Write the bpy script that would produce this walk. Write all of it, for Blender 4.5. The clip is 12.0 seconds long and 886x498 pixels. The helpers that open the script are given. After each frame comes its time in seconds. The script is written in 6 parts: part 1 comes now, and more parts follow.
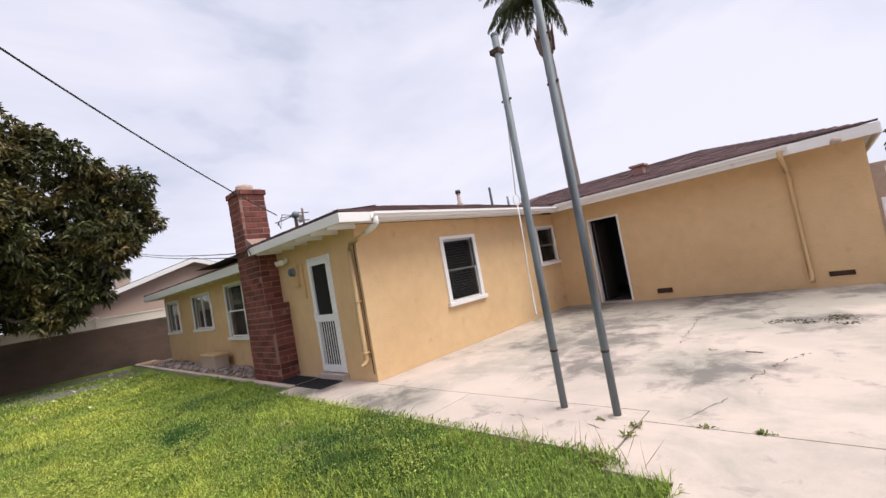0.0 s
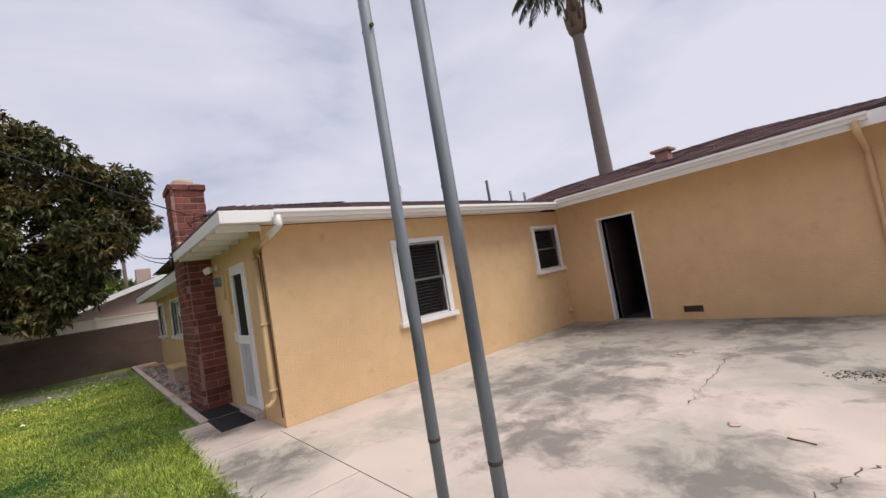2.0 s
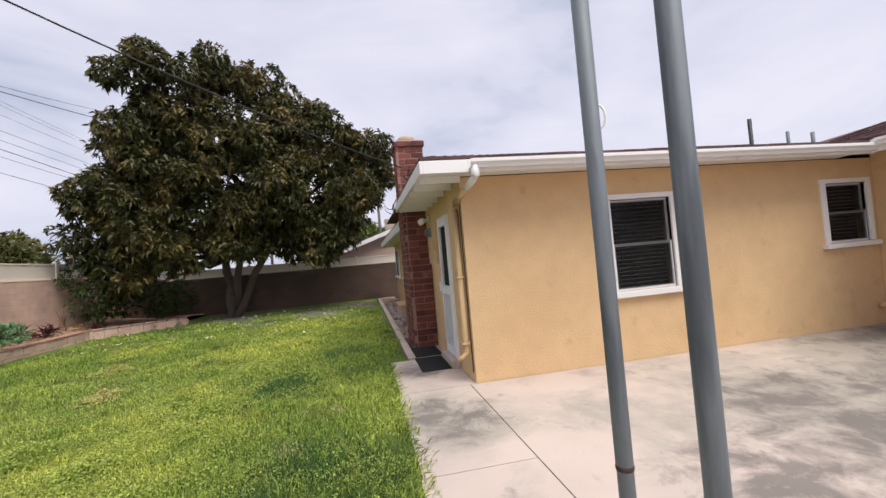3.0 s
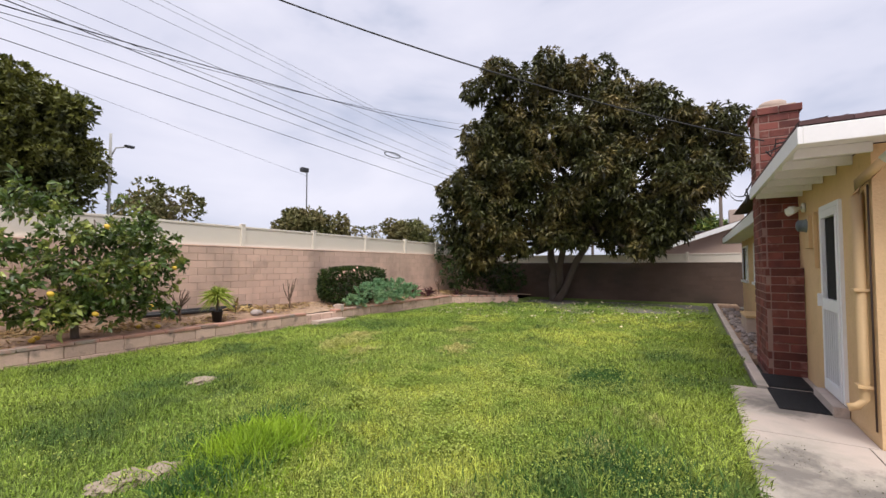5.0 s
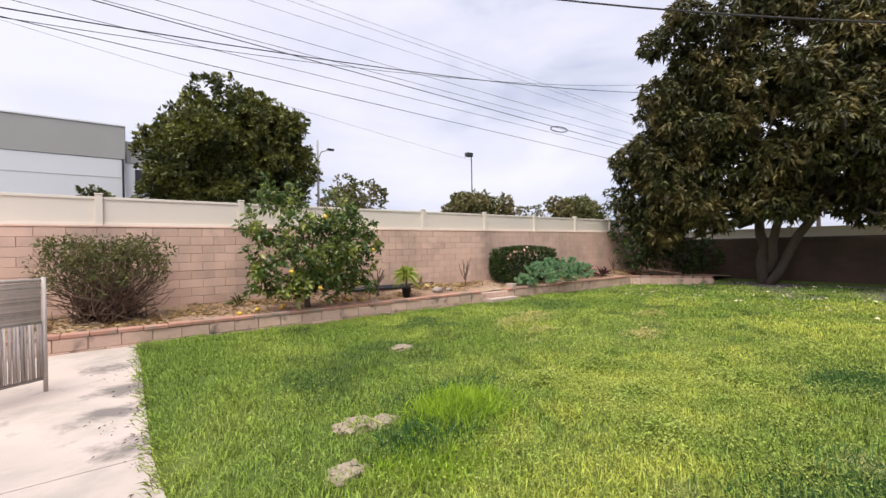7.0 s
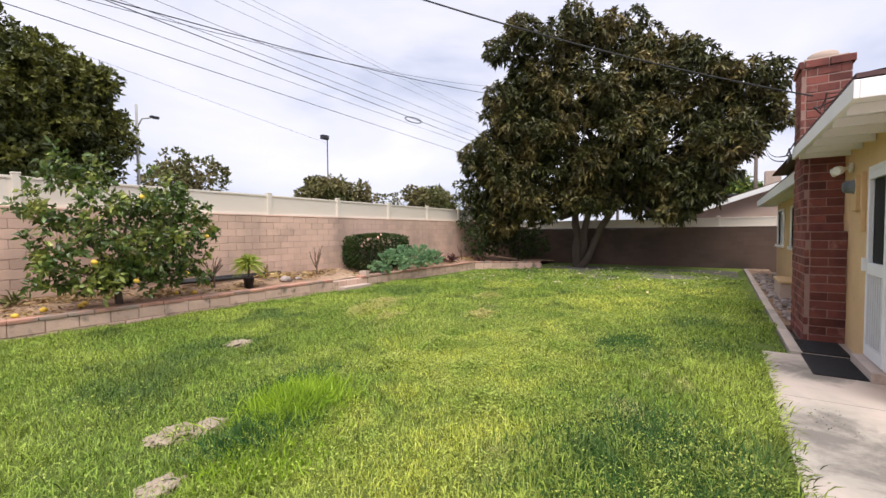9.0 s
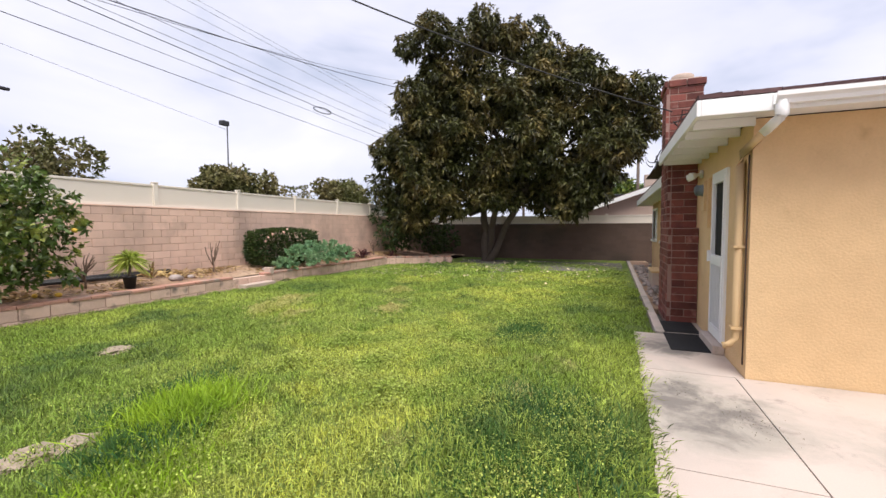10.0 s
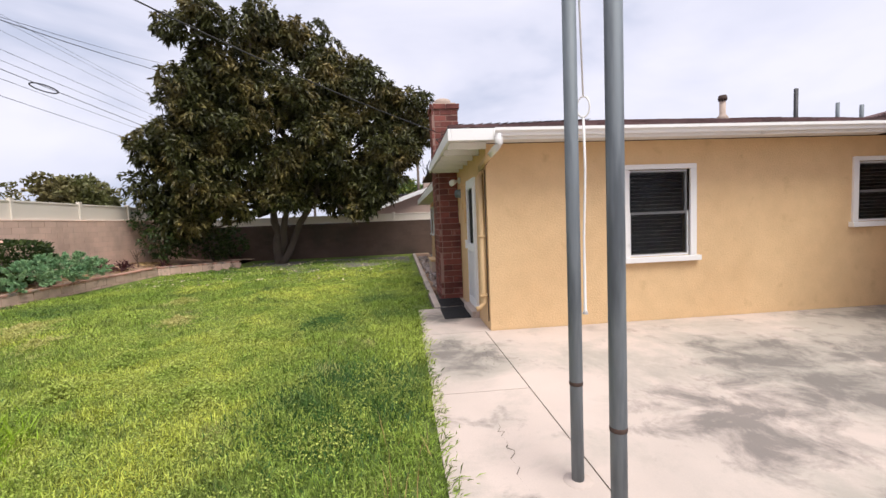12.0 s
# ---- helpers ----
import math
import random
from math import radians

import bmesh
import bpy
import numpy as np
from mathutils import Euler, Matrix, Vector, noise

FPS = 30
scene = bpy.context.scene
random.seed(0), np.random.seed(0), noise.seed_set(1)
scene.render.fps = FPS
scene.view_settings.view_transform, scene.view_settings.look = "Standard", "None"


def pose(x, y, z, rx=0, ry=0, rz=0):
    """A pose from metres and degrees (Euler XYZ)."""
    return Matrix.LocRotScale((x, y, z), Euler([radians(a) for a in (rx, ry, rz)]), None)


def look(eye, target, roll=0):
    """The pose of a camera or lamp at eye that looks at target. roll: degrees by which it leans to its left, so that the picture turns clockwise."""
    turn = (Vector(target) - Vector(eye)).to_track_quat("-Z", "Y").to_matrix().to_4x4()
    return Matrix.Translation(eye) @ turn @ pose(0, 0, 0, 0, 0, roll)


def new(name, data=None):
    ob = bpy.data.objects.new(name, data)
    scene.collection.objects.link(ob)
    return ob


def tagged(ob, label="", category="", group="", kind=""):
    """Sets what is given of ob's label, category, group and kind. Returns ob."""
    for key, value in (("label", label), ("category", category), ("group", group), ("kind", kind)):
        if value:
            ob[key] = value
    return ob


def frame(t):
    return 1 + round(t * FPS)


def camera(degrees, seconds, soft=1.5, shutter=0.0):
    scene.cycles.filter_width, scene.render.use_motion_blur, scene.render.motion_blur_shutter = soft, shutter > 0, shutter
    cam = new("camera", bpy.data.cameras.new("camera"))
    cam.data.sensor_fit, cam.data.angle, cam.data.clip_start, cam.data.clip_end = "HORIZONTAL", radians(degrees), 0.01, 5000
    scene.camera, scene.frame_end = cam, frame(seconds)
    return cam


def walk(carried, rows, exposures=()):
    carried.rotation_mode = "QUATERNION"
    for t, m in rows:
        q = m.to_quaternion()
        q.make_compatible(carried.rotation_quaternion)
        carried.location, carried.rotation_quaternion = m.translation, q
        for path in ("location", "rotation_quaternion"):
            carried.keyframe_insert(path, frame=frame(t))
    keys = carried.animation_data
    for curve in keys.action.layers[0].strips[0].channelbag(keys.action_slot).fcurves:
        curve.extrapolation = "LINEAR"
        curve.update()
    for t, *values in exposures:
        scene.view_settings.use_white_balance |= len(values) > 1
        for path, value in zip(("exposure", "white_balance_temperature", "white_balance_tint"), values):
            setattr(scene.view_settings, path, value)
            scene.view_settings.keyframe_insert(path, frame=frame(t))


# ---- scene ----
cam = camera(93.3, 12.0)
PATH = [
    (0, (0.119, 0.098, 1.527), (-1.247, 1.555, 1.622), -10.1),
    (0.5, (0.177, 0.673, 1.534), (-0.753, 2.443, 1.488), -5.7),
    (1, (0.185, 1.24, 1.515), (-0.979, 2.862, 1.643), -8.9),
    (1.5, (0.103, 1.754, 1.528), (-1.165, 3.289, 1.717), -10.8),
    (2, (-0.002, 2.249, 1.505), (-1.512, 3.555, 1.623), -9.5),
    (2.5, (-0.241, 2.571, 1.465), (-2.024, 3.477, 1.507), -6.2),
    (3, (-0.442, 2.702, 1.489), (-2.404, 3.089, 1.542), -5.0),
    (3.5, (-0.578, 2.779, 1.462), (-2.571, 2.639, 1.54), -3.2),
    (5.5, (-0.589, 2.627, 1.477), (-2.162, 1.393, 1.533), 0.0),
    (6, (-0.515, 2.625, 1.502), (-1.903, 1.185, 1.524), -0.4),
    (6.5, (-0.477, 2.496, 1.459), (-1.714, 0.925, 1.462), -0.9),
    (6.7, (-0.477, 2.468, 1.454), (-1.672, 0.864, 1.449), -1.1),
    (8.5, (-0.533, 2.546, 1.465), (-2.062, 1.257, 1.406), -0.6),
    (9, (-0.553, 2.596, 1.468), (-2.216, 1.488, 1.389), -0.5),
    (9.5, (-0.561, 2.664, 1.468), (-2.326, 1.729, 1.374), -0.2),
    (10, (-0.542, 2.719, 1.466), (-2.393, 1.97, 1.361), -0.2),
    (10.5, (-0.457, 2.749, 1.452), (-2.382, 2.217, 1.348), -0.4),
    (11, (-0.274, 2.739, 1.44), (-2.249, 2.447, 1.332), -0.8),
    (11.5, (-0.062, 2.73, 1.496), (-2.058, 2.69, 1.369), -1.6),
    (12, (0.126, 2.785, 1.482), (-1.86, 2.982, 1.35), -2.3),
]
EXPOSURES = [(0.0, 0.34), (0.5, 0.15), (1.0, 0.10), (2.0, 0.05), (2.5, 0.17), (3.5, 0.26), (5.5, 0.34), (6.5, 0.40), (8.5, 0.50), (9.5, 0.53), (12.0, 0.41)]
walk(cam, [(t, look(eye, target, roll)) for t, eye, target, roll in PATH], EXPOSURES)


# ---- light: bright overcast sky ----
world = bpy.data.worlds.new("overcast_sky")
scene.world = world
world.use_nodes = True
wn, wl = world.node_tree.nodes, world.node_tree.links
wn.clear()
SUN_EL, SUN_AZ = 62.0, 62.0
sky = wn.new("ShaderNodeTexSky")
sky.sky_type, sky.sun_disc = "NISHITA", False
sky.sun_elevation, sky.sun_rotation = radians(SUN_EL), radians(SUN_AZ)
tc = wn.new("ShaderNodeTexCoord")
mp = wn.new("ShaderNodeMapping")
mp.inputs["Scale"].default_value = (1.0, 1.0, 2.6)
nz = wn.new("ShaderNodeTexNoise")
nz.inputs["Scale"].default_value, nz.inputs["Detail"].default_value, nz.inputs["Roughness"].default_value = 1.7, 5.0, 0.5
nz.inputs["Distortion"].default_value = 0.3
cr = wn.new("ShaderNodeValToRGB")
cr.color_ramp.elements[0].position, cr.color_ramp.elements[0].color = 0.36, (5.3, 5.75, 7.4, 1)
cr.color_ramp.elements[1].position, cr.color_ramp.elements[1].color = 0.60, (8.9, 8.75, 10.0, 1)
mid = cr.color_ramp.elements.new(0.46)
mid.color = (7.6, 7.65, 9.1, 1)
mx = wn.new("ShaderNodeMix")
mx.data_type = "RGBA"
mx.inputs["Factor"].default_value = 0.92
bg = wn.new("ShaderNodeBackground")
bg.inputs["Strength"].default_value = 0.084
wo = wn.new("ShaderNodeOutputWorld")
wl.new(tc.outputs["Generated"], mp.inputs["Vector"])
wl.new(mp.outputs["Vector"], nz.inputs["Vector"])
wl.new(nz.outputs["Fac"], cr.inputs["Fac"])
wl.new(sky.outputs["Color"], mx.inputs["A"])
wl.new(cr.outputs["Color"], mx.inputs["B"])
wl.new(mx.outputs["Result"], bg.inputs["Color"])
wl.new(bg.outputs["Background"], wo.inputs["Surface"])
sun_data = bpy.data.lights.new("sun", "SUN")
sun_data.energy, sun_data.angle, sun_data.color = 3.3, radians(45), (1.0, 0.955, 0.9)
sun = new("sun", sun_data)
az, el = radians(SUN_AZ), radians(SUN_EL)
sun.matrix_world = look((math.sin(az) * math.cos(el) * 30, math.cos(az) * math.cos(el) * 30, math.sin(el) * 30), (0, 0, 0))

# ---- materials ----
def material(name, base, rough=0.8, metal=0.0, spread=0.15, scale=8.0, fine=60.0, bump=0.2, depth=0.01, island=0.0, obj=0.0, second=None, second_scale=1.2, second_cut=(0.5, 0.65), third=None, third_scale=3.0, third_cut=(0.55, 0.7), stretch=(1, 1, 1), spec=0.4):
    """A procedural surface: base colour, broken by noise at two scales, stains of a second and third colour, bump."""
    m = bpy.data.materials.new(name)
    m.use_nodes = True
    n, l = m.node_tree.nodes, m.node_tree.links
    bs = n["Principled BSDF"]
    bs.inputs["Roughness"].default_value, bs.inputs["Metallic"].default_value = rough, metal
    bs.inputs["Specular IOR Level"].default_value = spec
    geo = n.new("ShaderNodeNewGeometry")
    mapn = n.new("ShaderNodeMapping")
    mapn.inputs["Scale"].default_value = stretch
    l.new(geo.outputs["Position"], mapn.inputs["Vector"])

    def noise_tex(sc, detail=4.0):
        t = n.new("ShaderNodeTexNoise")
        t.inputs["Scale"].default_value, t.inputs["Detail"].default_value = sc, detail
        l.new(mapn.outputs["Vector"], t.inputs["Vector"])
        return t.outputs["Fac"]

    def mathn(op, a, b):
        t = n.new("ShaderNodeMath")
        t.operation = op
        for i, v in enumerate((a, b)):
            if isinstance(v, (int, float)):
                t.inputs[i].default_value = v
            else:
                l.new(v, t.inputs[i])
        return t.outputs[0]

    def blend(fac, a, b):
        t = n.new("ShaderNodeMix")
        t.data_type = "RGBA"
        l.new(fac, t.inputs["Factor"])
        for key, v in (("A", a), ("B", b)):
            if isinstance(v, tuple):
                t.inputs[key].default_value = (*v, 1)
            else:
                l.new(v, t.inputs[key])
        return t.outputs["Result"]

    def cut(fac, lo, hi):
        t = n.new("ShaderNodeMapRange")
        t.inputs["From Min"].default_value, t.inputs["From Max"].default_value = lo, hi
        l.new(fac, t.inputs["Value"])
        return t.outputs["Result"]

    col = base
    if second:
        col = blend(cut(noise_tex(second_scale), *second_cut), col, second)
    if third:
        col = blend(cut(noise_tex(third_scale, 7.0), *third_cut), col, third)
    coarse, finen = noise_tex(scale), noise_tex(fine, 3.0)
    value = mathn("ADD", mathn("MULTIPLY", coarse, spread * 2), mathn("MULTIPLY", finen, spread * 1.4))
    value = mathn("ADD", value, 1 - spread * 1.7)
    if island:
        value = mathn("ADD", value, mathn("MULTIPLY", mathn("SUBTRACT", geo.outputs["Random Per Island"], 0.5), island * 2))
    if obj:
        info = n.new("ShaderNodeObjectInfo")
        value = mathn("ADD", value, mathn("MULTIPLY", mathn("SUBTRACT", info.outputs["Random"], 0.5), obj * 2))
    hsv = n.new("ShaderNodeHueSaturation")
    l.new(value, hsv.inputs["Value"])
    if isinstance(col, tuple):
        hsv.inputs["Color"].default_value = (*col, 1)
    else:
        l.new(col, hsv.inputs["Color"])
    l.new(hsv.outputs["Color"], bs.inputs["Base Color"])
    if rough > 0.3:
        l.new(mathn("ADD", mathn("MULTIPLY", finen, 0.25), rough - 0.12), bs.inputs["Roughness"])
    if bump:
        b = n.new("ShaderNodeBump")
        b.inputs["Strength"].default_value, b.inputs["Distance"].default_value = bump, depth
        l.new(mathn("ADD", finen, mathn("MULTIPLY", coarse, 0.8)), b.inputs["Height"])
        l.new(b.outputs["Normal"], bs.inputs["Normal"])
    return m


def leaf_material(name, base, other, island=0.35, patch=0.8, rough=0.5, through_light=0.25, cut=(0.4, 0.6), dark=None, dark_scale=1.6, dark_cut=(0.54, 0.68), spec=0.3):
    """Leaves: two greens in patches, a value of its own for each leaf, some light let through."""
    m = material(name, base, rough, spread=0.12, scale=3.0, fine=30.0, bump=0, island=island, second=other, second_scale=patch, second_cut=cut, third=dark, third_scale=dark_scale, third_cut=dark_cut, spec=spec)
    n, l = m.node_tree.nodes, m.node_tree.links
    bs, out = n["Principled BSDF"], n["Material Output"]
    tr, mixs = n.new("ShaderNodeBsdfTranslucent"), n.new("ShaderNodeMixShader")
    mixs.inputs["Fac"].default_value = through_light
    l.new(bs.inputs["Base Color"].links[0].from_socket, tr.inputs["Color"])
    l.new(bs.outputs[0], mixs.inputs[1])
    l.new(tr.outputs[0], mixs.inputs[2])
    l.new(mixs.outputs[0], out.inputs["Surface"])
    return m


M = {}
M["stucco"] = material("stucco", (0.68, 0.475, 0.268), 0.94, spread=0.10, scale=4.5, fine=45, bump=0.7, depth=0.010, second=(0.63, 0.43, 0.238), second_scale=0.7, second_cut=(0.45, 0.7), third=(0.56, 0.38, 0.21), third_scale=4.2, third_cut=(0.62, 0.8), spec=0.15)
M["trim"] = material("white_trim_paint", (0.80, 0.79, 0.78), 0.55, spread=0.04, scale=3, fine=40, bump=0.08, third=(0.55, 0.52, 0.48), third_scale=4, third_cut=(0.66, 0.8))
M["white"] = material("white_paint", (0.82, 0.82, 0.83), 0.5, spread=0.03, bump=0.05)
M["beige"] = material("beige_pipe_paint", (0.64, 0.44, 0.23), 0.6, spread=0.08, scale=4, bump=0.1)
M["shingle"] = material("asphalt_shingle", (0.095, 0.052, 0.052), 0.95, spread=0.3, scale=14, fine=160, bump=0.5, island=0.3)
M["brick"] = material("red_brick", (0.185, 0.058, 0.045), 0.85, spread=0.22, scale=16, fine=90, bump=0.6, obj=0.36, second=(0.12, 0.038, 0.033), second_scale=4, third=(0.28, 0.14, 0.115), third_scale=6, third_cut=(0.62, 0.75))
M["mortar"] = material("mortar", (0.30, 0.19, 0.16), 0.95, spread=0.15, fine=90, bump=0.4)
M["block"] = material("concrete_block", (0.66, 0.46, 0.365), 0.95, spread=0.12, scale=3, fine=70, bump=0.5, depth=0.006, obj=0.10, island=0.06, second=(0.49, 0.35, 0.28), second_scale=0.9, third=(0.34, 0.25, 0.20), third_scale=1.7, third_cut=(0.62, 0.8), stretch=(1, 1, 0.6))
# stained brown wall block, darkened further to put tree shade into the colour
M["dark_block"] = material("stained_shaded_block", (0.125, 0.084, 0.066), 0.95, spread=0.15, scale=2, fine=60, bump=0.5, island=0.08, second=(0.085, 0.062, 0.05), second_scale=0.5)
M["block_joint"] = material("block_mortar", (0.51, 0.37, 0.30), 0.95, spread=0.12, fine=70, bump=0.4)
M["cap"] = material("brick_cap", (0.44, 0.235, 0.175), 0.9, spread=0.2, scale=7, fine=60, bump=0.5, obj=0.15, second=(0.30, 0.24, 0.20), second_scale=3)
M["retaining"] = material("retaining_block", (0.60, 0.42, 0.335), 0.95, spread=0.2, scale=5, fine=60, bump=0.6, obj=0.12, third=(0.16, 0.13, 0.11), third_scale=3.3, third_cut=(0.58, 0.72))
M["vinyl"] = material("cream_vinyl", (0.74, 0.67, 0.58), 0.45, spread=0.03, scale=2, bump=0.03)
M["concrete"] = material("concrete", (0.53, 0.44, 0.385), 0.92, spread=0.1, scale=1.6, fine=90, bump=0.3, depth=0.004, second=(0.44, 0.375, 0.33), second_scale=0.55, second_cut=(0.46, 0.66), third=(0.30, 0.26, 0.23), third_scale=1.3, third_cut=(0.60, 0.78))


def add_stains(m, spots, colour, strength, grain=1.9, cut=(0.54, 0.80), streak=(0.55, 1.25)):
    """Patches of another colour around places on the ground, with ragged outlines."""
    n, l = m.node_tree.nodes, m.node_tree.links
    hsv = next(k for k in n if k.type == "HUE_SAT")
    src = hsv.inputs["Color"].links[0].from_socket
    geo = n.new("ShaderNodeNewGeometry")
    ragged = n.new("ShaderNodeTexNoise")
    ragged.inputs["Scale"].default_value, ragged.inputs["Detail"].default_value, ragged.inputs["Roughness"].default_value = grain, 12.0, 0.68
    ragged.inputs["Distortion"].default_value = 0.35
    turn = n.new("ShaderNodeMapping")
    turn.inputs["Scale"].default_value = (streak[0], streak[1], 1)
    turn.inputs["Rotation"].default_value = (0, 0, radians(14))
    l.new(geo.outputs["Position"], turn.inputs["Vector"])
    l.new(turn.outputs["Vector"], ragged.inputs["Vector"])
    total = None
    for x, y, r in spots:
        dist = n.new("ShaderNodeVectorMath")
        dist.operation = "DISTANCE"
        dist.inputs[1].default_value = (x, y, 0)
        l.new(geo.outputs["Position"], dist.inputs[0])
        fall = n.new("ShaderNodeMapRange")
        fall.inputs["From Min"].default_value, fall.inputs["From Max"].default_value = 0.2 * r, r
        fall.inputs["To Min"].default_value, fall.inputs["To Max"].default_value = 0.24, 0.0
        l.new(dist.outputs["Value"], fall.inputs["Value"])
        if total is None:
            total = fall.outputs["Result"]
        else:
            mx_node = n.new("ShaderNodeMath")
            mx_node.operation = "MAXIMUM"
            l.new(total, mx_node.inputs[0])
            l.new(fall.outputs["Result"], mx_node.inputs[1])
            total = mx_node.outputs[0]
    plus = n.new("ShaderNodeMath")
    l.new(total, plus.inputs[0])
    l.new(ragged.outputs["Fac"], plus.inputs[1])
    edge = n.new("ShaderNodeMapRange")
    edge.inputs["From Min"].default_value, edge.inputs["From Max"].default_value = cut
    edge.inputs["To Max"].default_value = strength
    l.new(plus.outputs[0], edge.inputs["Value"])
    mixn = n.new("ShaderNodeMix")
    mixn.data_type = "RGBA"
    l.new(edge.outputs["Result"], mixn.inputs["Factor"])
    l.new(src, mixn.inputs["A"])
    mixn.inputs["B"].default_value = (*colour, 1)
    l.new(mixn.outputs["Result"], hsv.inputs["Color"])


add_stains(M["concrete"], [(-3.5, 8.9, 3.0), (-1.0, 8.9, 2.6), (1.2, 9.2, 2.0), (-3.6, 6.6, 1.7), (-1.3, 5.3, 0.9), (-4.4, 3.4, 0.8)], (0.34, 0.31, 0.265), 0.85, 0.9, (0.48, 0.66), (1, 1))
add_stains(M["concrete"], [(-2.7, 6.4, 1.3), (-3.7, 6.4, 1.1), (-2.5, 5.1, 1.0), (-1.0, 5.05, 0.85), (-3.2, 7.7, 1.5), (-4.6, 9.4, 1.5), (-1.6, 9.6, 1.6), (0.4, 9.6, 1.0), (-0.3, 7.4, 0.9), (-4.3, 3.4, 0.7), (-6.2, 3.3, 0.5), (-1.3, 8.2, 0.9), (-4.78, 3.29, 0.4), (-4.20, 3.72, 0.35), (-6.29, 3.24, 0.4), (-0.35, -2.4, 0.45), (-0.45, -3.2, 0.5), (-0.3, -4.3, 0.4), (-0.5, -1.5, 0.35)], (0.135, 0.12, 0.11), 0.8, 2.4, (0.58, 0.76), (1, 1))
M["crack"] = material("dark_joint", (0.10, 0.085, 0.07), 0.95, spread=0.3, bump=0.2)
M["soil"] = material("planter_soil", (0.33, 0.21, 0.14), 1.0, spread=0.3, scale=5, fine=60, bump=0.9, depth=0.04, second=(0.50, 0.35, 0.24), second_scale=0.6, second_cut=(0.42, 0.6), third=(0.12, 0.08, 0.06), third_scale=4)
M["pale_earth"] = material("pale_earth", (0.40, 0.32, 0.24), 1.0, spread=0.25, scale=9, fine=70, bump=0.9, depth=0.03, second=(0.30, 0.24, 0.17), second_scale=5)
M["lawn"] = material("lawn_ground", (0.12, 0.17, 0.035), 1.0, spread=0.35, scale=6, fine=90, bump=0.9, depth=0.03, second=(0.19, 0.24, 0.045), second_scale=0.5, third=(0.24, 0.20, 0.09), third_scale=1.6, third_cut=(0.66, 0.8))
M["ground"] = material("far_ground", (0.13, 0.12, 0.10), 1.0, spread=0.2, scale=0.5, fine=8)
M["galv"] = material("galvanised_steel", (0.17, 0.195, 0.213), 0.62, metal=0.25, spread=0.28, scale=12, fine=60, bump=0.08, second=(0.095, 0.11, 0.125), second_scale=13, second_cut=(0.48, 0.66), stretch=(1, 1, 0.12), third=(0.36, 0.40, 0.42), third_scale=9.0, third_cut=(0.66, 0.80))
M["rust"] = material("rusty_steel", (0.065, 0.042, 0.034), 0.85, spread=0.3, bump=0.3)
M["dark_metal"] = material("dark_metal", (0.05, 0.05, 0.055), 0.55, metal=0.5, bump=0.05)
M["cable"] = material("black_cable", (0.03, 0.03, 0.032), 0.7, bump=0)
M["bark"] = material("bark", (0.135, 0.105, 0.085), 0.95, spread=0.3, scale=9, fine=50, bump=0.8, depth=0.02, stretch=(1, 1, 0.3))
M["palm_bark"] = material("palm_bark", (0.20, 0.165, 0.15), 0.95, spread=0.25, scale=5, fine=25, bump=0.7, depth=0.03, stretch=(0.5, 0.5, 3))
M["twig"] = material("dry_twig", (0.15, 0.10, 0.072), 0.95, spread=0.3, bump=0.3, island=0.3)
M["mat_rubber"] = material("black_rubber", (0.016, 0.016, 0.018), 0.8, spread=0.2, fine=200, bump=0.4)
M["screen"] = material("insect_screen", (0.012, 0.012, 0.013), 0.9, spread=0.1, fine=300, bump=0.1)
M["blind"] = material("grey_blind", (0.62, 0.60, 0.58), 0.6, spread=0.08, bump=0.03)
# low greys put the dimness of the unlit rooms into the colour
M["interior"] = material("dim_room_plaster", (0.16, 0.15, 0.145), 0.9, spread=0.08)
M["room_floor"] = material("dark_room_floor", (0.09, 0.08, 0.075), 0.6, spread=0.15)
M["dark_wood"] = material("dark_wood", (0.06, 0.045, 0.04), 0.5, spread=0.2, stretch=(1, 1, 0.2))
M["rock"] = material("river_rock", (0.27, 0.225, 0.205), 0.9, spread=0.2, scale=8, fine=60, bump=0.4, island=0.35)
M["plastic_black"] = material("black_plastic", (0.02, 0.02, 0.022), 0.45, spread=0.1, bump=0.05)
M["clay"] = material("clay_grey", (0.46, 0.36, 0.30), 0.9, spread=0.15, bump=0.3)

glass = bpy.data.materials.new("window_glass")
glass.use_nodes = True
gp = glass.node_tree.nodes["Principled BSDF"]
gp.inputs["Base Color"].default_value, gp.inputs["Roughness"].default_value = (0.75, 0.8, 0.8, 1), 0.03
gp.inputs["Transmission Weight"].default_value, gp.inputs["IOR"].default_value = 1.0, 1.45
M["glass"] = glass
mesh_mat = bpy.data.materials.new("mesh_screen")
mesh_mat.use_nodes = True
mn, ml = mesh_mat.node_tree.nodes, mesh_mat.node_tree.links
mn["Principled BSDF"].inputs["Base Color"].default_value = (0.015, 0.015, 0.017, 1)
mn["Principled BSDF"].inputs["Roughness"].default_value = 0.95
mn["Principled BSDF"].inputs["Specular IOR Level"].default_value = 0.1
clear, both = mn.new("ShaderNodeBsdfTransparent"), mn.new("ShaderNodeMixShader")
both.inputs["Fac"].default_value = 0.36
ml.new(clear.outputs[0], both.inputs[1])
ml.new(mn["Principled BSDF"].outputs[0], both.inputs[2])
ml.new(both.outputs[0], mn["Material Output"].inputs["Surface"])
M["mesh_screen"] = mesh_mat


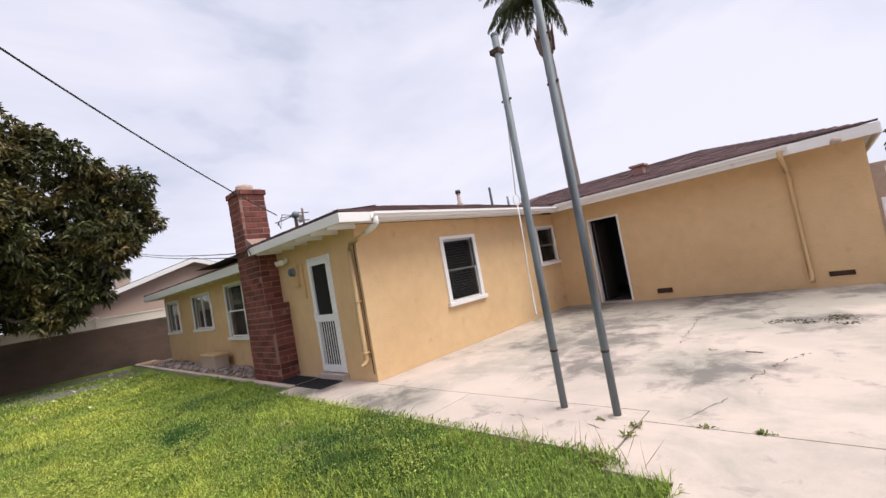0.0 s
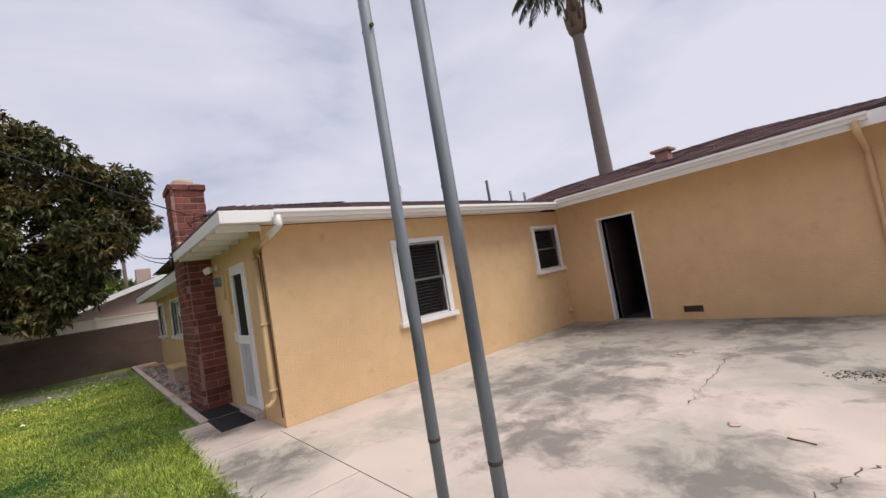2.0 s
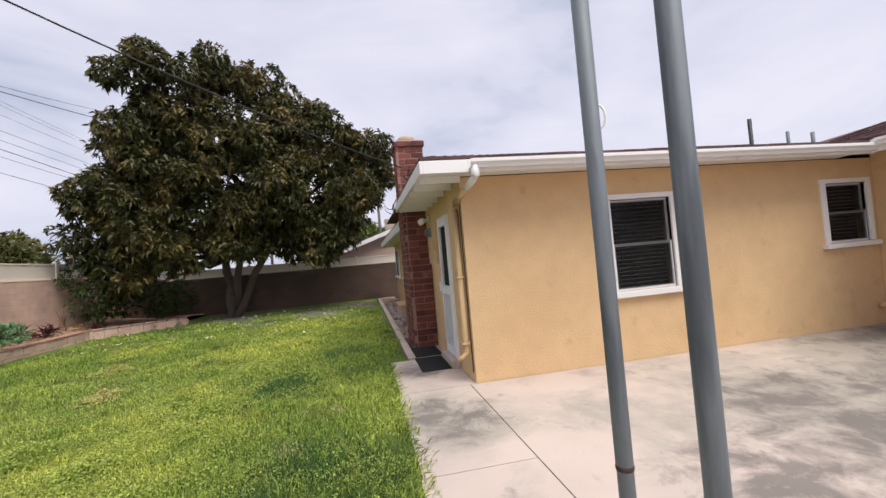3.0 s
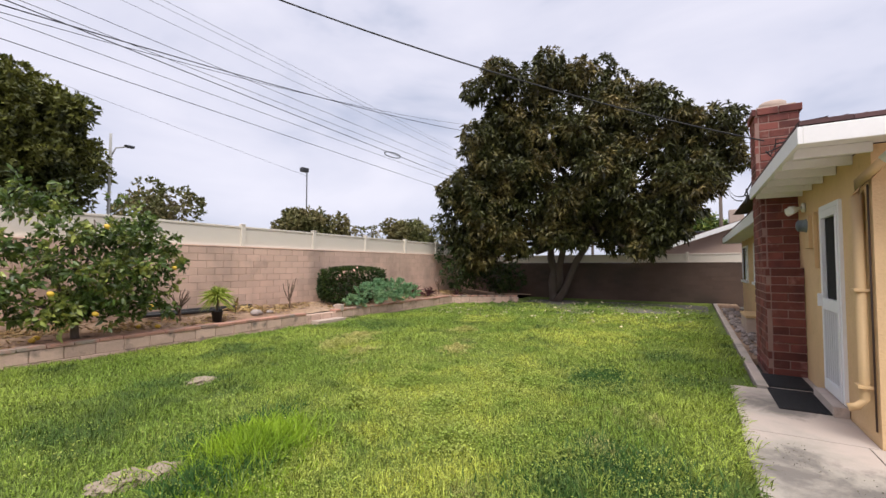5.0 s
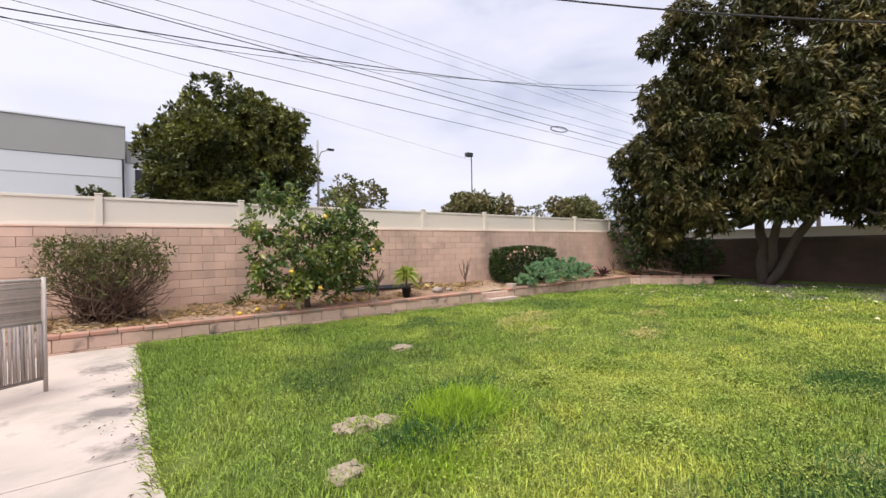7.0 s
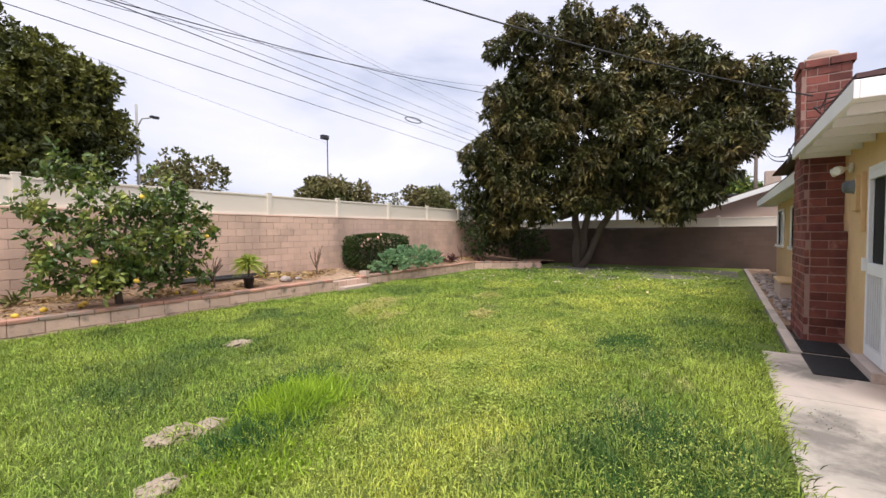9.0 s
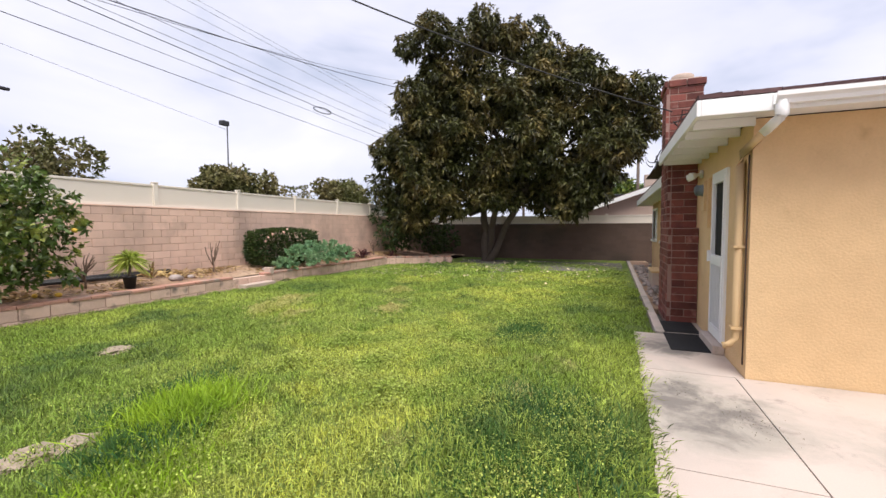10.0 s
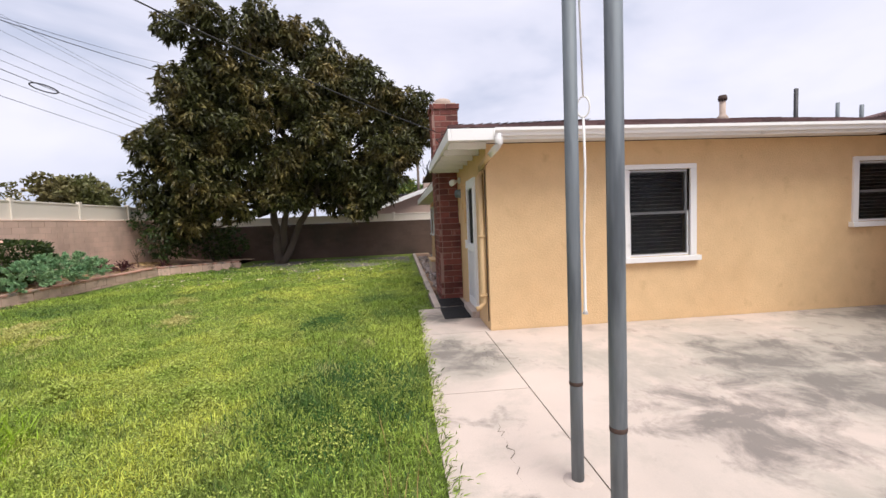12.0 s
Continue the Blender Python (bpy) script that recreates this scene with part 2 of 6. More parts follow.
# ---- building helpers ----
def box(bm, x0, y0, z0, x1, y1, z1, m=None):
    vs = [bm.verts.new((x, y, z)) for z in (z0, z1) for y in (y0, y1) for x in (x0, x1)]
    for a, b, c, d in ((0, 2, 3, 1), (4, 5, 7, 6), (0, 1, 5, 4), (2, 6, 7, 3), (0, 4, 6, 2), (1, 3, 7, 5)):
        bm.faces.new((vs[a], vs[b], vs[c], vs[d]))
    if m is not None:
        bmesh.ops.transform(bm, matrix=m, verts=vs)
    return vs


def bevelled(bm, w, seg=2):
    bmesh.ops.bevel(bm, geom=bm.edges[:], offset=w, segments=seg, profile=0.6, affect="EDGES", clamp_overlap=True)
    return bm


def bbox(x0, y0, z0, x1, y1, z1, w=0.006, seg=2):
    bm = bmesh.new()
    box(bm, min(x0, x1), min(y0, y1), min(z0, z1), max(x0, x1), max(y0, y1), max(z0, z1))
    return bevelled(bm, w, seg) if w else bm


def tube(bm, pts, radii, sides=10, caps=True):
    """A bent tapered tube through points."""
    pts = [Vector(p) for p in pts]
    if isinstance(radii, (int, float)):
        radii = [radii] * len(pts)
    radii = [float(r) for r in radii]
    rings, up = [], Vector((0.3, 0.2, 1)).normalized()
    for i, p in enumerate(pts):
        d = (pts[min(i + 1, len(pts) - 1)] - pts[max(i - 1, 0)]).normalized()
        side = d.cross(up if abs(d.dot(up)) < 0.95 else Vector((1, 0, 0))).normalized()
        other = d.cross(side)
        rings.append([bm.verts.new(p + radii[i] * (math.cos(a) * side + math.sin(a) * other)) for a in [2 * math.pi * k / sides for k in range(sides)]])
    for r0, r1 in zip(rings, rings[1:]):
        for k in range(sides):
            f = bm.faces.new((r0[k], r0[(k + 1) % sides], r1[(k + 1) % sides], r1[k]))
            f.smooth = True
    if caps:
        bm.faces.new(rings[0][::-1])
        bm.faces.new(rings[-1])
    return bm


def lathe(bm, profile, sides=20, centre=(0, 0, 0)):
    """A turned body from (radius, height) pairs."""
    rings = [[bm.verts.new((centre[0] + r * math.cos(a), centre[1] + r * math.sin(a), centre[2] + z)) for a in [2 * math.pi * k / sides for k in range(sides)]] for r, z in profile]
    for r0, r1 in zip(rings, rings[1:]):
        for k in range(sides):
            f = bm.faces.new((r0[k], r0[(k + 1) % sides], r1[(k + 1) % sides], r1[k]))
            f.smooth = True
    bm.faces.new(rings[0][::-1])
    bm.faces.new(rings[-1])
    return bm


def finish(name, bm, mat):
    me = bpy.data.meshes.new(name)
    bmesh.ops.recalc_face_normals(bm, faces=bm.faces[:])
    bm.to_mesh(me)
    bm.free()
    me.materials.append(M[mat] if isinstance(mat, str) else mat)
    return me


def part(name, bm, mat, parent=None, label=""):
    """Links a bmesh as one mesh object under a thing or part."""
    ob = new(name, finish(name, bm, mat))
    if parent is not None:
        ob.parent = parent
    if label:
        tagged(ob, label)
    return ob


def thing(name, label, category, at=(0, 0, 0), rz=0.0, group="", kind=""):
    ob = new(name)
    ob.empty_display_size = 0.2
    ob.matrix_basis = pose(*at, 0, 0, rz)
    return tagged(ob, label, category, group, kind)


def piece(name, mesh, parent, m):
    ob = new(name, mesh)
    ob.parent = parent
    ob.matrix_basis = m
    return ob


def raw_mesh(name, verts, faces, mat, smooth=False):
    """A mesh from numpy vertices (n, 3) and faces (m, k)."""
    me = bpy.data.meshes.new(name)
    verts, faces = np.asarray(verts, dtype=np.float32), np.asarray(faces, dtype=np.int32)
    k = faces.shape[1]
    me.vertices.add(len(verts))
    me.vertices.foreach_set("co", verts.ravel())
    me.loops.add(faces.size)
    me.loops.foreach_set("vertex_index", faces.ravel())
    me.polygons.add(len(faces))
    me.polygons.foreach_set("loop_start", np.arange(len(faces), dtype=np.int32) * k)
    if smooth:
        me.polygons.foreach_set("use_smooth", np.ones(len(faces), dtype=bool))
    me.update(calc_edges=True)
    me.materials.append(M[mat] if isinstance(mat, str) else mat)
    return me


def leaves_mesh(name, centres, directions, lengths, widths, mat, rng, fold=0.25, droop=0.0):
    """Each leaf is a folded blade of four triangles: base, tip and two sides."""
    n = len(centres)
    d = directions / np.linalg.norm(directions, axis=1, keepdims=True)
    r = rng.normal(size=(n, 3))
    s = np.cross(d, r)
    s /= np.linalg.norm(s, axis=1, keepdims=True) + 1e-9
    u = np.cross(s, d)
    L, W = lengths[:, None], widths[:, None]
    v = np.empty((n, 5, 3))
    v[:, 0] = centres
    v[:, 1] = centres + d * L * 0.45 + s * W * 0.5 + u * W * fold
    v[:, 2] = centres + d * L * 0.5
    v[:, 3] = centres + d * L * 0.45 - s * W * 0.5 + u * W * fold
    v[:, 4] = centres + d * L - np.array([0, 0, 1]) * L * droop
    b = (np.arange(n) * 5)[:, None, None]
    f = np.array([[0, 1, 2], [0, 2, 3], [1, 4, 2], [2, 4, 3]])[None] + b
    return raw_mesh(name, v.reshape(-1, 3), f.reshape(-1, 3), mat)

# ---- ground ----
bm = bmesh.new()
box(bm, -400, -400, -0.6, 400, 400, -0.12)
tagged(part("ground", bm, "ground"), "grey brown open ground of the neighbourhood", "ground", kind="structure")


def lawn_height(x, y):
    return 0.018 * math.sin(x * 1.3 + 0.7 * y) + 0.012 * math.sin(2.3 * y - 0.9 * x) + 0.035 * noise.noise((x * 0.5, y * 0.5, 3.0)) - 0.013 * max(0.0, -9.0 - x)


def planter_bend(x):
    """How far the planter reaches out at its far end."""
    return min(1.84, 0.657 * max(0.0, -15.4 - x))


def lawn_east(y):
    """Where the lawn meets the patio: the edge slants towards the house."""
    return -0.60 - 0.25 * min(1.0, max(0.0, (y + 0.5) / 3.2))


def lawn_inside(x, y):
    """Lawn: between the retaining wall and the walkway, west of the patio."""
    east = lawn_east(y) + 0.04 * math.sin(y * 3.1) + 0.03 * math.sin(y * 8.3)
    if y > 2.80:
        east = -1.15
    north = 2.97 if x > -6.9 else 3.29
    north += 0.04 * math.sin(x * 2.7) + 0.025 * math.sin(x * 7.1)
    return -20.2 < x < east and -5.7 + planter_bend(x) < y < north


bm = bmesh.new()
step = 0.25
grid = {}
for i in range(int(20.2 / step) + 1):
    for j in range(int(9.1 / step) + 1):
        x, y = -20.25 + i * step, -5.72 + j * step
        inner = lawn_inside(x, y) and lawn_inside(x + 0.12, y + 0.12)
        grid[i, j] = bm.verts.new((x, min(y, 3.36), lawn_height(x, y) - 0.02 if inner else -0.03))
for (i, j), v in grid.items():
    if (i + 1, j + 1) in grid:
        c = v.co
        if any(lawn_inside(c.x + a, c.y + b) for a in (-0.2, 0, step + 0.2) for b in (-0.2, 0, step + 0.2)):
            f = bm.faces.new((v, grid[i + 1, j], grid[i + 1, j + 1], grid[i, j + 1]))
            f.smooth = True
bmesh.ops.delete(bm, geom=[v for v in bm.verts if not v.link_faces], context="VERTS")
tagged(part("lawn", bm, "lawn"), "uneven green lawn with worn yellowish spots", "lawn", kind="structure")

# concrete: patio slabs and the walkway along the house, with open joints
patio = thing("patio", "stained pale concrete patio slabs with dark joints", "patio", kind="structure")
J = 0.012
SLABS = [[(-5.28, 3.85, -1.31, 10.23), (-1.31, 3.63, 8.0, 10.6)], [(-1.30, 2.78, 8.0, 3.62), (-0.83, -1.2, 8.0, 2.78)], [(-0.60, -5.74, 8.0, -1.21)], [(-3.35, 2.98, -1.32, 3.84)], [(-5.28, 3.0, -3.36, 3.84)], [(-6.90, 3.02, -5.29, 3.92)], [(-7.78, 3.44, -6.91, 3.92)]]
for rects in SLABS:
    bm = bmesh.new()
    for x0, y0, x1, y1 in rects:
        vs = box(bm, x0, y0, -0.11, x1, y1, 0.0)
        if x0 == -0.83:
            for v in vs:
                if v.co.x < 0:
                    v.co.x = lawn_east(v.co.y)
    part("slab", bm, "concrete", patio)
bm = bmesh.new()
box(bm, -5.2, 3.1, -0.115, 8.0, 10.2, -0.012)
box(bm, -0.55, -5.7, -0.115, 8.0, 3.1, -0.012)
box(bm, -7.7, 3.5, -0.115, -5.2, 3.9, -0.012)
part("joint_fill", bm, "crack", patio)
# narrow kerb strip between lawn and the stone bed
kerb = thing("kerb", "narrow pale concrete edging strip", "kerb", kind="structure")
for k in range(9):
    x1 = -7.0 - k * 1.42
    part("kerb_length", bbox(x1 - 1.40, 3.30, -0.1, x1, 3.42, 0.015, 0.012), "concrete", kerb)
bm = bmesh.new()
box(bm, -20.2, 3.43, -0.11, -8.9, 4.07, -0.01)
tagged(part("stone_bed", bm, "soil"), "bare brown earth bed along the house", "bed", kind="structure")

# ---- house ----
house = thing("house", "yellow stucco single-storey house with brown shingle roof and white trim", "house", (-5.29, 3.925, 0))
HM = house.matrix_basis.inverted()


def hpart(name, bm, mat, label="", parent=None):
    """A part given in world coordinates under the house."""
    if parent is None:
        bmesh.ops.transform(bm, matrix=HM, verts=bm.verts[:])
        return part(name, bm, mat, house, label)
    return part(name, bm, mat, parent, label)


def wall_mesh(length, height, thick, openings, z0=-0.1):
    """Along local x from 0, outer face at y=0, inwards +y, with rectangular openings (x0, z0, x1, z1)."""
    bm = bmesh.new()
    xs = sorted({0.0, length, *[o[0] for o in openings], *[o[2] for o in openings]})
    for a, b in zip(xs, xs[1:]):
        cuts = sorted([(o[1], o[3]) for o in openings if o[0] <= a + 1e-6 and o[2] >= b - 1e-6])
        z = z0
        for lo, hi in cuts:
            if lo > z + 1e-4:
                box(bm, a, 0, z, b, thick, lo)
            z = hi
        box(bm, a, 0, z, b, thick, height)
    bmesh.ops.remove_doubles(bm, verts=bm.verts[:], dist=1e-4)
    return bm


def place(bm, x, y, rz):
    bmesh.ops.transform(bm, matrix=pose(x, y, 0, 0, 0, rz), verts=bm.verts[:])
    return bm


# openings: (along from wall start, sill, along end, head)
W1 = (5.875 - 3.925, 0.885, 6.755 - 3.925, 2.07)
W2 = (9.33 - 3.925, 1.24, 10.07 - 3.925, 2.105)
hpart("wall", place(wall_mesh(10.24 - 3.925, 2.46, 0.15, [W1, W2]), -5.29, 3.925, 90), "stucco")
DW = (0.923, 0.0, 1.70, 2.085)
V1, V2 = (2.23, 0.12, 2.57, 0.25), (5.14, 0.17, 5.50, 0.28)
hpart("wall", place(wall_mesh(5.938, 2.52, 0.15, [DW, V1, V2]), -5.288, 10.24, 0), "stucco")
SD = (9.0 - 6.82, 0.10, 9.0 - 6.10, 2.11)
hpart("wall", place(wall_mesh(9.0 - 5.44, 2.46, 0.145, [SD]), -9.0, 3.925, 0), "stucco")
W3, W4, W5 = (0.35, 1.02, 1.65, 2.00), (3.27, 1.04, 4.82, 2.0), (6.1, 0.76, 7.2, 2.06)
hpart("wall", place(wall_mesh(8.6, 2.3, 0.15, [W3, W4, W5]), -17.6, 4.08, 0), "stucco")
for x, y, rz, ln, h in [(0.65, 10.39, 90, 5.0, 2.5), (-17.45, 10.2, -90, 5.97, 2.4), (0.5, 15.3, 180, 17.5, 2.5), (-17.0, 10.2, 90, 5.1, 2.4)]:
    hpart("wall", place(wall_mesh(ln, h, 0.15, []), x, y, rz), "stucco")
# inner plates, mostly unseen, added to close the house so its inside stays dark
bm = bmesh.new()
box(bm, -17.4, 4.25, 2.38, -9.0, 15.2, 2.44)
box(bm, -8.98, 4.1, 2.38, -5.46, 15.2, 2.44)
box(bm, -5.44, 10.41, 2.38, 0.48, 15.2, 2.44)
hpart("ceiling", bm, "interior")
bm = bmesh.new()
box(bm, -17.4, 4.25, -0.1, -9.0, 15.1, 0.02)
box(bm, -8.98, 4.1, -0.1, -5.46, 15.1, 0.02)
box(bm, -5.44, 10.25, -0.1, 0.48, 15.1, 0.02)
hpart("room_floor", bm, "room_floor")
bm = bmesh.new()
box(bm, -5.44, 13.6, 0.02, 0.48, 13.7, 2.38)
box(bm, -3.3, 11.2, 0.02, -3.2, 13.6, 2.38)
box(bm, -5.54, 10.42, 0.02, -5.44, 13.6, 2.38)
hpart("partition", bm, "interior", "plain plaster inner walls with the room's dimness in their grey")

# ---- roof ----
PITCH = 0.25


def roof_slope(bm, p0, p1, inward, run, cut0, cut1, z_edge):
    """Shingle courses from the eave p0-p1 towards inward; cut0, cut1: how the ends draw in per metre of run."""
    rng = random.Random(int(abs(p0[0] * 31 + p0[1] * 17) * 10))
    p0, p1, inward = Vector((*p0, 0)), Vector((*p1, 0)), Vector((*inward, 0)).normalized()
    along = (p1 - p0).normalized()
    length = (p1 - p0).length
    course = 0.15
    for c in range(int(run / course)):
        d0, d1 = c * course, (c + 1) * course + 0.03
        a, b = cut0 * d0, length - cut1 * d0
        s = a
        while s < b - 0.01:
            e = min(b, s + rng.uniform(0.24, 0.36))
            if b - e < 0.08:
                e = b
            lift = rng.uniform(0.006, 0.014) + (0.022 if c == 0 else 0.0)
            quad = []
            for d, up in ((d0, lift), (d1, 0.0)):
                for q in (s + 0.002, e - 0.002):
                    p = p0 + along * q + inward * d
                    quad.append((p.x, p.y, z_edge + d * PITCH + up))
            lo = [(x, y, z - lift - 0.002) for x, y, z in quad[:2]]
            v = [bm.verts.new(q) for q in (*quad, *lo)]
            bm.faces.new((v[0], v[1], v[3], v[2]))
            bm.faces.new((v[4], v[5], v[1], v[0]))
            s = e


def hip_deck(bm, x0, y0, x1, y1, z):
    """The closed body of a hipped roof over a rectangle."""
    w, d = x1 - x0, y1 - y0
    r = min(w, d) / 2
    base = [bm.verts.new((x, y, z)) for x, y in ((x0, y0), (x1, y0), (x1, y1), (x0, y1))]
    if w > d:
        ridge = [bm.verts.new((x0 + r, y0 + r, z + r * PITCH)), bm.verts.new((x1 - r, y0 + r, z + r * PITCH))]
        sides = ((0, 1, 1, 0), (2, 3, 0, 1))
        ends = ((1, 2, 1), (3, 0, 0))
    else:
        ridge = [bm.verts.new((x0 + r, y0 + r, z + r * PITCH)), bm.verts.new((x0 + r, y1 - r, z + r * PITCH))]
        sides = ((1, 2, 1, 0), (3, 0, 0, 1))
        ends = ((0, 1, 0), (2, 3, 1))
    for a, b, c, e in sides:
        bm.faces.new((base[a], base[b], ridge[c], ridge[e]))
    for a, b, c in ends:
        bm.faces.new((base[a], base[b], ridge[c]))
    bm.faces.new(base[::-1])


EA, EB, EC = 2.575, 2.62, 2.42
bm = bmesh.new()
hip_deck(bm, -11.45, 3.42, -4.85, 15.0, EA - 0.02)
hip_deck(bm, -10.0, 9.60, 0.80, 15.9, EB - 0.02)
hip_deck(bm, -18.0, 3.60, -8.96, 10.8, EC - 0.02)
roof_slope(bm, (-4.83, 3.40), (-4.83, 10.5), (-1, 0), 3.2, 1, 0, EA)
roof_slope(bm, (-8.0, 3.40), (-4.83, 3.40), (0, 1), 3.2, 0, 1, EA)
roof_slope(bm, (-6.5, 9.58), (0.82, 9.58), (0, 1), 3.1, 0, 1, EB)
roof_slope(bm, (-18.0, 3.58), (-9.0, 3.58), (0, 1), 1.5, 1, 0, EC)
hpart("roof", bm, "shingle", "low hipped roof of dark brown asphalt shingles")


def board(name, x0, y0, z0, x1, y1, z1, mat, w=0.006, label=""):
    return hpart(name, bbox(x0, y0, z0, x1, y1, z1, w), mat, label)


# fascia boards, gutters, soffit boards and rafter tails
board("fascia", -4.85, 3.42, 2.42, -4.815, 9.60, 2.56, "trim")
board("fascia", -8.02, 3.385, 2.42, -4.815, 3.42, 2.56, "trim")
board("fascia", -4.85, 9.565, 2.43, 0.82, 9.60, 2.605, "trim")
board("fascia", 0.80, 9.60, 2.43, 0.835, 15.9, 2.605, "trim")
board("fascia", -18.02, 3.565, 2.22, -8.93, 3.60, 2.41, "trim")
board("fascia", -18.035, 3.60, 2.22, -18.0, 10.8, 2.41, "trim")


def gutter(points, w=0.105, h=0.09):
    """An ogee gutter trough along x or y, open above."""
    (x0, y0, z), (x1, y1, _) = points
    d = (Vector((x1, y1, 0)) - Vector((x0, y0, 0)))
    ln = d.length
    prof = [(0, h), (0, 0), (w * 0.6, 0), (w * 0.72, h * 0.35), (w, h * 0.6), (w, h), (w - 0.012, h), (w - 0.012, h * 0.62), (w * 0.66, h * 0.4), (w * 0.55, 0.008), (0.008, 0.008), (0.008, h)]
    bm = bmesh.new()
    r = [[bm.verts.new((s, -a, b)) for a, b in prof] for s in (0, ln)]
    n = len(prof)
    for k in range(n):
        bm.faces.new((r[0][k], r[0][(k + 1) % n], r[1][(k + 1) % n], r[1][k]))
    bm.faces.new(r[0])
    bm.faces.new(r[1][::-1])
    bmesh.ops.transform(bm, matrix=Matrix.Translation((x0, y0, z)) @ Matrix.Rotation(math.atan2(d.y, d.x), 4, "Z"), verts=bm.verts[:])
    return bm


hpart("gutter", gutter([(-4.813, 3.93, 2.455), (-4.813, 9.56, 2.455)]), "trim", "white painted metal rain gutter")
hpart("gutter", gutter([(-4.72, 9.563, 2.51), (-0.30, 9.563, 2.51)]), "trim", "white painted metal rain gutter")
bm = bmesh.new()
box(bm, -5.29, 3.42, 2.47, -4.86, 9.6, 2.49)
box(bm, -8.0, 3.43, 2.47, -5.3, 3.92, 2.49)
box(bm, -5.28, 9.61, 2.53, 0.79, 10.23, 2.545)
box(bm, 0.66, 10.24, 2.53, 0.79, 15.8, 2.545)
box(bm, -17.9, 3.61, 2.31, -8.97, 4.07, 2.325)
hpart("soffit", bm, "trim", "white painted roof boards under the eave")
for k in range(6):
    x = -7.75 + k * 0.5
    board("rafter_tail", x, 3.425, 2.385, x + 0.045, 3.92, 2.468, "trim")
for k in range(10):
    x = -17.4 + k * 0.85
    board("rafter_tail", x, 3.605, 2.235, x + 0.045, 4.075, 2.308, "trim")


# ---- windows: local x along the wall, -y outwards ----
def window(x, y, z, rz, w, h, trim=0.09, slider=False, blinds=True):
    fr = bmesh.new()
    t = trim
    for a in ((-t, -0.03, 0.0, 0, 0.05, h), (w, -0.03, 0.0, w + t, 0.05, h), (-t, -0.03, h, w + t, 0.05, h + t * 0.75)):
        box(fr, *a)
    bevelled(fr, 0.006)
    ob = part("window", fr, "trim", house, "white painted window surround")
    ob.matrix_basis = HM @ pose(x, y, z, 0, 0, rz)
    part("sill", bbox(-t - 0.04, -0.075, -0.075, w + t + 0.04, 0.05, -0.002, 0.008), "trim", ob)
    mid = h * 0.5
    s = 0.035
    sashes = [(0.004, 0.004, w - 0.004, mid + 0.02, 0.012), (0.004, mid - 0.02, w - 0.004, h - 0.004, 0.042)] if not slider else [(0.004, 0.004, w / 2 + 0.02, h - 0.004, 0.042), (w / 2 - 0.02, 0.004, w - 0.004, h - 0.004, 0.012)]
    for x0, z0, x1, z1, yy in sashes:
        sb = bmesh.new()
        for a in ((x0, yy, z0, x0 + s, yy + 0.028, z1), (x1 - s, yy, z0, x1, yy + 0.028, z1), (x0 + s, yy, z0, x1 - s, yy + 0.028, z0 + s), (x0 + s, yy, z1 - s, x1 - s, yy + 0.028, z1)):
            box(sb, *a)
        part("sash", sb, "white", ob)
        gb = bmesh.new()
        box(gb, x0 + s, yy + 0.012, z0 + s, x1 - s, yy + 0.016, z1 - s)
        pane = part("pane", gb, "glass", ob)
        pane.visible_shadow = False
    if blinds:
        part("insect_screen", bbox(0.03, 0.002, 0.03, w - 0.03, 0.004, h - 0.03, 0), "mesh_screen", ob, "fine dark insect screen")
        slat = bmesh.new()
        box(slat, 0.02, -0.018, -0.001, w - 0.02, 0.018, 0.001, Matrix.Rotation(radians(-12), 4, "X"))
        me = finish("slat", slat, "blind")
        for k in range(int((h - 0.04) / 0.052)):
            piece("slat", me, ob, pose(0, 0.11, 0.035 + k * 0.052))
        # dark sheet stands in for the unlit room behind the blinds
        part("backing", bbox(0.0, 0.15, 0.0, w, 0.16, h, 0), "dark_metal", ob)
    else:
        # grey sheet stands in for the dim room behind the glass
        part("curtain", bbox(0.0, 0.15, 0.0, w, 0.16, h, 0), "interior", ob, "grey sheet standing in for the dim room behind a window")
    return ob


window(-5.29, 5.875, 0.885, 90, 0.88, 1.185)
window(-5.29, 9.33, 1.24, 90, 0.74, 0.865, 0.085)
window(-17.25, 4.08, 1.02, 0, 1.30, 0.98, slider=True, blinds=False)
window(-14.33, 4.08, 1.04, 0, 1.55, 0.96, slider=True, blinds=False)
window(-11.50, 4.08, 0.76, 0, 1.10, 1.30, blinds=False)

# open doorway of the wing: white jamb, dark inside
db = bmesh.new()
for a in ((-4.365, 10.21, 0.0, -4.325, 10.34, 2.06), (-3.63, 10.21, 0.0, -3.59, 10.34, 2.06), (-4.365, 10.21, 2.06, -3.59, 10.34, 2.095)):
    box(db, *a)
hpart("door_frame", db, "trim", "white painted frame of an open doorway")
inner_door = hpart("inner_door", bbox(-4.31, 10.42, 0.04, -4.27, 11.15, 2.0, 0.004), "dark_wood", "dark inner door standing open")
board("threshold", -4.37, 10.16, 0.0, -3.585, 10.34, 0.035, "concrete")

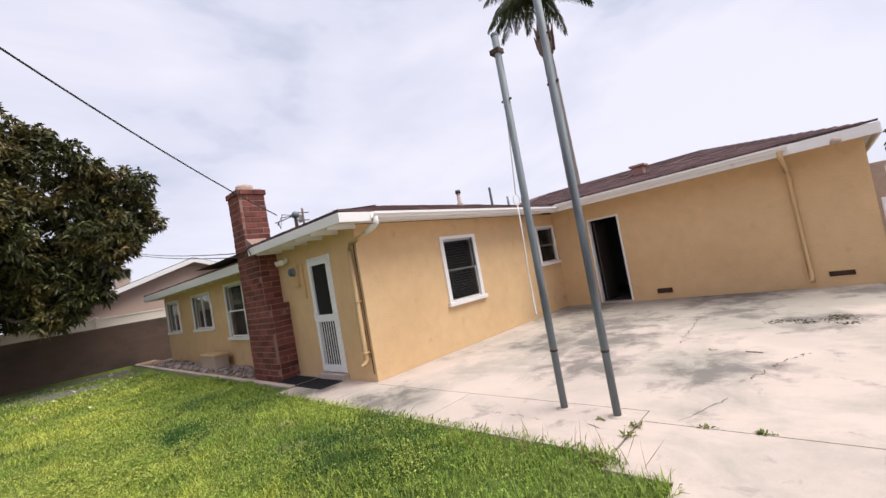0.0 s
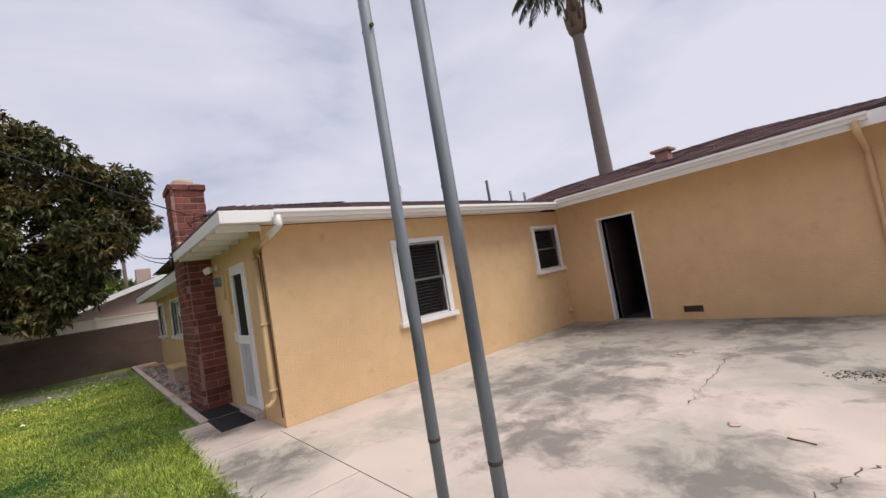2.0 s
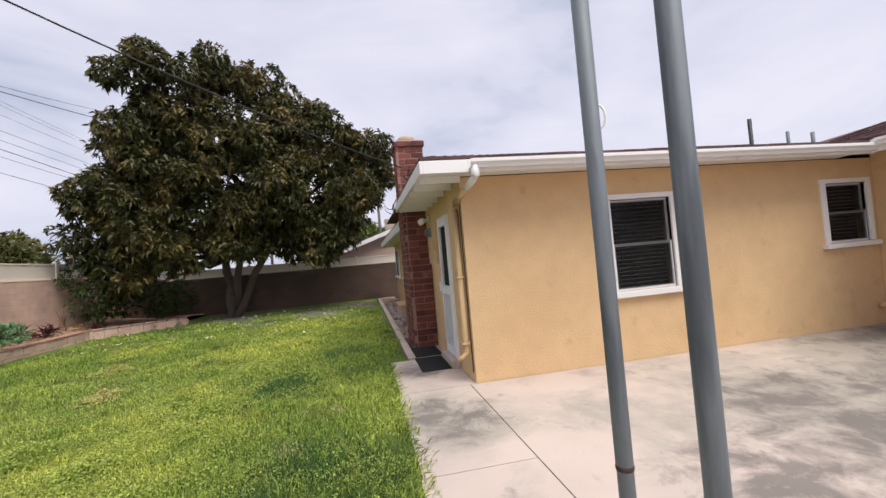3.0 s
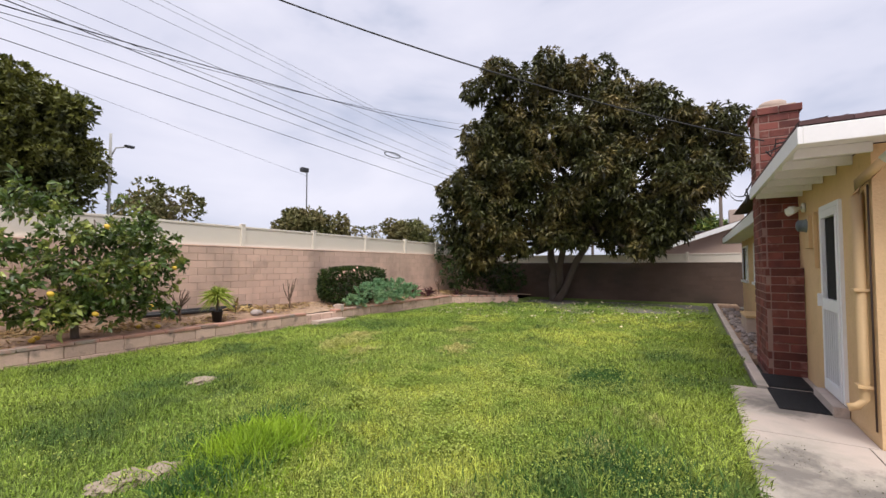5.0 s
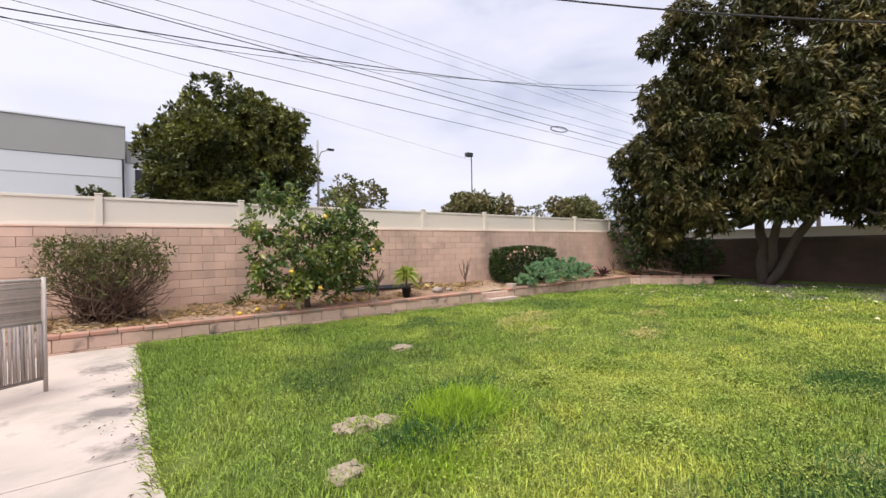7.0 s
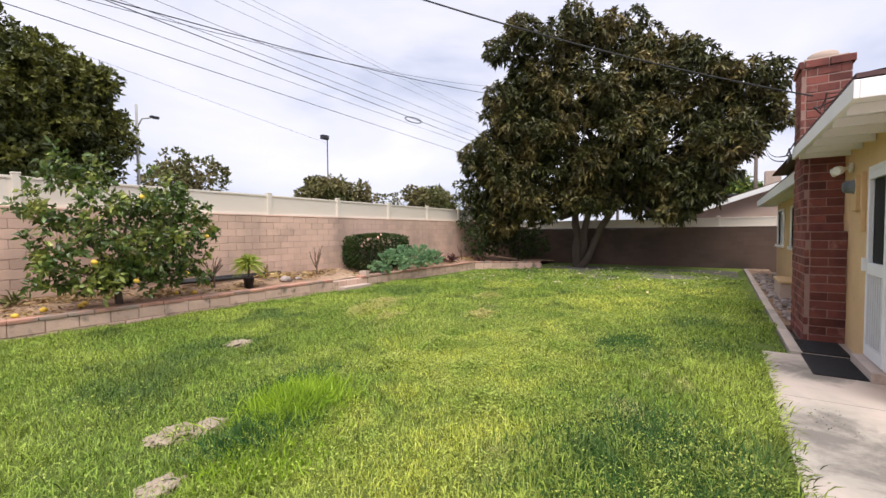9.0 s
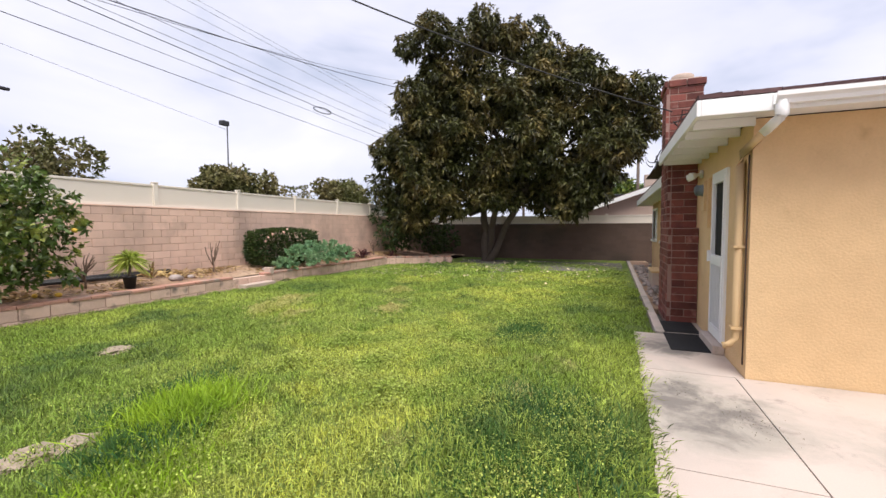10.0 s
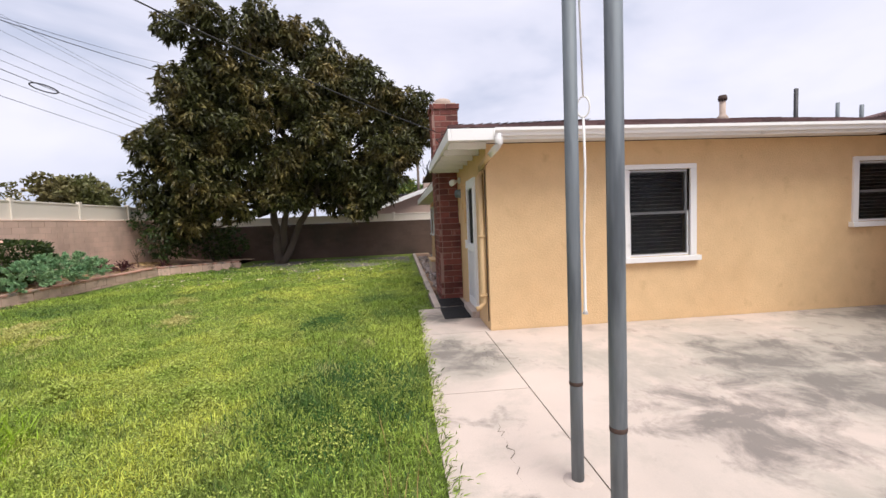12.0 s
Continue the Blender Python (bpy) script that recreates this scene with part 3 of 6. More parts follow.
# security screen door: white frame, dark upper screen, vertical bars below
sd = bmesh.new()
X0, X1, Z0, Z1, Y = -6.825, -6.095, 0.11, 2.125, 3.895
for a in ((X0, Y, Z0, X0 + 0.042, Y + 0.05, Z1), (X1 - 0.042, Y, Z0, X1, Y + 0.05, Z1), (X0 + 0.042, Y, Z1 - 0.055, X1 - 0.042, Y + 0.05, Z1)):
    box(sd, *a)
bevelled(sd, 0.005)
hpart("door_frame", sd, "white", "white painted metal door frame")
leaf = bmesh.new()
a0, a1 = X0 + 0.046, X1 - 0.046
for a in ((a0, Y - 0.01, Z0 + 0.01, a0 + 0.062, Y + 0.03, Z1 - 0.06), (a1 - 0.062, Y - 0.01, Z0 + 0.01, a1, Y + 0.03, Z1 - 0.06), (a0 + 0.062, Y - 0.01, Z1 - 0.14, a1 - 0.062, Y + 0.03, Z1 - 0.06), (a0 + 0.062, Y - 0.01, Z0 + 0.01, a1 - 0.062, Y + 0.03, Z0 + 0.13), (a0 + 0.062, Y - 0.01, Z0 + 0.88, a1 - 0.062, Y + 0.03, Z0 + 1.0)):
    box(leaf, *a)
bevelled(leaf, 0.004)
door = hpart("door", leaf, "white", "white metal screen door with barred lower half")
for k in range(6):
    x = a0 + 0.062 + (k + 0.75) * (a1 - a0 - 0.15) / 6.5
    bb = bbox(x - 0.0075, Y + 0.002, Z0 + 0.13, x + 0.0075, Y + 0.016, Z0 + 0.88, 0.003)
    bmesh.ops.transform(bb, matrix=HM, verts=bb.verts[:])
    part("bar", bb, "white", door)
bb = bbox(a0 + 0.07, Y + 0.032, Z0 + 0.1, a1 - 0.07, Y + 0.04, Z1 - 0.1, 0)
bmesh.ops.transform(bb, matrix=HM, verts=bb.verts[:])
part("screen", bb, "screen", door, "dark insect screen")
bb = bbox(a0 + 0.015, Y - 0.05, 1.02, a0 + 0.05, Y - 0.01, 1.16, 0.006)
bmesh.ops.transform(bb, matrix=HM, verts=bb.verts[:])
part("handle", bb, "trim", door, "white door latch")
board("door_step", -6.85, 3.80, 0.0, -6.06, 3.92, 0.10, "concrete")

# crawl-space vents in the wing wall
for x0, z0, x1, z1 in ((-3.06, 0.12, -2.72, 0.25), (-0.15, 0.17, 0.21, 0.28)):
    vb = bmesh.new()
    for a in ((x0 - 0.015, 10.225, z0 - 0.015, x1 + 0.015, 10.25, z0 + 0.008), (x0 - 0.015, 10.225, z1 - 0.008, x1 + 0.015, 10.25, z1 + 0.015), (x0 - 0.015, 10.225, z0 + 0.008, x0 + 0.008, 10.25, z1 - 0.008), (x1 - 0.008, 10.225, z0 + 0.008, x1 + 0.015, 10.25, z1 - 0.008)):
        box(vb, *a)
    vent = hpart("vent", vb, "beige", "beige framed foundation vent")
    bb = bbox(x0, 10.27, z0, x1, 10.28, z1, 0)
    bmesh.ops.transform(bb, matrix=HM, verts=bb.verts[:])
    part("mesh_screen", bb, "rust", vent, "dark rusty vent mesh")


def spout(pts, r, name="downspout", mat="beige", label="beige painted downspout", sides=4):
    bm = bmesh.new()
    tube(bm, pts, r, sides)
    return hpart(name, bm, mat, label)


# downspout at the corner, one on the wing, conduit beside the door
spout([(-4.76, 3.98, 2.48), (-4.765, 3.98, 2.37), (-4.81, 3.97, 2.345), (-4.99, 3.93, 2.28)], 0.05, mat="trim", label="white painted gutter elbow")
spout([(-4.99, 3.93, 2.28), (-5.34, 3.87, 2.17), (-5.40, 3.865, 2.05), (-5.42, 3.865, 0.36), (-5.42, 3.82, 0.29), (-5.43, 3.76, 0.27)], [0.046, 0.046, 0.046, 0.046, 0.04, 0.04])
# thin dark tube drawn for the shadow in the gap beside the downspout
spout([(-5.335, 3.91, 2.14), (-5.34, 3.91, 0.12)], 0.007, "drain_pipe", "rust", "thin dark line standing in for the gap's shadow", 8)
spout([(-0.42, 9.51, 2.52), (-0.42, 9.54, 2.38), (-0.41, 10.17, 2.22), (-0.40, 10.19, 2.1), (-0.38, 10.19, 0.2), (-0.38, 10.1, 0.13)], 0.045)
for z in (0.45, 1.25):
    board("strap", -5.475, 3.812, z, -5.36, 3.925, z + 0.025, "beige", 0.003)

# ---- chimney of red brick ----
bm = bmesh.new()
for a in ((-8.913, 3.517, -0.1, -7.787, 3.92, 1.437), (-8.913, 3.517, 1.437, -8.012, 3.92, 2.557), (-8.913, 3.507, 2.557, -8.357, 4.023, 3.80)):
    box(bm, *a)
chimney = hpart("chimney", bm, "mortar", "red brick chimney with a stepped shoulder")
rngb = random.Random(4)
brick_meshes = {}


def brick_piece(x0, y0, z0, x1, y1, z1):
    key = (round(x1 - x0, 2), round(y1 - y0, 2), round(z1 - z0, 2))
    if key not in brick_meshes:
        b = bmesh.new()
        box(b, -key[0] / 2, -key[1] / 2, -key[2] / 2, key[0] / 2, key[1] / 2, key[2] / 2)
        brick_meshes[key] = finish("brick", bevelled(b, 0.006, 1), "brick")
    j = rngb.uniform(-0.004, 0.004)
    piece("brick", brick_meshes[key], chimney, HM @ pose((x0 + x1) / 2 + j, (y0 + y1) / 2 + j, (z0 + z1) / 2, 0, 0, rngb.uniform(-0.6, 0.6)))


def brick_stack(x0, y0, x1, y1, z0, z1, back):
    n = round((z1 - z0) / 0.112)
    h = (z1 - z0) / n
    for c in range(n):
        za, zb = z0 + c * h, z0 + (c + 1) * h - 0.011
        odd = c % 2

        def run(a, b, put):
            m = max(1, round((b - a) / 0.31))
            w = (b - a) / m
            cuts = [a + w * k for k in range(m + 1)] if not odd else [a] + [a + w * (k + 0.5) for k in range(m)] + [b]
            for p, q in zip(cuts, cuts[1:]):
                if q - p > 0.03:
                    put(p + 0.005, q - 0.005)

        run(x0, x1, lambda p, q: brick_piece(p, y0, za, q, y0 + 0.05, zb))
        run(y0 + 0.055, y1, lambda p, q: brick_piece(x1 - 0.05, p, za, x1, q, zb))
        run(y0 + 0.055, y1, lambda p, q: brick_piece(x0, p, za, x0 + 0.05, q, zb))
        if back:
            run(x0, x1, lambda p, q: brick_piece(p, y1 - 0.045, za, q, y1 + 0.005, zb))


brick_stack(-8.92, 3.51, -7.78, 3.925, -0.02, 1.44, False)
brick_stack(-8.92, 3.51, -8.005, 3.925, 1.44, 2.56, False)
brick_stack(-8.92, 3.50, -8.35, 4.03, 2.56, 3.72, True)
brick_stack(-8.945, 3.475, -8.325, 4.055, 3.72, 3.83, True)
bm = bmesh.new()
vs = box(bm, -8.38, 3.52, 2.50, -8.01, 3.92, 2.82)
for v in vs:
    if v.co.z > 2.6 and v.co.x > -8.2:
        v.co.z = 2.60
bmesh.ops.transform(bm, matrix=HM, verts=bm.verts[:])
part("shoulder", bm, "mortar", chimney, "sloped mortar shoulder")
bm = bmesh.new()
box(bm, -8.90, 3.53, 3.80, -8.37, 4.0, 3.85)
bevelled(bm, 0.01)
lathe(bm, [(0.17, 0), (0.17, 0.11), (0.14, 0.13), (0.13, 0.13), (0.13, 0.05)], 18, (-8.63, 3.76, 3.84))
bmesh.ops.transform(bm, matrix=HM, verts=bm.verts[:])
part("flue", bm, "clay", chimney, "tan clay flue on a mortar crown")

# ---- boundary: block walls, vinyl fence, planter ----
wall_south = tagged(part("wall_south", bbox(-20.3, -7.40, -0.1, 8.2, -7.212, 1.93, 0), "block_joint"), "tan concrete block boundary wall under a cream vinyl fence", "wall", kind="structure")
part("coping", bbox(-20.3, -7.42, 1.932, 8.2, -7.19, 1.965, 0.006), "block", wall_south)
wall_west = tagged(part("wall_west", bbox(-20.50, -7.4, -0.4, -20.312, 12.0, 1.56, 0), "dark_block"), "dark stained block wall with some tree shade in its colour", "wall", kind="structure")
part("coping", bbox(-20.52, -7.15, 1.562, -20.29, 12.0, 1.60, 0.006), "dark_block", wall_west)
tagged(part("wall_east", bbox(8.2, -7.4, -0.1, 8.4, 11.0, 1.9, 0), "block"), "plain tan block wall", "wall", kind="structure")

CH, CL = 0.1695, 0.41
blk = bmesh.new()
box(blk, 0.004, 0, 0.004, CL - 0.004, 0.03, CH - 0.003)
block_mesh = finish("block", bevelled(blk, 0.005, 1), "block")
half = bmesh.new()
box(half, 0.006, 0, 0.006, CL / 2 - 0.006, 0.03, CH - 0.005)
half_mesh = finish("block", bevelled(half, 0.005, 1), "block")
rngw = random.Random(8)
rest = bmesh.new()
count = 0
for c in range(10):
    z = 0.235 + c * CH
    x = 2.6 - (CL / 2 if c % 2 else 0)
    while x > -20.2:
        x -= CL
        d = rngw.uniform(-0.003, 0.003)
        if x > -9.9 and count < 300:
            piece("block", block_mesh, wall_south, pose(x + CL, -7.20 + d, z, 0, 0, 180))
            count += 1
        elif x > -20.2:
            box(rest, x + 0.004, -7.23, z + 0.004, x + CL - 0.004, -7.20 + d, z + CH - 0.003)
    x = 2.6 + (CL / 2 if c % 2 else 0)
    while x < 8.0:
        box(rest, x + 0.006, -7.23, z + 0.006, x + CL - 0.006, -7.20, z + CH - 0.005)
        x += CL
tagged(part("far_blocks", rest, "block", wall_south), kind="stuff")
rest = bmesh.new()
for c in range(-2, 9):
    z = 0.0 + c * 0.1735
    y = -7.15 + (0.2 if c % 2 else 0)
    while y < 11.5:
        d = rngw.uniform(-0.003, 0.003)
        box(rest, -20.33, y + 0.006, z + 0.006, -20.30 + d, y + CL - 0.006, z + 0.168)
        y += CL
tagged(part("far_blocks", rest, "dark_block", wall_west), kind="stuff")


def vinyl_fence(name, axis, fixed, start, stop, z0, z1, spacing, label):
    """A panel fence on a wall: posts with caps, two rails and a panel for each bay."""
    f = thing(name, label, "fence")

    def put(nm, a0, d0, zz0, a1, d1, zz1, w=0.006):
        if axis == "x":
            part(nm, bbox(a0, fixed + d0, zz0, a1, fixed + d1, zz1, w), "vinyl", f)
        else:
            part(nm, bbox(fixed + d0, a0, zz0, fixed + d1, a1, zz1, w), "vinyl", f)
    a = start
    while a < stop:
        put("post", a - 0.055, -0.055, z0, a + 0.055, 0.055, z1 + 0.035)
        put("post_cap", a - 0.065, -0.065, z1 + 0.036, a + 0.065, 0.065, z1 + 0.065, 0.015)
        b = min(a + spacing, stop)
        put("panel", a + 0.056, -0.012, z0 + 0.05, b - 0.056, 0.012, z1 - 0.045, 0)
        put("rail", a + 0.056, -0.03, z1 - 0.044, b - 0.056, 0.03, z1 + 0.005)
        put("rail", a + 0.056, -0.03, z0, b - 0.056, 0.03, z0 + 0.049)
        a = b
    return f


vinyl_fence("vinyl_fence", "x", -7.29, -18.98, 8.0, 1.966, 2.48, 2.36, "cream vinyl panel fence standing on the block wall")
vinyl_fence("vinyl_fence", "y", -20.40, -6.9, 11.8, 1.601, 1.96, 2.345, "low white vinyl panel fence on the shaded wall")

# retaining wall with brick cap
retaining = tagged(part("retaining_wall", bbox(-15.4, -5.94, -0.1, 8.2, -5.765, 0.215, 0), "block_joint"), "low stained concrete block retaining wall with red brick cap", "wall", kind="structure")
b1 = bmesh.new()
box(b1, 0.005, -0.03, 0.0, 0.395, 0.0, 0.185)
ret_mesh = finish("block", bevelled(b1, 0.007, 1), "retaining")
b2 = bmesh.new()
box(b2, 0.004, -0.225, 0.0, 0.326, 0.0, 0.055)
cap_mesh = finish("brick", bevelled(b2, 0.010, 2), "cap")
for k in range(70):
    for c, z in enumerate((-0.155, 0.034)):
        x = 7.8 - k * 0.4 - (0.2 if c else 0)
        if x > -15.5:
            piece("block", ret_mesh, retaining, pose(x, -5.740 + rngw.uniform(-0.006, 0.006), z))
k = 0
x = 7.9
while x > -15.5:
    if not -9.2 < x < -7.97:
        piece("brick", cap_mesh, retaining, pose(x, -5.725 + rngw.uniform(-0.008, 0.008), 0.222 + rngw.uniform(-0.004, 0.004), rngw.uniform(-1, 1), rngw.uniform(-0.7, 0.7), rngw.uniform(-1, 1)))
    x -= 0.33
BEND = Vector((2.8, -1.84, 0)).normalized()
TURN = math.degrees(math.atan2(BEND.y, BEND.x))
angled = part("angled_core", bbox(0, -0.20, -0.3, 3.3, -0.04, 0.09, 0), "block_joint", retaining)
angled.matrix_basis = pose(-15.4 - 3.3 * BEND.x, -5.74 - 3.3 * BEND.y, 0, 0, 0, TURN)
for k in range(1, 9):
    q = Vector((-15.4, -5.74, 0)) - BEND * 0.4 * k
    for z in (-0.155, 0.034):
        piece("block", ret_mesh, retaining, pose(q.x, q.y, z - 0.012 * k, 0, 0, TURN))
    q = Vector((-15.4, -5.725, 0)) - BEND * 0.4 * k
    piece("brick", cap_mesh, retaining, pose(q.x, q.y, 0.222 - 0.012 * k + rngw.uniform(-0.004, 0.004), 0, 0, TURN + rngw.uniform(-1, 1)))
step_block = part("garden_step", bbox(-9.03, -5.72, -0.05, -8.07, -5.45, 0.075, 0.012), "clay")
tagged(step_block, "pale concrete step block at the retaining wall", "step")
tagged(part("step_side", bbox(-9.25, -5.95, 0.22, -9.11, -5.72, 0.40, 0.012), "clay"), "pale concrete block end beside the step", "block")


def soil_height(x, y):
    t = min(1.0, max(0.0, (-5.95 - y) / 1.25))
    return 0.235 - 0.03 * max(0.0, -15.4 - x) + 0.17 * t + 0.05 * noise.noise((x * 1.1, y * 1.1, 0)) + 0.02 * noise.noise((x * 4, y * 4, 5))


bm = bmesh.new()
rows = []
for i in range(190):
    rows.append([bm.verts.new((-20.3 + i * 0.15, y, soil_height(-20.3 + i * 0.15, y))) for y in np.linspace(-7.21, -5.93 + planter_bend(-20.3 + i * 0.15), 10)])
for r0, r1 in zip(rows, rows[1:]):
    for k in range(9):
        bm.faces.new((r0[k], r0[k + 1], r1[k + 1], r1[k])).smooth = True
tagged(part("planter_soil", bm, "soil"), "dry bare planter soil with mulch", "soil", kind="structure")

# ---- plants ----
M["mango_leaf"] = leaf_material("broad_dark_leaf", (0.055, 0.058, 0.016), (0.19, 0.145, 0.05), island=0.75, patch=0.9, rough=0.46, through_light=0.10, spec=0.36, cut=(0.48, 0.7))
M["ficus_leaf"] = leaf_material("ficus_leaf", (0.05, 0.062, 0.013), (0.15, 0.155, 0.03), island=0.5, patch=0.5, rough=0.45, through_light=0.12, spec=0.4)
M["far_leaf"] = leaf_material("far_leaf", (0.105, 0.112, 0.036), (0.20, 0.165, 0.07), island=0.4, patch=0.3, through_light=0.15)
M["lemon_leaf"] = leaf_material("citrus_leaf", (0.085, 0.135, 0.03), (0.42, 0.44, 0.10), island=0.55, patch=2.6, rough=0.33, cut=(0.5, 0.72), spec=0.5)
M["hedge_leaf"] = leaf_material("hedge_leaf", (0.035, 0.06, 0.018), (0.06, 0.085, 0.02), island=0.4, patch=3)
M["succulent"] = leaf_material("succulent", (0.20, 0.36, 0.185), (0.28, 0.42, 0.21), island=0.25, patch=4, through_light=0.08)
M["spiky"] = leaf_material("yellow_green_blade", (0.30, 0.38, 0.06), (0.42, 0.45, 0.10), island=0.3, patch=6)
M["dry_leaf"] = leaf_material("dry_leaf", (0.30, 0.19, 0.09), (0.42, 0.30, 0.13), island=0.5, patch=3, through_light=0.05)
M["pale_leaf"] = leaf_material("pale_dry_leaf", (0.55, 0.48, 0.32), (0.62, 0.52, 0.30), island=0.4, patch=3, through_light=0.05)
M["purple_leaf"] = leaf_material("dark_purple_leaf", (0.06, 0.02, 0.025), (0.09, 0.03, 0.03), island=0.4)
M["palm_leaf"] = leaf_material("palm_frond", (0.06, 0.085, 0.03), (0.10, 0.10, 0.045), island=0.3)
M["bush_leaf"] = leaf_material("olive_bush_leaf", (0.10, 0.115, 0.035), (0.15, 0.14, 0.05), island=0.4, patch=4)
M["grass"] = leaf_material("grass_blade", (0.23, 0.325, 0.055), (0.375, 0.45, 0.085), island=0.7, patch=0.55, rough=0.55, through_light=0.35, cut=(0.44, 0.62), dark=(0.105, 0.165, 0.038), dark_scale=1.1, dark_cut=(0.54, 0.70))
# worn yellow-green stretches, then coarse dark ones, then straw spots
add_stains(M["grass"], [(-4.6, 0.2, 2.2), (-3.2, 0.9, 1.4), (-2.4, 1.0, 0.9), (-6.5, 0.4, 1.6), (-9.5, 0.6, 2.6), (-13.0, 1.2, 3.0), (-6.4, -2.8, 0.9), (-11.5, -2.4, 1.6)], (0.55, 0.57, 0.11), 0.9, 1.7, (0.60, 0.78), (1, 1))
add_stains(M["grass"], [(-3.35, 2.15, 0.75), (-3.6, 2.75, 0.6), (-6.0, 1.7, 0.9), (-6.6, 2.4, 0.9), (-8.4, 2.2, 1.0), (-3.3, -2.6, 1.3), (-5.2, -4.2, 1.4), (-2.2, -2.0, 0.9), (-8.8, -4.2, 1.4), (-2.95, -0.55, 0.4), (-18.5, -1.0, 2.6), (-16.5, -4.0, 2.0)], (0.095, 0.17, 0.045), 0.85, 1.7, (0.60, 0.76), (1, 1))
add_stains(M["grass"], [(-6.35, 0.0, 0.45), (-4.2, 2.0, 0.5), (-5.0, 2.1, 0.5), (-5.4, -1.7, 0.5), (-2.9, 1.4, 0.4), (-8.0, -1.2, 0.5)], (0.50, 0.44, 0.20), 0.7, 3.0, (0.64, 0.82), (1, 1))
M["clover"] = leaf_material("clover_leaf", (0.30, 0.385, 0.075), (0.43, 0.48, 0.11), island=0.5, patch=1.6, rough=0.6, through_light=0.3)
M["dry_clover"] = leaf_material("dry_ground_cover", (0.42, 0.43, 0.12), (0.54, 0.50, 0.19), island=0.4, patch=2.0, rough=0.6, through_light=0.25)
M["dark_grass"] = leaf_material("dark_grass", (0.05, 0.125, 0.035), (0.08, 0.165, 0.04), island=0.35, patch=2.0, through_light=0.25)
M["lime_grass"] = leaf_material("lime_grass", (0.24, 0.38, 0.03), (0.35, 0.50, 0.04), island=0.3, patch=2.0, through_light=0.35)
M["fruit"] = material("yellow_fruit", (0.72, 0.47, 0.06), 0.45, spread=0.08, fine=120, bump=0.15)
M["flower"] = material("pale_flower", (0.75, 0.45, 0.36), 0.7, spread=0.1, bump=0, obj=0.2)


def rosettes(lobes, per_area, leaves_each, rng, spread=0.35, shell=(0.72, 1.05), up=0.2):
    """Leaf clusters on the shells of overlapping lobes (x, y, z, r[, flat]): centres and leaf directions."""
    cs, ds = [], []
    for lobe in lobes:
        x, y, z, r = lobe[:4]
        flat = lobe[4] if len(lobe) > 4 else 0.85
        n = int(per_area * 4 * math.pi * r * r)
        v = rng.normal(size=(n, 3))
        v /= np.linalg.norm(v, axis=1, keepdims=True)
        bumpy = 1 + 0.18 * np.sin(v[:, 0] * 5 + x) * np.sin(v[:, 1] * 6 + y) * np.cos(v[:, 2] * 5 + z)
        p = np.array([x, y, z]) + v * (rng.uniform(*shell, size=(n, 1)) * r * bumpy[:, None]) * np.array([1, 1, flat])
        for _ in range(leaves_each):
            cs.append(p + rng.normal(scale=0.03, size=p.shape))
            ds.append(v * 0.6 + rng.normal(scale=spread + 0.4, size=p.shape) + np.array([0, 0, up]))
    return np.concatenate(cs), np.concatenate(ds)


def crown(name, lobes, per_area, each, length, width, mat, rng, parent, droop=0.15, up=0.2, shell=(0.72, 1.05), label=""):
    c, d = rosettes(lobes, per_area, each, rng, up=up, shell=shell)
    n = len(c)
    L = length * rng.uniform(0.65, 1.25, n)
    me = leaves_mesh(name, c, d, L, width * rng.uniform(0.8, 1.2, n), mat, rng, droop=droop)
    ob = new(name, me)
    ob.parent = parent
    if label:
        tagged(ob, label)
    return ob


def clumped(lobes, rng, each=7, size=0.46, core=0.62):
    """Breaks big lobes into smaller bulges on their shells."""
    out = []
    for lobe in lobes:
        x, y, z, r = lobe[:4]
        out.append((x, y, z, r * core))
        for k in range(each):
            v = rng.normal(size=3)
            v[2] = abs(v[2]) * 0.9 - 0.35
            v /= np.linalg.norm(v)
            q = r * 0.72
            out.append((x + v[0] * q, y + v[1] * q, z + v[2] * q, r * size * rng.uniform(0.75, 1.2), 0.75))
    return out


def limb(bm, p, q, r0, r1, rng, wobble=0.15, n=5):
    p, q = Vector(p), Vector(q)
    pts, rad = [], []
    for k in range(n + 1):
        t = k / n
        o = Vector((rng.normal(), rng.normal(), rng.normal() * 0.5)) * wobble * (0 if k in (0, n) else 1)
        pts.append(p.lerp(q, t) + o)
        rad.append(r0 + (r1 - r0) * t)
    tube(bm, pts, rad, 8)
    return pts


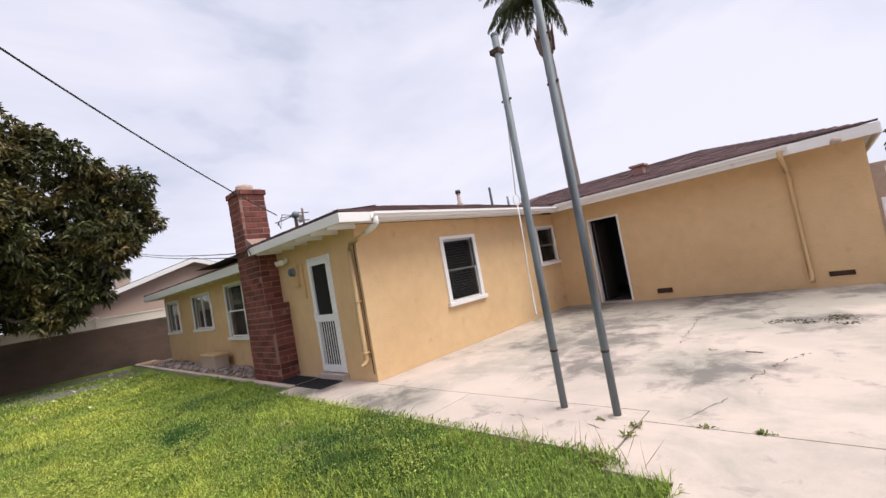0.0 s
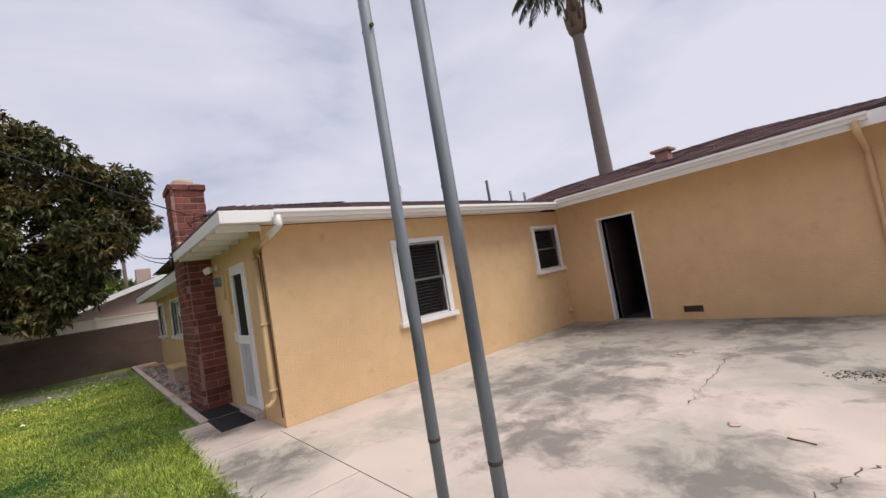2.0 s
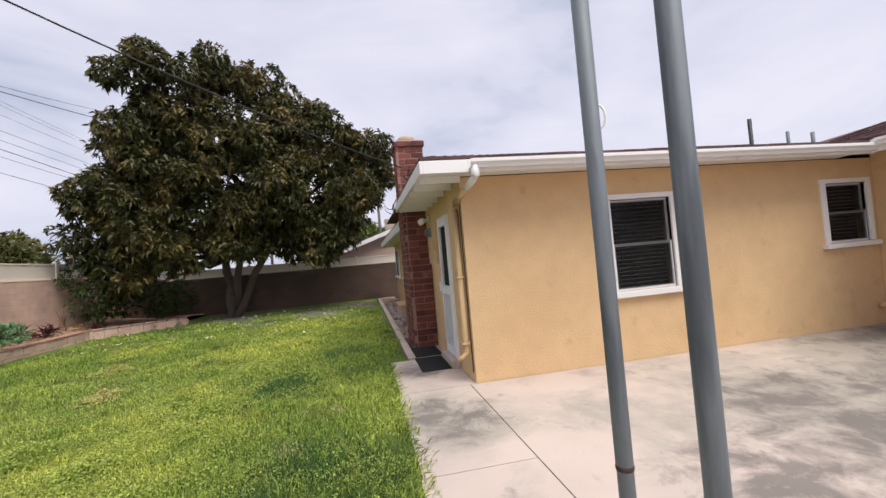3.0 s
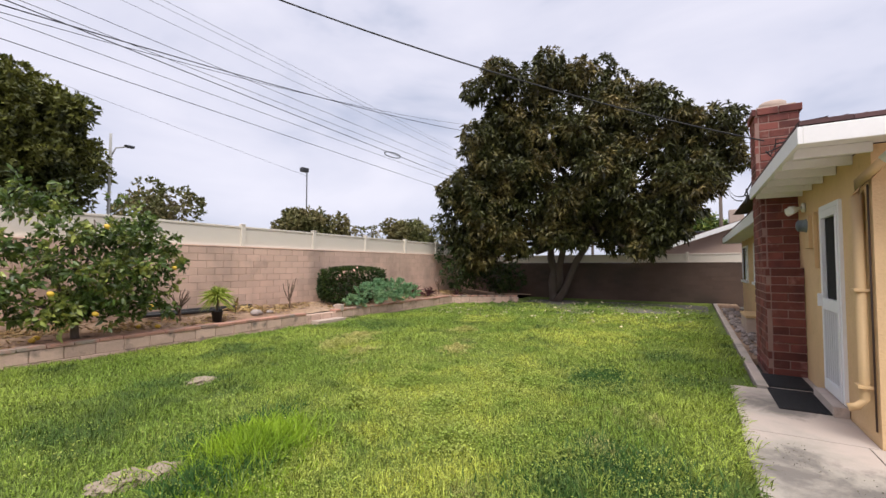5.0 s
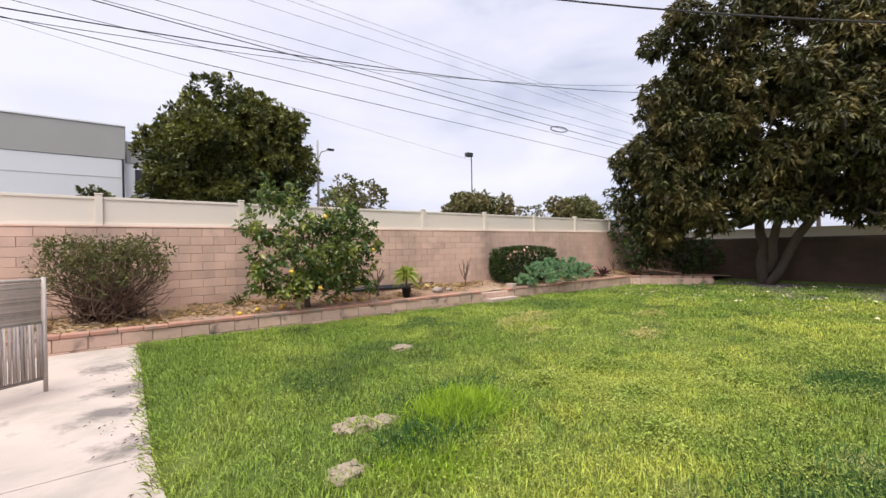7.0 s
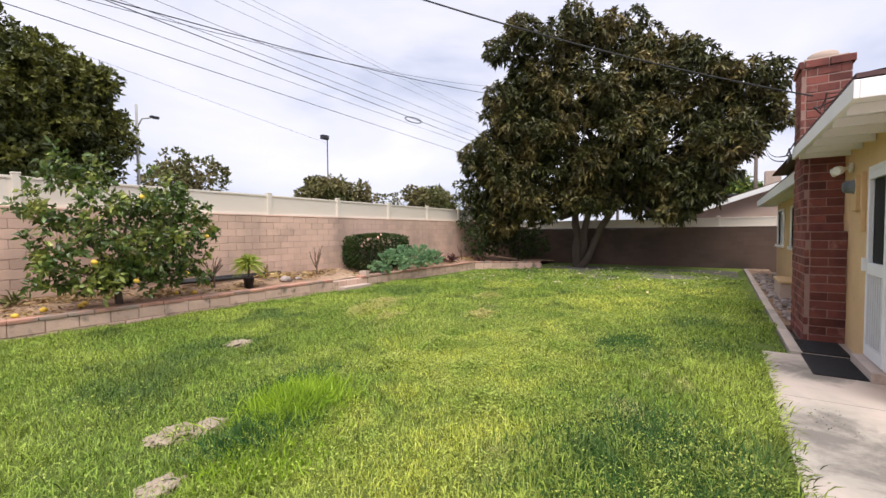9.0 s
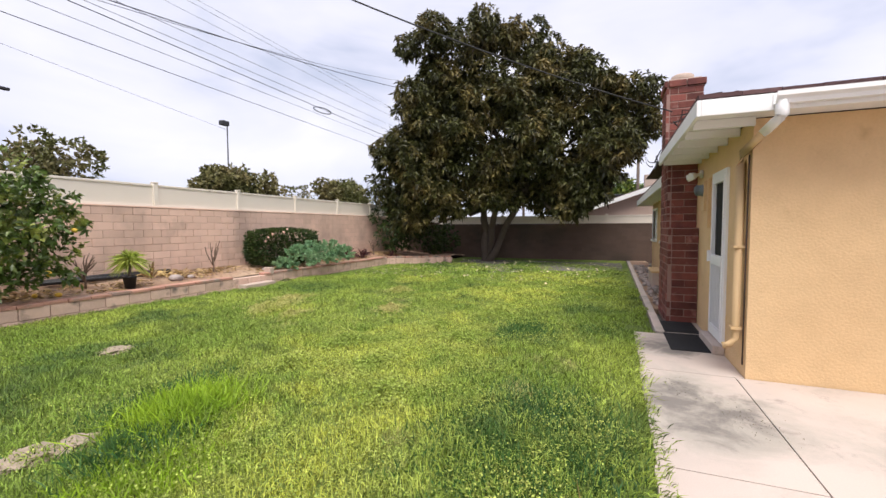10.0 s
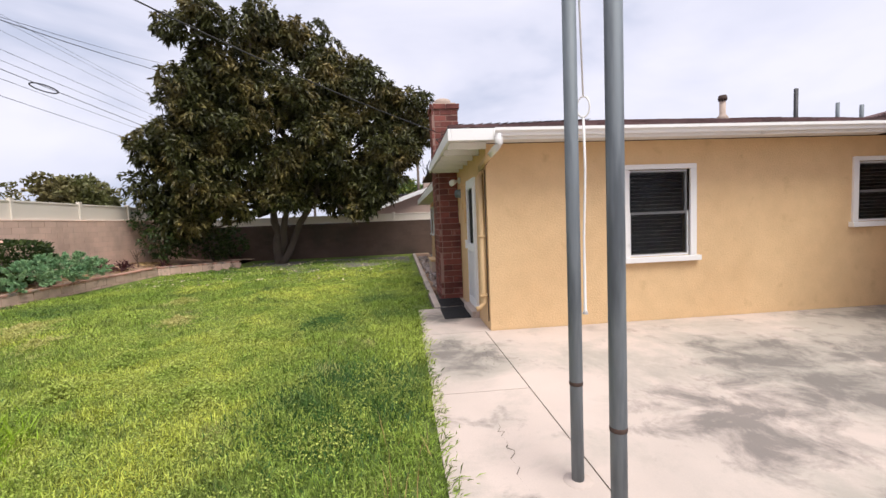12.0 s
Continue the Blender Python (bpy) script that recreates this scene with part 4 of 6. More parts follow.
# the big tree by the west wall
rng = np.random.default_rng(11)
TREE = Vector((-19.45, -2.75, 0))
tree = thing("tree", "large broad evergreen tree with dark drooping leaves", "tree", tuple(TREE))
LOBES = [(-16.0, -4.2, 8.8, 1.2), (-16.9, -2.6, 9.0, 1.4), (-18.6, -0.9, 9.15, 1.5), (-18.5, 0.5, 8.4, 1.3), (-17.4, 2.0, 6.9, 1.1), (-17.9, 3.3, 6.6, 1.1), (-18.2, 3.6, 5.3, 0.9), (-17.5, 2.6, 4.6, 1.2), (-18.7, 0.1, 6.4, 1.9), (-16.8, -1.9, 6.4, 1.9), (-16.6, -4.4, 7.0, 1.5), (-16.5, -5.4, 4.7, 1.35), (-16.6, -4.8, 3.0, 1.3), (-17.6, -2.9, 4.1, 1.8), (-18.5, -0.7, 4.2, 2.0), (-18.4, 1.3, 3.3, 1.3), (-17.8, 1.2, 2.2, 0.75), (-18.1, -1.5, 2.75, 1.0), (-17.5, -4.0, 2.3, 1.0), (-17.0, -0.2, 5.4, 1.5), (-17.2, -5.7, 2.2, 1.0), (-17.0, -3.2, 7.8, 1.6), (-17.0, -5.3, 1.7, 0.8), (-18.3, -0.3, 7.6, 1.5), (-17.9, 1.9, 5.6, 1.2), (-16.7, -4.6, 5.8, 1.4), (-16.8, -3.6, 5.0, 1.5), (-17.0, -4.7, 3.9, 1.3), (-17.3, -3.6, 6.2, 1.5), (-16.6, -5.9, 3.2, 1.1), (-16.7, -5.6, 4.4, 1.1), (-17.6, -2.3, 2.9, 1.1), (-19.1, -0.1, 2.5, 0.8), (-19.2, 2.1, 4.4, 0.9), (-19.2, 1.3, 2.7, 0.8), (-18.0, 2.2, 3.5, 1.1), (-18.3, 0.6, 2.9, 0.9), (-17.9, 2.9, 4.3, 0.9), (-17.6, 1.9, 2.7, 0.7)]
local = [(a - TREE.x, b - TREE.y, c - (0.12 if c > 8.5 else 0.22 if c > 6.5 else 0.05), r * (0.92 if c > 4.5 else 1.02)) for a, b, c, r in LOBES]
bm = bmesh.new()
forks = [limb(bm, (0, 0, -0.3), (-0.1, -0.15, 2.3), 0.22, 0.15, rng, 0.05), limb(bm, (0.15, 0.1, -0.25), (0.5, 1.9, 2.9), 0.17, 0.12, rng, 0.08), limb(bm, (-0.1, 0.1, 0.3), (0.2, 0.75, 3.0), 0.17, 0.12, rng, 0.06)]
part("trunk", bm, "bark", tree, "grey brown forked trunk")
for k, (a, b, c, r) in enumerate(local):
    start = forks[k % 3][-1]
    bm = bmesh.new()
    limb(bm, start, (a * 0.95, b * 0.95, c - 0.2 * r), 0.11, 0.03, rng, 0.2, 6)
    part("limb", bm, "bark", tree)
crown("crown", clumped(local, rng, 10, 0.42, 0.62), 12.5, 8, 0.23, 0.08, "mango_leaf", rng, tree, droop=0.3, up=-0.05, shell=(0.7, 1.04), label="dense crown of long dark olive leaves")

# shrub in the corner
shrub = thing("shrub", "dark leggy shrub in the shaded corner", "shrub", (-17.3, -6.5, 0.35))
bm = bmesh.new()
for k in range(7):
    limb(bm, (0, 0, -0.05), (rng.uniform(-0.8, 0.9), rng.uniform(-0.4, 0.6), rng.uniform(0.8, 1.6)), 0.035, 0.012, rng, 0.06, 4)
part("stems", bm, "bark", shrub)
crown("crown", [(0.4, 0.1, 1.6, 0.85), (-0.5, 0.2, 1.3, 0.85), (0.9, 0.3, 0.85, 0.6), (-0.2, 0.3, 2.1, 0.75), (-1.2, 0.4, 1.2, 0.8), (-1.6, 0.6, 2.0, 0.8), (0.6, 0.4, 0.5, 0.5), (-0.4, 0.5, 0.6, 0.6)], 11, 7, 0.17, 0.06, "hedge_leaf", rng, shrub)
back_shrub = thing("shrub", "dark spreading shrub under the large tree", "shrub", (-19.0, -5.4, 0.22))
bm = bmesh.new()
for k in range(8):
    limb(bm, (0, 0, -0.05), (rng.uniform(-0.8, 0.9), rng.uniform(-0.7, 0.7), rng.uniform(0.5, 1.3)), 0.035, 0.012, rng, 0.06, 4)
part("stems", bm, "bark", back_shrub)
crown("crown", [(0.3, 0.1, 0.8, 0.75), (-0.5, 0.4, 0.9, 0.75), (0.7, 0.5, 0.5, 0.5), (-0.2, 0.8, 0.6, 0.6), (0.1, -0.6, 1.3, 0.8)], 11, 7, 0.17, 0.06, "hedge_leaf", rng, back_shrub)

# lemon tree in the planter
lemon = thing("lemon_tree", "bushy lemon tree with glossy leaves and yellow fruit", "tree", (-3.45, -6.12, 0.28))
bm = bmesh.new()
for q in ((-0.7, 0.1, 1.4), (0.6, 0.0, 1.5), (0.1, 0.25, 1.9), (-0.3, -0.25, 2.0), (0.75, 0.2, 0.7), (-0.8, -0.1, 0.7), (0.3, -0.2, 1.2)):
    limb(bm, (0, 0, 0.25), q, 0.04, 0.012, rng, 0.07, 5)
limb(bm, (0, 0, -0.08), (0, 0, 0.3), 0.07, 0.05, rng, 0.01, 3)
part("trunk", bm, "bark", lemon)
LL = [(0.60, 0.05, 2.05, 0.36), (0.1, 0.1, 1.75, 0.5), (-0.55, 0.1, 1.75, 0.5), (0.75, 0.1, 1.35, 0.36), (0.15, 0.2, 1.15, 0.55), (-0.65, 0.15, 1.2, 0.55), (-1.05, 0.1, 0.95, 0.36), (0.7, 0.15, 0.65, 0.42), (-0.45, 0.2, 0.65, 0.45), (0.15, 0.25, 0.6, 0.35), (-1.0, 0.2, 0.55, 0.3), (0.95, 0.2, 0.95, 0.25), (0.35, 0.0, 2.25, 0.22), (0.5, 0.2, 0.45, 0.36), (-0.6, 0.25, 0.42, 0.38), (0.0, 0.25, 0.5, 0.36), (0.95, 0.15, 1.6, 0.28), (-1.1, 0.15, 1.5, 0.32), (-0.9, 0.1, 2.0, 0.28), (0.75, 0.1, 2.35, 0.2), (0.25, 0.1, 2.45, 0.14), (1.15, 0.2, 1.85, 0.14), (-1.35, 0.15, 1.75, 0.15), (-1.5, 0.2, 1.2, 0.2), (-1.45, 0.2, 0.75, 0.16), (1.2, 0.2, 1.2, 0.14), (-0.5, 0.1, 2.3, 0.15), (1.05, 0.25, 0.45, 0.18), (-1.3, 0.3, 0.35, 0.2)]
crown("crown", clumped(LL, rng, 6, 0.5, 0.6), 17, 6, 0.125, 0.062, "lemon_leaf", rng, lemon, droop=0.15, shell=(0.3, 1.25), up=0.15, label="glossy green citrus leaves")
bm = bmesh.new()
lathe(bm, [(0.006, -0.052), (0.026, -0.04), (0.038, -0.014), (0.04, 0.01), (0.03, 0.035), (0.012, 0.048), (0.005, 0.056)], 12)
fruit_mesh = finish("lemon", bm, "fruit")
rf = random.Random(5)
for a, b, c in ((-0.23, 0.45, 1.84), (0.47, 0.5, 0.77), (-0.07, 0.55, 0.42), (-0.9, 0.5, 0.46), (-1.35, 0.35, 1.15)):
    piece("lemon", fruit_mesh, lemon, pose(a, b, c, rf.uniform(0, 60), rf.uniform(0, 60), 0))
for k in range(6):
    x, y = (-2.15, -2.5, -2.95, -3.05, -4.45, -4.7)[k], rf.uniform(-6.4, -6.05)
    f = new("fallen_lemon", fruit_mesh)
    f.matrix_basis = pose(x, y, soil_height(x, y) + 0.032, 90, 0, rf.uniform(0, 360))
    tagged(f, "fallen yellow lemon lying on the soil", "fruit", "fallen lemons")

# half dead bush
bush = thing("bush", "half-dead bush with bare twigs and sparse olive leaves", "shrub", (-0.22, -6.62, 0.36))
bm = bmesh.new()
for k in range(260):
    a = rng.uniform(0, 2 * math.pi)
    rr = math.sqrt(rng.uniform(0.05, 1))
    q = (math.cos(a) * rr * 0.98, math.sin(a) * rr * 0.46, rng.uniform(0.35, 1.42) - 0.18 * rr)
    pts = limb(bm, (rng.normal() * 0.16, rng.normal() * 0.1, -0.03), q, 0.012, 0.004, rng, 0.09, 5)
part("twig_tangle", bm, "twig", bush, "tangle of bare brown twigs")
crown("leaves", [(0.45, 0.05, 1.15, 0.48, 0.55), (-0.45, 0.05, 1.15, 0.48, 0.55), (0, 0.08, 1.1, 0.5, 0.6), (0.6, 0.1, 0.8, 0.36), (-0.62, 0.1, 0.85, 0.34), (0, 0.15, 0.75, 0.45)], 58, 5, 0.085, 0.026, "bush_leaf", rng, bush, shell=(0.3, 1.05))

# clipped dark hedge with pale flowers
hedge = thing("hedge", "clipped dark green flowering shrub against the wall", "shrub", (-10.66, -6.66, 0.33))
n = 7000
p = rng.uniform(-1, 1, size=(n, 3))
k = np.argmax(np.abs(p), axis=1)
p[np.arange(n), k] = np.sign(p[np.arange(n), k]) * rng.uniform(0.82, 1.02, n)
p = p / (np.linalg.norm(p, axis=1, keepdims=True) ** 0.35)
c = p * np.array([1.3, 0.45, 0.52]) + np.array([0, 0, 0.56])
me = leaves_mesh("foliage", c, p + rng.normal(scale=0.6, size=p.shape), np.full(n, 0.10), np.full(n, 0.045), "hedge_leaf", rng)
ob = new("foliage", me)
ob.parent = hedge
bm = bmesh.new()
for k in range(9):
    limb(bm, (rng.uniform(-0.8, 0.8), 0, -0.05), (rng.uniform(-1, 1), rng.uniform(-0.3, 0.3), 0.8), 0.02, 0.008, rng, 0.03, 3)
part("stems", bm, "bark", hedge)
bm = bmesh.new()
for k in range(5):
    tube(bm, [(0, 0, 0), (0.03 * math.cos(k * 1.257), 0.03 * math.sin(k * 1.257), 0.008)], [0.010, 0.028], 6)
flower_mesh = finish("flower", bm, "flower")
for a, b, cc in ((1.05, 0.3, 0.75), (1.1, 0.2, 0.55), (0.9, 0.42, 0.95), (0.5, 0.45, 1.0), (0.2, 0.3, 1.08), (1.0, 0.35, 0.85)):
    piece("flower", flower_mesh, hedge, pose(a, b, cc, -60, 0, 40))

# succulent mound
mound = thing("succulent_mound", "blue-green succulent mound spilling over the brick cap", "shrub", (-11.40, -6.02, 0.25))
cs, dsv = [], []
lob = [(-1.2, 0.05, 0.22, 0.5, 0.75), (-0.45, 0.05, 0.36, 0.58, 0.75), (0.3, 0.05, 0.34, 0.58, 0.75), (1.05, 0.1, 0.25, 0.55, 0.75), (1.5, 0.1, 0.12, 0.35, 0.8), (0.0, 0.2, 0.22, 0.5)]
heads = []
for x, y, z, r, *rest_ in lob:
    m = int(62 * r * r * 4)
    v = rng.normal(size=(m, 3))
    v /= np.linalg.norm(v, axis=1, keepdims=True)
    v = v[v[:, 2] > -0.35]
    heads.append((np.array([x, y, z]) + v * r * np.array([1, 0.95, 0.8]), v))
hp, hv = np.concatenate([h[0] for h in heads]), np.concatenate([h[1] for h in heads])
for k in range(80):
    cs.append(hp + hv * rng.uniform(-0.13, 0.01, size=(len(hp), 1)))
    dsv.append(hv * 0.55 + rng.normal(scale=0.6, size=hp.shape))
cs, dsv = np.concatenate(cs), np.concatenate(dsv)
me = leaves_mesh("foliage", cs, dsv, 0.066 * rng.uniform(0.8, 1.2, len(cs)), np.full(len(cs), 0.026), "succulent", rng)
ob = new("foliage", me)
ob.parent = mound

def spiky_plant(name, label, at, blades, length, width, mat, upright, parent=None, base=0.0, category="plant"):
    ob = thing(name, label, category, at) if parent is None else parent
    a = rng.uniform(0, 2 * math.pi, blades)
    e = rng.uniform(upright, 1.45, blades)
    d = np.stack([np.cos(a) * np.cos(e), np.sin(a) * np.cos(e), np.sin(e)], 1)
    c = np.tile(np.array([0, 0, base]), (blades, 1)) + rng.normal(scale=0.012, size=(blades, 3))
    me = leaves_mesh("blade_cluster", c, d, length * rng.uniform(0.7, 1.1, blades), np.full(blades, width), mat, rng, droop=0.35)
    o = new("blade_cluster", me)
    o.parent = ob
    return ob


pot = thing("potted_plant", "spiky yellow-green plant in a black nursery pot", "plant", (-5.87, -6.15, soil_height(-5.87, -6.15)))
bm = bmesh.new()
lathe(bm, [(0.085, -0.01), (0.115, 0.21), (0.125, 0.21), (0.125, 0.24), (0.11, 0.24), (0.105, 0.19)], 18)
part("pot", bm, "plastic_black", pot, "black plastic nursery pot")
bm = bmesh.new()
limb(bm, (0, 0, 0.17), (0, 0.01, 0.50), 0.034, 0.026, rng, 0.004, 3)
part("stem", bm, "bark", pot)
spiky_plant("", "", None, 240, 0.42, 0.03, "spiky", -0.45, pot, 0.50)

for x, y, L, nb, mat in ((-6.65, -6.7, 0.55, 30, "dry_leaf"), (-7.3, -6.6, 0.4, 30, "dry_leaf"), (-7.05, -6.85, 0.3, 22, "dry_leaf"), (-13.6, -6.4, 0.7, 44, "purple_leaf"), (-14.4, -6.3, 0.6, 40, "purple_leaf"), (-15.0, -6.5, 0.5, 30, "purple_leaf"), (-16.2, -6.0, 0.5, 30, "purple_leaf"), (-2.3, -6.9, 0.4, 26, "bush_leaf"), (-5.2, -6.75, 0.3, 12, "dry_leaf")):
    spiky_plant("spiky_plant", "withered spiky plant on the dry soil" if mat == "dry_leaf" else "dark strap-leaved plant by the wall", (x, y, soil_height(x, y)), nb, L, 0.035, mat, 0.15)
for x, y, h, nb in ((-8.12, -6.6, 0.75, 9), (-5.32, -6.55, 0.62, 11), (-15.6, -6.5, 0.6, 8)):
    tw = thing("dry_sapling", "bare leafless sapling with knobbly stems", "plant", (x, y, soil_height(x, y)))
    bm = bmesh.new()
    limb(bm, (0, 0, -0.03), (0.02, 0, h * 0.5), 0.022, 0.018, rng, 0.01, 3)
    part("stem", bm, "twig", tw)
    for k in range(nb):
        bm = bmesh.new()
        limb(bm, (0.02, 0, h * rng.uniform(0.25, 0.5)), (rng.uniform(-0.22, 0.22), rng.uniform(-0.1, 0.1), h * rng.uniform(0.7, 1.1)), 0.014, 0.008, rng, 0.015, 3)
        part("branch", bm, "twig", tw)
bm = bmesh.new()
tube(bm, [(-4.9, -7.05, 0.46), (-6.0, -7.02, 0.47), (-7.3, -7.05, 0.45)], 0.05, 10)
tagged(part("drain_pipe", bm, "plastic_black"), "black plastic drain pipe lying along the wall", "pipe", "drain pipes")
bm = bmesh.new()
tube(bm, [(-4.8, -6.93, 0.45), (-6.0, -6.90, 0.44), (-7.15, -6.92, 0.44)], 0.04, 10)
tagged(part("drain_pipe", bm, "plastic_black"), "thinner black plastic drain pipe lying on the soil", "pipe", "drain pipes")


def stone_mesh(name, r, seed, flat=0.6, mat="rock"):
    b = bmesh.new()
    bmesh.ops.create_icosphere(b, subdivisions=2, radius=r)
    for v in b.verts:
        v.co *= 1 + 0.35 * noise.noise(v.co / r * 1.3 + Vector((seed, 0, 0)))
        v.co.z *= flat
    for f in b.faces:
        f.smooth = True
    return finish(name, b, mat)


for x, y, r in ((-6.98, -6.4, 0.15), (-7.35, -6.4, 0.09), (-9.5, -6.3, 0.08)):
    s = new("garden_stone", stone_mesh("garden_stone", r, x))
    s.matrix_basis = pose(x, y, soil_height(x, y) + r * 0.3)
    tagged(s, "rough reddish garden stone on the soil", "stone", "garden stones")

# dry leaves and mulch on the soil, petals on the far lawn
n = 6400
heap = rng.integers(0, 46, n)
x = np.clip(rng.uniform(-17.5, 2.5, 46)[heap] + rng.normal(0, 0.28, n), -17.5, 2.6)
y = np.clip(rng.uniform(-7.1, -6.1, 46)[heap] + rng.normal(0, 0.16, n), -7.15, -5.98)
z = np.array([soil_height(a, b) + 0.008 for a, b in zip(x, y)])
d = rng.normal(size=(n, 3))
d[:, 2] *= 0.2
me = leaves_mesh("leaf_litter", np.stack([x, y, z], 1), d, rng.uniform(0.05, 0.13, n), rng.uniform(0.015, 0.04, n), "dry_leaf", rng)
tagged(new("leaf_litter", me), "scattered dry leaves and wood chips on soil", "leaf litter", kind="stuff")
n = 260
x, y = rng.uniform(-19.5, -11.5, n), rng.uniform(-5.2, 2.6, n)
me = leaves_mesh("fallen_leaves", np.stack([x, y, np.array([lawn_height(a, b) + 0.045 for a, b in zip(x, y)])], 1), d[:n], rng.uniform(0.05, 0.12, n), rng.uniform(0.03, 0.06, n), "pale_leaf", rng)
tagged(new("fallen_leaves", me), "pale dry leaves scattered over the lawn", "leaf litter", kind="stuff")


# ---- grass ----
def grass_mesh(name, x0, x1, y0, y1, density, length, width, mat, rng, bare):
    n = int((x1 - x0) * (y1 - y0) * density)
    x, y = rng.uniform(x0, x1, n), rng.uniform(y0, y1, n)
    keep = np.array([lawn_inside(a, b + 0.02) for a, b in zip(x, y)], dtype=bool)
    for bx, by, br in bare:
        keep &= (x - bx) ** 2 + ((y - by) * 1.5) ** 2 > br * br * rng.uniform(0.5, 1.3, n)
    x, y = x[keep], y[keep]
    n = len(x)
    tall = 0.55 + 0.6 * np.clip(0.5 + 0.5 * np.sin(x * 1.9 + 1.3 * np.sin(y * 1.2)) * np.sin(y * 1.6 + 0.6 * x), 0, 1)
    tall *= 1 + 0.45 * np.sin(x * 7.3 + 2 * np.sin(y * 4.1)) * np.sin(y * 6.1 + 1.7 * np.sin(x * 3.3))
    for tx, ty, tr, th in ((-2.75, -0.25, 0.55, 1.4), (-2.2, 0.1, 0.4, 0.8), (-3.3, 2.2, 0.8, 0.7), (-1.0, 2.3, 0.35, 1.0), (-5.6, 1.9, 0.7, 0.5), (-4.3, -2.0, 0.6, 0.4)):
        tall += th * np.exp(-((x - tx) ** 2 + (y - ty) ** 2) / tr ** 2)
    z = np.array([lawn_height(a, b) - 0.02 for a, b in zip(x, y)])
    L = length * tall * rng.uniform(0.45, 1.35, n)
    az = rng.uniform(0, 2 * math.pi, n)
    lean = rng.uniform(0.2, 1.15, n)
    dx, dy = np.cos(az) * lean, np.sin(az) * lean
    w = width * rng.uniform(0.7, 1.3, n) / 2
    sx, sy = -np.sin(az) * w, np.cos(az) * w
    v = np.empty((n, 5, 3))
    v[:, 0] = np.stack([x - sx, y - sy, z], 1)
    v[:, 1] = np.stack([x + sx, y + sy, z], 1)
    mx_, my_, mz_ = x + dx * L * 0.35, y + dy * L * 0.35, z + L * 0.6
    v[:, 2] = np.stack([mx_ + sx * 0.8, my_ + sy * 0.8, mz_], 1)
    v[:, 3] = np.stack([mx_ - sx * 0.8, my_ - sy * 0.8, mz_], 1)
    v[:, 4] = np.stack([x + dx * L, y + dy * L, z + L * (1.05 - 0.45 * lean)], 1)
    f = np.array([[0, 1, 2], [0, 2, 3], [3, 2, 4]])[None] + (np.arange(n) * 5)[:, None, None]
    return raw_mesh(name, v.reshape(-1, 3), f.reshape(-1, 3), mat)


BARE = [(-2.15, -0.62, 0.13), (-1.96, -0.73, 0.15), (-1.60, -0.08, 0.12), (-3.64, -2.76, 0.15), (-7.1, 3.05, 0.22)]
rg = np.random.default_rng(21)
for nm, a, b, dens, ln, wd in (("grass_near", -6.2, -0.5, 4000, 0.064, 0.006), ("grass_middle", -12.0, -6.2, 1900, 0.062, 0.009), ("grass_far", -20.2, -12.0, 600, 0.06, 0.016)):
    ob = new("grass", grass_mesh(nm, a, b, -5.72, 3.4, dens, ln, wd, "grass", rg, BARE))
    tagged(ob, "green uneven lawn grass in need of mowing", "grass", kind="stuff")
# clover among the grass
n = 560000
x, y = rg.uniform(-9.5, -1.2, n), rg.uniform(-4.5, 2.9, n)
dense = np.exp(-((x + 4.8) ** 2 / 6.0 + (y - 0.5) ** 2 / 2.2)) + 0.5 * np.exp(-((x + 3.3) ** 2 / 0.8 + (y - 2.2) ** 2 / 0.4)) + 0.07
clumps = np.zeros(n)
for k in range(230):
    clumps = np.maximum(clumps, np.exp(-((x - rg.uniform(-9.5, -1.2)) ** 2 + (y - rg.uniform(-4.0, 2.9)) ** 2) / rg.uniform(0.08, 0.32) ** 2))
keep = rg.uniform(0, 1, n) < dense * (0.06 + 0.94 * clumps)
x, y = x[keep], y[keep]
n = len(x)
z = np.array([lawn_height(a, b) for a, b in zip(x, y)]) + rg.uniform(0.02, 0.075, n)
d = rg.normal(size=(n, 3))
d[:, 2] *= 0.25
me = leaves_mesh("clover", np.stack([x, y, z], 1), d, rg.uniform(0.009, 0.020, n), rg.uniform(0.008, 0.017, n), "clover", rg, fold=0.1)
tagged(new("clover", me), "low patches of bright green clover", "clover", kind="stuff")
